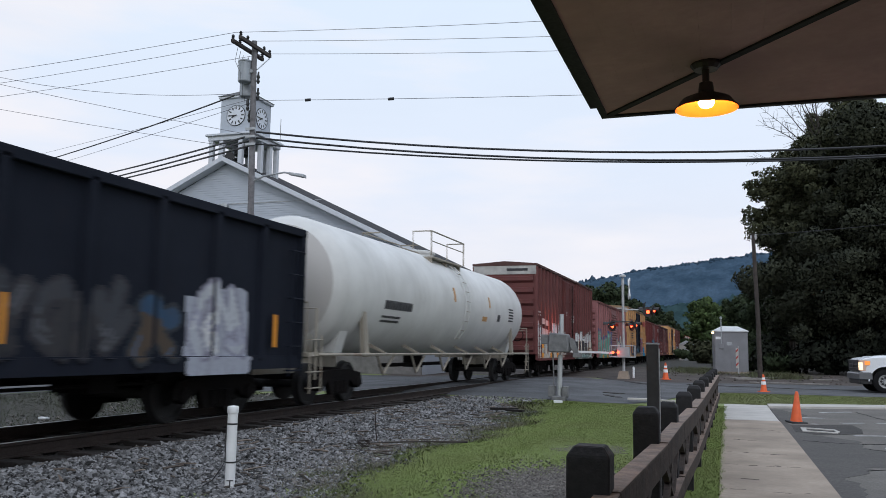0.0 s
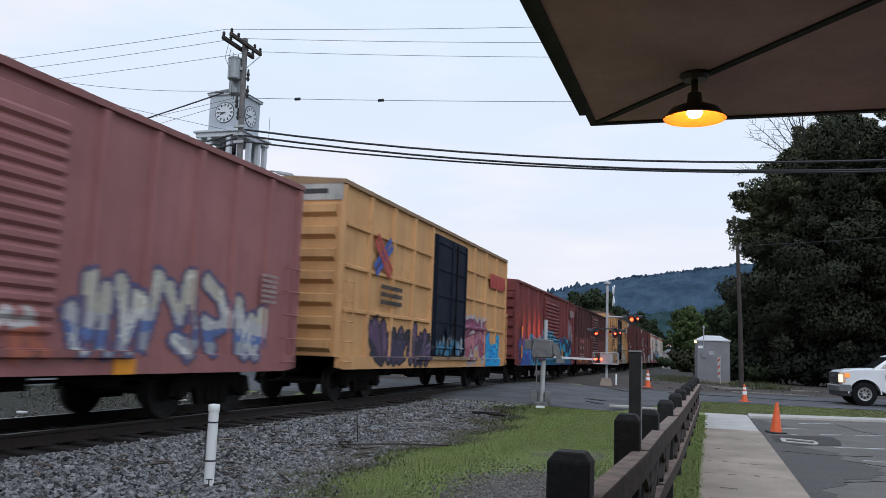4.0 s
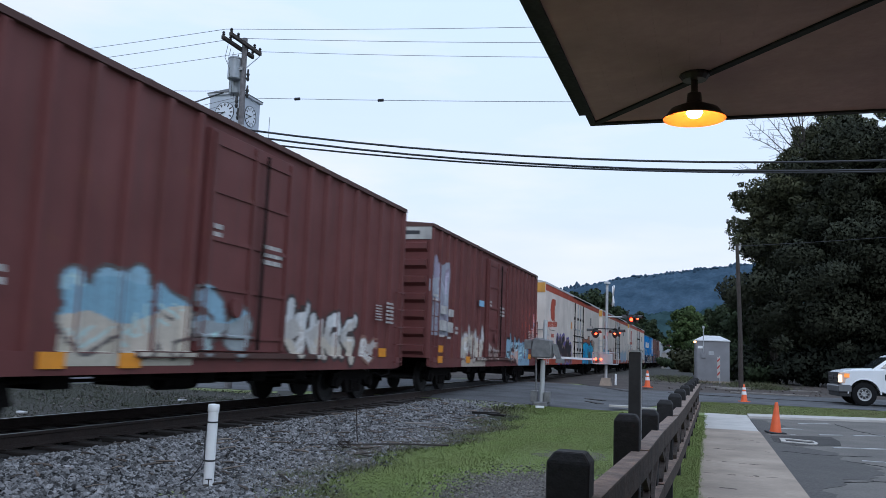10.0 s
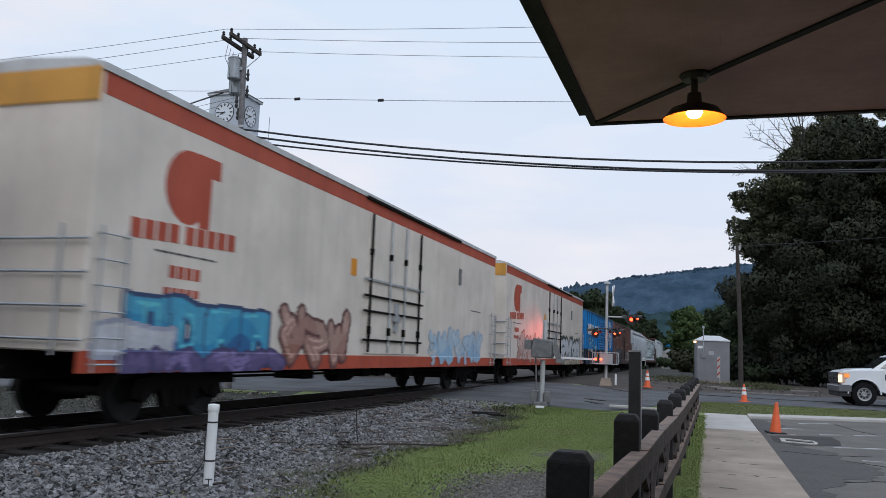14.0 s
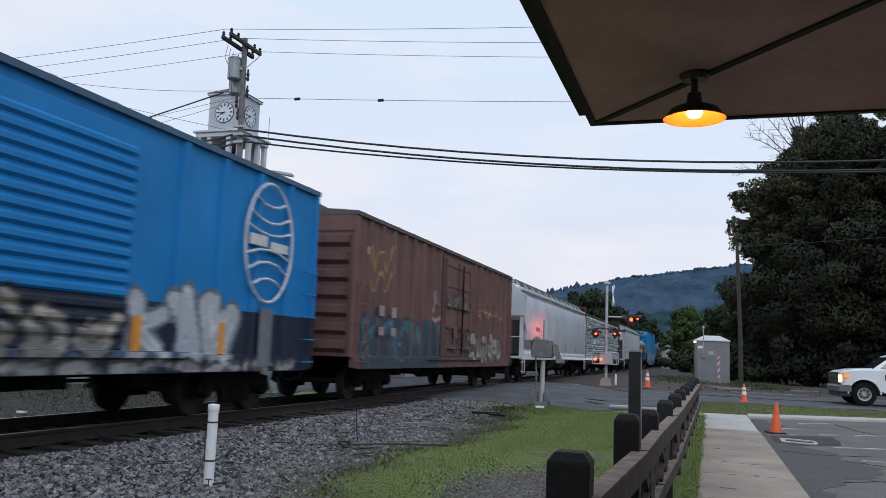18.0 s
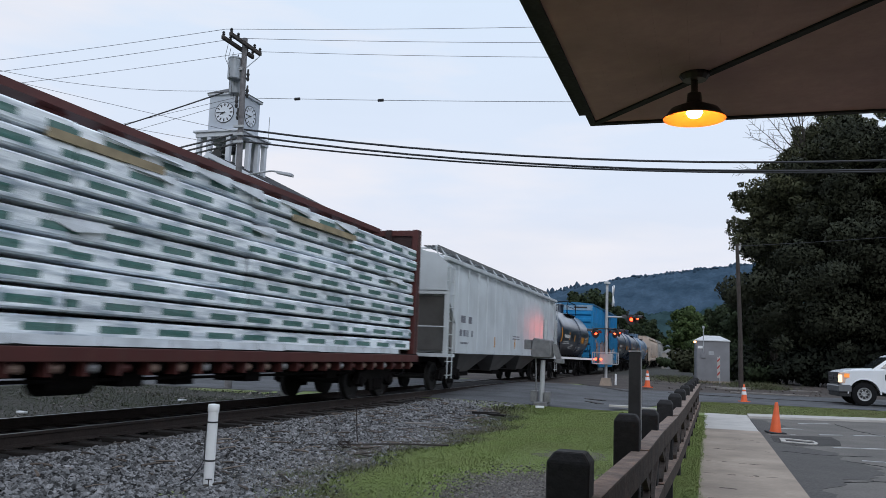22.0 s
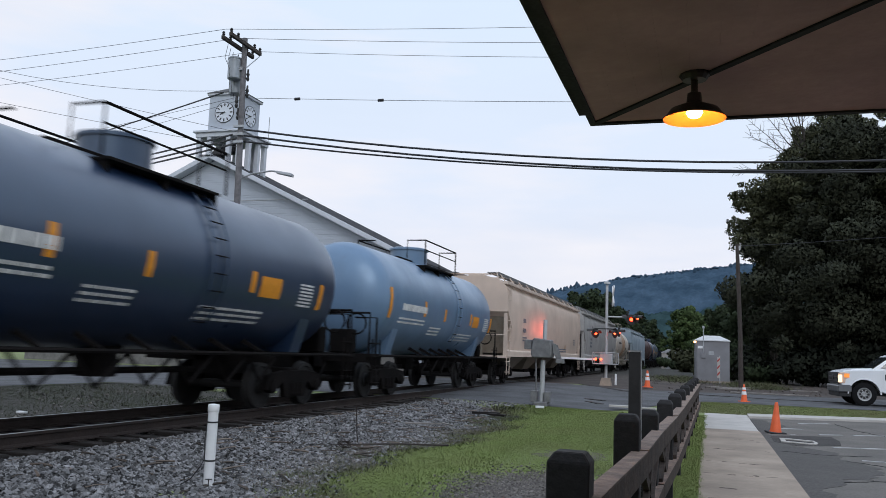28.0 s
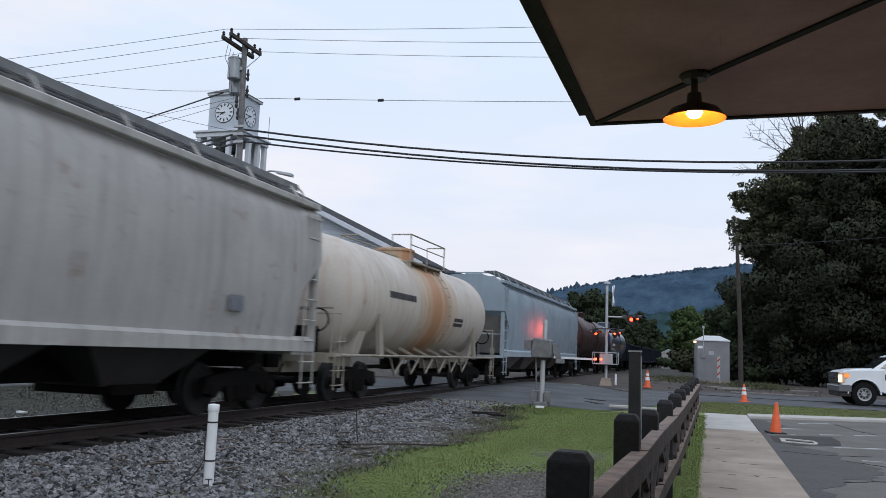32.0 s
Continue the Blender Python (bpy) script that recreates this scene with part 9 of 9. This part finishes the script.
def town_hall():
    """Gable end to -y, ridge along y."""
    h = thing("town_hall", "white clapboard hall with a wide gable and a square clock tower", "hall", at=(-26.4, 39.4, 0))
    pitch, half, ridge, depth = 0.475, 12.4, 11.78, 5
    eave = ridge - pitch * half
    pts = [(-half + 0.5, 0), (half - 0.5, 0), (half - 0.5, eave + 0.1), (0, ridge - 0.15), (-half + 0.5, eave + 0.1)]
    part("wall", Geo().prism(pts, 1, 0.0, depth), SIDING, h)
    part("lower_wall", Geo().box(-half + 0.45, half - 0.45, -0.06, -0.002, 0, 3.4), mat("grey_block_wall", (0.16, 0.155, 0.15), 0.85), h, "grey block lower wall")
    for i in range(46):
        z = 5.3 + i * 0.13
        w = (ridge - 0.2 - z) / pitch - 0.12
        if z < eave + 0.1:
            w = half - 0.5
        if w > 0.2:
            part("clapboard", Geo().prism([(-0.022, z), (-0.006, z + 0.128), (0.0, z + 0.128), (0.0, z)], 0, -w, w), SIDING, h)
    for s in (-1, 1):
        roof = [(0, ridge), (s * (half + 0.4), eave - 0.2), (s * (half + 0.4), eave), (0, ridge + 0.2)]
        part("roof", Geo().prism(roof, 1, -0.55, depth + 0.5), DARK_SHINGLE, h, "dark shingle roof")
        rake = [(0, ridge - 0.10), (s * (half + 0.42), eave - 0.28), (s * (half + 0.42), eave - 0.02), (0, ridge + 0.17)]
        part("rake_board", Geo().prism(rake, 1, -0.6, -0.5), TRIM_WHITE, h, "white rake board")
        under = [(0, ridge - 0.12), (s * (half + 0.3), eave - 0.27), (s * (half + 0.3), eave - 0.22), (0, ridge - 0.07)]
        part("eave_soffit", Geo().prism(under, 1, -0.52, 0.0), TRIM_WHITE, h)
    part("porch_roof", Geo().box(4.0, 13.4, -1.5, -0.01, 6.6 - 1.6, 6.75 - 1.6), SHINGLE, h)
    part("flood_light", Geo().lathe([(0.02, -0.3), (0.2, -0.28), (0.16, -0.05), (0.05, 0)], (0.1, -0.02, 9.15), 1, 14), GREY_METAL, h)
    part("conduit", Geo().box(-3.6, 6.0, -0.05, -0.02, 9.28, 9.32), GREY_METAL, h)
    # tower
    tx, ty = 0.12, 0.5
    for x in (-1.3, -0.62, 0.62, 1.3):
        for y in (-0.35, 0.6, 1.6, 2.35):
            if abs(x) > 1 or y in (-0.35, 2.35):
                part("column", Geo().box(tx + x - 0.13, tx + x + 0.13, ty + y - 0.13, ty + y + 0.13, 10.6, 13.05), TRIM_WHITE, h, bevel=0.015)
    part("deck_cornice", Geo().box(tx - 1.5, tx + 1.5, ty - 0.52, ty + 2.5, 13.02, 13.28), TRIM_WHITE, h, bevel=0.02)
    part("deck_edge", Geo().box(tx - 1.62, tx + 1.62, ty - 0.64, ty + 2.62, 13.28, 13.40), TRIM_WHITE, h, bevel=0.015)
    tw = part("clock_tower", Geo().box(tx - 1.03, tx + 1.03, ty - 0.05, ty + 2.01, 13.40, 15.60), SIDING, h, "square tower clad in white boards")
    part("tower_cornice", Geo().box(tx - 1.15, tx + 1.15, ty - 0.17, ty + 2.13, 15.58, 15.72), TRIM_WHITE, tw, bevel=0.02)
    part("tower_roof", Geo().loft([[(tx + x * 1.2, ty + 0.98 + y * 1.2, 15.72) for x, y in ((-1, -1), (1, -1), (1, 1), (-1, 1))], [(tx + x * 0.25, ty + 0.98 + y * 0.25, 16.25) for x, y in ((-1, -1), (1, -1), (1, 1), (-1, 1))]]), SHINGLE, tw)
    clock(h, pose(tx, ty - 0.055, 14.55))
    clock(h, pose(tx + 1.035, ty + 0.98, 14.55, 0, 0, 90))
    part("siren", Geo().lathe([(0.05, 12.95), (0.32, 12.90), (0.42, 12.60), (0.5, 12.35), (0.2, 12.30)], (tx, ty + 0.7, 0), 2, 16), SIGNAL_BLACK, h, "dark siren under the deck")
    part("horn", Geo().lathe([(0.3, -0.5), (0.2, -0.3), (0.1, 0.0), (0.09, 0.4)], (tx - 0.1, ty + 0.1, 12.05), 1, 14), SIGNAL_BLACK, h, "dark horn speaker")
    part("aerial", Geo().tube([(tx + 1.5, ty + 2.4, 13.40), (tx + 1.5, ty + 2.4, 14.90)], 0.02, 5), GREY_METAL, h)


town_hall()


# ---- trees and hills ----
BARK = mat("dark_bark", (0.045, 0.038, 0.03), 0.95, var=0.3, scale=5, bump=0.5)


def leaf_mat(name, col, col2):
    m = mat(name, col, 0.75, var=0.3, scale=0.35, bump=0, col2=col2, island=0.45, spec=0.1)
    return m


LEAF_DARK = leaf_mat("dark_oak_leaves", (0.066, 0.070, 0.038), (0.034, 0.038, 0.025))
# Two darker copies with the shade below the crowns put into the leaf colour.
LEAF_LOW_SHADE = leaf_mat("shaded_oak_leaves", (0.037, 0.041, 0.026), (0.019, 0.022, 0.016))
LEAF_SHADE = leaf_mat("shaded_green_leaves", (0.016, 0.019, 0.013), (0.009, 0.012, 0.009))
LEAF_MID = leaf_mat("green_maple_leaves", (0.038, 0.052, 0.026), (0.022, 0.032, 0.018))
LEAF_LIGHT = leaf_mat("dull_green_leaves", (0.075, 0.11, 0.04), (0.04, 0.062, 0.026))


def crown_mesh(name, lobes, count, size, seed):
    """Leaf sprays scattered through the outer part of many lobes."""
    r = np.random.RandomState(seed)
    lob = np.array(lobes)
    w = lob[:, 3] ** 2
    idx = r.choice(len(lob), count, p=w / w.sum())
    d = r.randn(count, 3)
    d /= np.linalg.norm(d, axis=1)[:, None]
    rad = lob[idx, 3] * (0.55 + 0.5 * r.rand(count) ** 0.6) * (1 + 0.18 * np.sin(d[:, 0] * 7 + idx) * np.cos(d[:, 2] * 6))
    c = lob[idx, :3] + d * rad[:, None] * np.array([1, 1, 0.78])
    n = d + 0.9 * r.randn(count, 3)
    n /= np.linalg.norm(n, axis=1)[:, None]
    n *= np.where((n * (d + np.array([0, 0, 0.4]))).sum(1) < 0, -1.0, 1.0)[:, None]
    u = np.cross(n, r.randn(count, 3))
    u /= np.linalg.norm(u, axis=1)[:, None]
    v = np.cross(n, u)
    s = size * (0.6 + 0.8 * r.rand(count))[:, None]
    k = [(-1.0, 0.0), (0.1, -0.6), (1.0, 0.0), (-0.1, 0.6)]
    verts = np.stack([c + u * s * a + v * s * b + n * s * 0.25 * (abs(a) - 0.4) for a, b in k], 1).reshape(-1, 3)
    me = bpy.data.meshes.new(name)
    me.from_pydata(verts.tolist(), [], (np.arange(count)[:, None] * 4 + np.arange(4)[None]).tolist())
    me.polygons.foreach_set("use_smooth", [True] * count)
    soft = d * 0.9 + n * 0.55 + np.array([0, 0, 0.25])
    soft /= np.linalg.norm(soft, axis=1)[:, None]
    me.normals_split_custom_set_from_vertices(np.repeat(soft, 4, axis=0).tolist())
    return me


def make_tree(seed, height, spread, leaves, size, leaf, label, trunk_r=0.3, base=0.18, taper=0.72, extra=(), group="trees"):
    r = random.Random(seed)
    t = thing("tree", label, "tree", group)
    top = height * 0.82
    trunk = [(0, 0, -0.3), (r.uniform(-0.1, 0.1), 0.05, height * 0.25), (r.uniform(-0.4, 0.4), r.uniform(-0.3, 0.3), height * 0.55), (r.uniform(-0.6, 0.6), r.uniform(-0.5, 0.5), top)]
    part("trunk", Geo().tube(trunk, trunk_r, 9, trunk_r * 0.2), BARK, t, smooth=60)
    lobes = []
    n = 13
    for i in range(n):
        k = i / (n - 1)
        z0 = height * (base + 0.08 + 0.55 * k)
        a = i * 2.4 + r.uniform(-0.4, 0.4)
        reach = spread * (1.0 - taper * k) * r.uniform(0.7, 1.1)
        e = Vector((math.cos(a) * reach, math.sin(a) * reach, z0 + height * 0.1 * r.uniform(0.5, 1.3)))
        s = Vector((trunk[1][0], trunk[1][1], z0 * 0.82))
        m = (s + e) / 2 + Vector((0, 0, height * 0.02))
        part("limb", Geo().tube([s, m, e], trunk_r * 0.32, 6, trunk_r * 0.07), BARK, t, smooth=60)
        rr = spread * r.uniform(0.28, 0.44) * (1 - (taper - 0.3) * k)
        lobes.append((e.x, e.y, e.z, rr * 0.75))
        for q in range(9):
            lobes.append((e.x + r.uniform(-1.35, 1.35) * rr, e.y + r.uniform(-1.35, 1.35) * rr, e.z + r.uniform(-0.8, 1.0) * rr, rr * r.uniform(0.18, 0.5)))
        lobes.append((m.x, m.y, m.z + 0.3, rr * 0.8))
    for a, z0, reach, rr in extra:
        e = Vector((math.cos(radians(a)) * reach, math.sin(radians(a)) * reach, z0))
        part("limb", Geo().tube([Vector((0, 0, z0 - 2.5)), e * 0.5 + Vector((0, 0, z0 * 0.5 - 0.8)), e], trunk_r * 0.3, 6, trunk_r * 0.06), BARK, t, smooth=60)
        lobes.append((e.x, e.y, e.z, rr * 0.7))
        lobes.append((e.x * 0.75, e.y * 0.75, e.z - 0.2, rr * 0.85))
        for q in range(10):
            lobes.append((e.x + r.uniform(-1.2, 1.2) * rr, e.y + r.uniform(-1.2, 1.2) * rr, e.z + r.uniform(-0.9, 0.9) * rr, rr * r.uniform(0.18, 0.45)))
    lobes.append((trunk[3][0], trunk[3][1], height * 0.88, spread * 0.5 * (1.35 - taper)))
    lobes.append((trunk[3][0] + 0.5, trunk[3][1], height * 0.95, spread * 0.3 * (1.35 - taper)))
    part("crown", crown_mesh("crown", lobes, leaves, size, seed), leaf, t, "dense leafy crown")
    return t


def bush_mesh(seed, r0, count, size):
    r = random.Random(seed)
    lobes = [(r.uniform(-1, 1) * r0, r.uniform(-0.6, 0.6) * r0, r.uniform(0.25, 0.9) * r0, r0 * r.uniform(0.35, 0.6)) for _ in range(9)]
    return crown_mesh("bush", lobes, count, size, seed)


def plant_woods():
    tall = make_tree(31, 20.5, 6.4, 95000, 0.105, LEAF_DARK, "tall dark broadleaf tree behind the dirt lot", 0.42, 0.27, 0.92, ((158, 11.6, 4.3, 1.7), (166, 9.6, 4.9, 1.8), (150, 13.4, 3.2, 1.5), (175, 10.6, 3.4, 1.9), (160, 13.9, 5.0, 1.3), (165, 12.6, 5.3, 1.2), (155, 15.4, 3.6, 1.1)))
    broad = make_tree(32, 17.5, 6.8, 95000, 0.105, LEAF_LOW_SHADE, "broad oak behind the dirt lot, coloured dark for shade", 0.4, 0.06)
    mid = make_tree(33, 12.0, 4.4, 20000, 0.17, LEAF_MID, "green broadleaf tree beside the railway line", 0.28, 0.1)
    light = make_tree(34, 11.0, 4.2, 16000, 0.19, LEAF_LIGHT, "dull green tree beside the track", 0.25, 0.08)
    tall.matrix_basis = pose(8.6, 62.5, 0.1, 0, 0, 20)
    broad.matrix_basis = pose(9.5, 57.5, 0.1, 0, 0, 160)
    for x, y, a, s in ((14.5, 60.5, 75, 1.02), (8.2, 74, 130, 0.92), (12.5, 72, 10, 1.05)):
        copy_thing(tall, pose(x, y, 0.1, 0, 0, a))
    for x, y, a in ((12.2, 56.0, 40), (17.5, 57.5, 250)):
        copy_thing(broad, pose(x, y, 0.1, 0, 0, a))
    mid.matrix_basis = pose(-13.8, 106, -1.9, 0, 0, 30)
    for x, y, a in ((-17.0, 112, 200), (-15.5, 136, 10), (-18.5, 145, 310), (-17, 172, 140), (-14.5, 190, 300), (-22, 160, 70), (3.2, 158, 45), (0.5, 176, 220), (6.5, 150, 100), (9, 130, 260), (4.5, 120, 15), (7.5, 100, 190), (6.0, 86, 300), (-3.2, 196, 130), (2, 200, 20), (-24, 205, 60), (-13.5, 225, 10), (-30, 190, 200), (-23.5, 280, 50), (-19.5, 290, 150), (-27, 270, 250), (-1.5, 225, 77)):
        copy_thing(mid, pose(x, y, -1.9 if 100 < y < 130 and x < -10 else 0, 0, 0, a))
    light.matrix_basis = pose(-3.6, 150, 0, 0, 0, 12)
    for x, y, a in ((-1.2, 168, 100), (-18.5, 210, 220), (-4.6, 214, 40)):
        copy_thing(light, pose(x, y, 0, 0, 0, a))
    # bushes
    # LEAF_SHADE bushes carry the shade under the trees in their colour.
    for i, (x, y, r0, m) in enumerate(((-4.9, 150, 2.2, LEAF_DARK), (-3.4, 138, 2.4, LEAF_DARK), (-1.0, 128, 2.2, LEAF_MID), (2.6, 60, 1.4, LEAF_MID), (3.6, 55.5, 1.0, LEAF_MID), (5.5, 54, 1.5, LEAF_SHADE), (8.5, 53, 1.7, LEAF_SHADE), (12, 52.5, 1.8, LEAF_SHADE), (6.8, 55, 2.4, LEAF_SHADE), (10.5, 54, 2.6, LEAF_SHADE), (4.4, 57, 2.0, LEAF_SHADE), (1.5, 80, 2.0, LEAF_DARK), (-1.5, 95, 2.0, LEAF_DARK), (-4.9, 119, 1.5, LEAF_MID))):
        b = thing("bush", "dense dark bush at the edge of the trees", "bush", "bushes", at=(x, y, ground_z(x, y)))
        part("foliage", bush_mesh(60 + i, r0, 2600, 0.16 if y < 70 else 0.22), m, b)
    # bare tree top
    dead = thing("bare_tree", "leafless tree reaching over the canopy of leaves", "tree", at=(7.4, 67, 0.4))
    r = random.Random(77)
    part("trunk", Geo().tube([(0, 0, 0), (0.1, 0, 8), (0.0, 0, 14), (-0.3, 0, 19)], 0.22, 7, 0.08), BARK, dead)
    for k in range(9):
        # long limbs fan out up and over to one side
        p0 = Vector((-0.2, 0, 15.6 + 0.36 * k))
        a = radians(14 + 8.5 * k + r.uniform(-5, 5))
        l = r.uniform(4.6, 6.4)
        pts = [p0]
        for q in range(6):
            a += radians(r.uniform(-9, 11))
            pts.append(pts[-1] + Vector((-math.cos(a), r.uniform(-0.2, 0.2), math.sin(a))) * l / 6)
        br = part("branch", Geo().tube(pts, 0.055, 5, 0.01), BARK, dead)
        for q in range(1, 7):
            for side in (-1, 1, 1, -1)[:3 if q < 3 else 4]:
                t0 = pts[q] - (pts[q] - pts[q - 1]) * r.random()
                b_ = a + side * radians(r.uniform(25, 55))
                ln = r.uniform(0.6, 1.7) * (1.1 - 0.09 * q)
                t1 = t0 + Vector((-math.cos(b_), r.uniform(-0.3, 0.3), math.sin(b_))) * ln * 0.5
                b_ += radians(r.uniform(-25, 25))
                t2 = t1 + Vector((-math.cos(b_), r.uniform(-0.3, 0.3), math.sin(b_))) * ln * 0.5
                part("twig", Geo().tube([t0, t1, t2], 0.015, 4, 0.008), BARK, br)


plant_woods()
# Blue haze of distance is put into the colours of ridge and foothill.
HILL = mat("hazed_wooded_hill", (0.056, 0.090, 0.130), 1.0, var=0.5, scale=0.03, bump=0, fine=0.22, world_space=True, col2=(0.033, 0.060, 0.090), spec=0.0)
FOOT = mat("hazed_wooded_foothill", (0.034, 0.062, 0.066), 0.95, var=0.35, scale=0.03, bump=0, fine=0.15, world_space=True, spec=0.0)


def ridge_z(x):
    pts = ((-900, 50), (-420, 80), (-288, 109), (-195, 130), (-145, 141), (-48, 153), (46, 165), (224, 188), (500, 206), (1200, 182))
    for (a, za), (b, zb) in zip(pts, pts[1:]):
        if x <= b:
            return za + (zb - za) * max((x - a) / (b - a), 0)
    return 190


def crowns(x, y, s):
    """Tree tops as lumps on a slope."""
    return s * (noise.noise((x * 0.11, y * 0.08, 2)) + 0.9 * abs(noise.noise((x * 0.25, y * 0.2, 5))) + 0.5 * noise.noise((x * 0.6, y * 0.4, 8)))


def hill_z(x, y):
    k = ease(820, 1500, y)
    return ridge_z(x) * k * k * (1 - 0.3 * ease(1500, 2200, y)) - 2 + crowns(x, y, 5.0) * ease(800, 900, y)


def foot_z(x, y):
    return (38 + 14 * noise.noise((x * 0.006, 0, 0))) * ease(330, 620, y) * ease(-700, 100, x + 0.2 * y) - 2 + crowns(x, y, 5.0) * ease(330, 380, y)


hx = steps((-1200, -420, 26), (-420, 340, 230), (340, 1400, 40))
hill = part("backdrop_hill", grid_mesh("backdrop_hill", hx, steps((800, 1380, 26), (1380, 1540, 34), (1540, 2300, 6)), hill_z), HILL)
tagged(hill, "long wooded ridge in the distance, coloured blue for haze", "hill", kind="structure")
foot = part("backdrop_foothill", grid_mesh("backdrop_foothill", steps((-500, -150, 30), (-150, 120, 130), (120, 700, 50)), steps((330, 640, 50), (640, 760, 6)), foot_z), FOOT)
tagged(foot, "lower wooded slope before the ridge, coloured for haze", "hill", kind="structure")


def ridge_trees():
    r = random.Random(19)
    g = Geo()
    for _ in range(900):
        x = r.uniform(-420, 330)
        y = 1500 + r.gauss(0, 25)
        z = hill_z(x, y) - 2
        h, w = r.uniform(3, 6) + (r.uniform(3, 8) if r.random() < 0.08 else 0) + 5 * max(noise.noise((x * 0.03, 4, 1)), 0), r.uniform(3.0, 6.5)
        n = 6
        ks = ((0.5, 0.0), (1.0, 0.35), (0.8, 0.65), (0.35, 0.9), (0.05, 1.0)) if r.random() < 0.9 else ((0.9, 0.0), (0.55, 0.4), (0.25, 0.75), (0.03, 1.0))
        g.loft([[(x + math.cos(2 * math.pi * j / n + q) * w * q * r.uniform(0.7, 1.2), y + math.sin(2 * math.pi * j / n) * w * q, z + h * t) for j in range(n)] for q, t in ks])
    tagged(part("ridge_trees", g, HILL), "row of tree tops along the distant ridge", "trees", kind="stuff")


ridge_trees()


def motions():
    for c, car in TRAIN:
        walk(car, [(t, pose(TRACK_X, c - travel(t), RAIL_Z)) for t in range(0, 33, 2)])


motions()
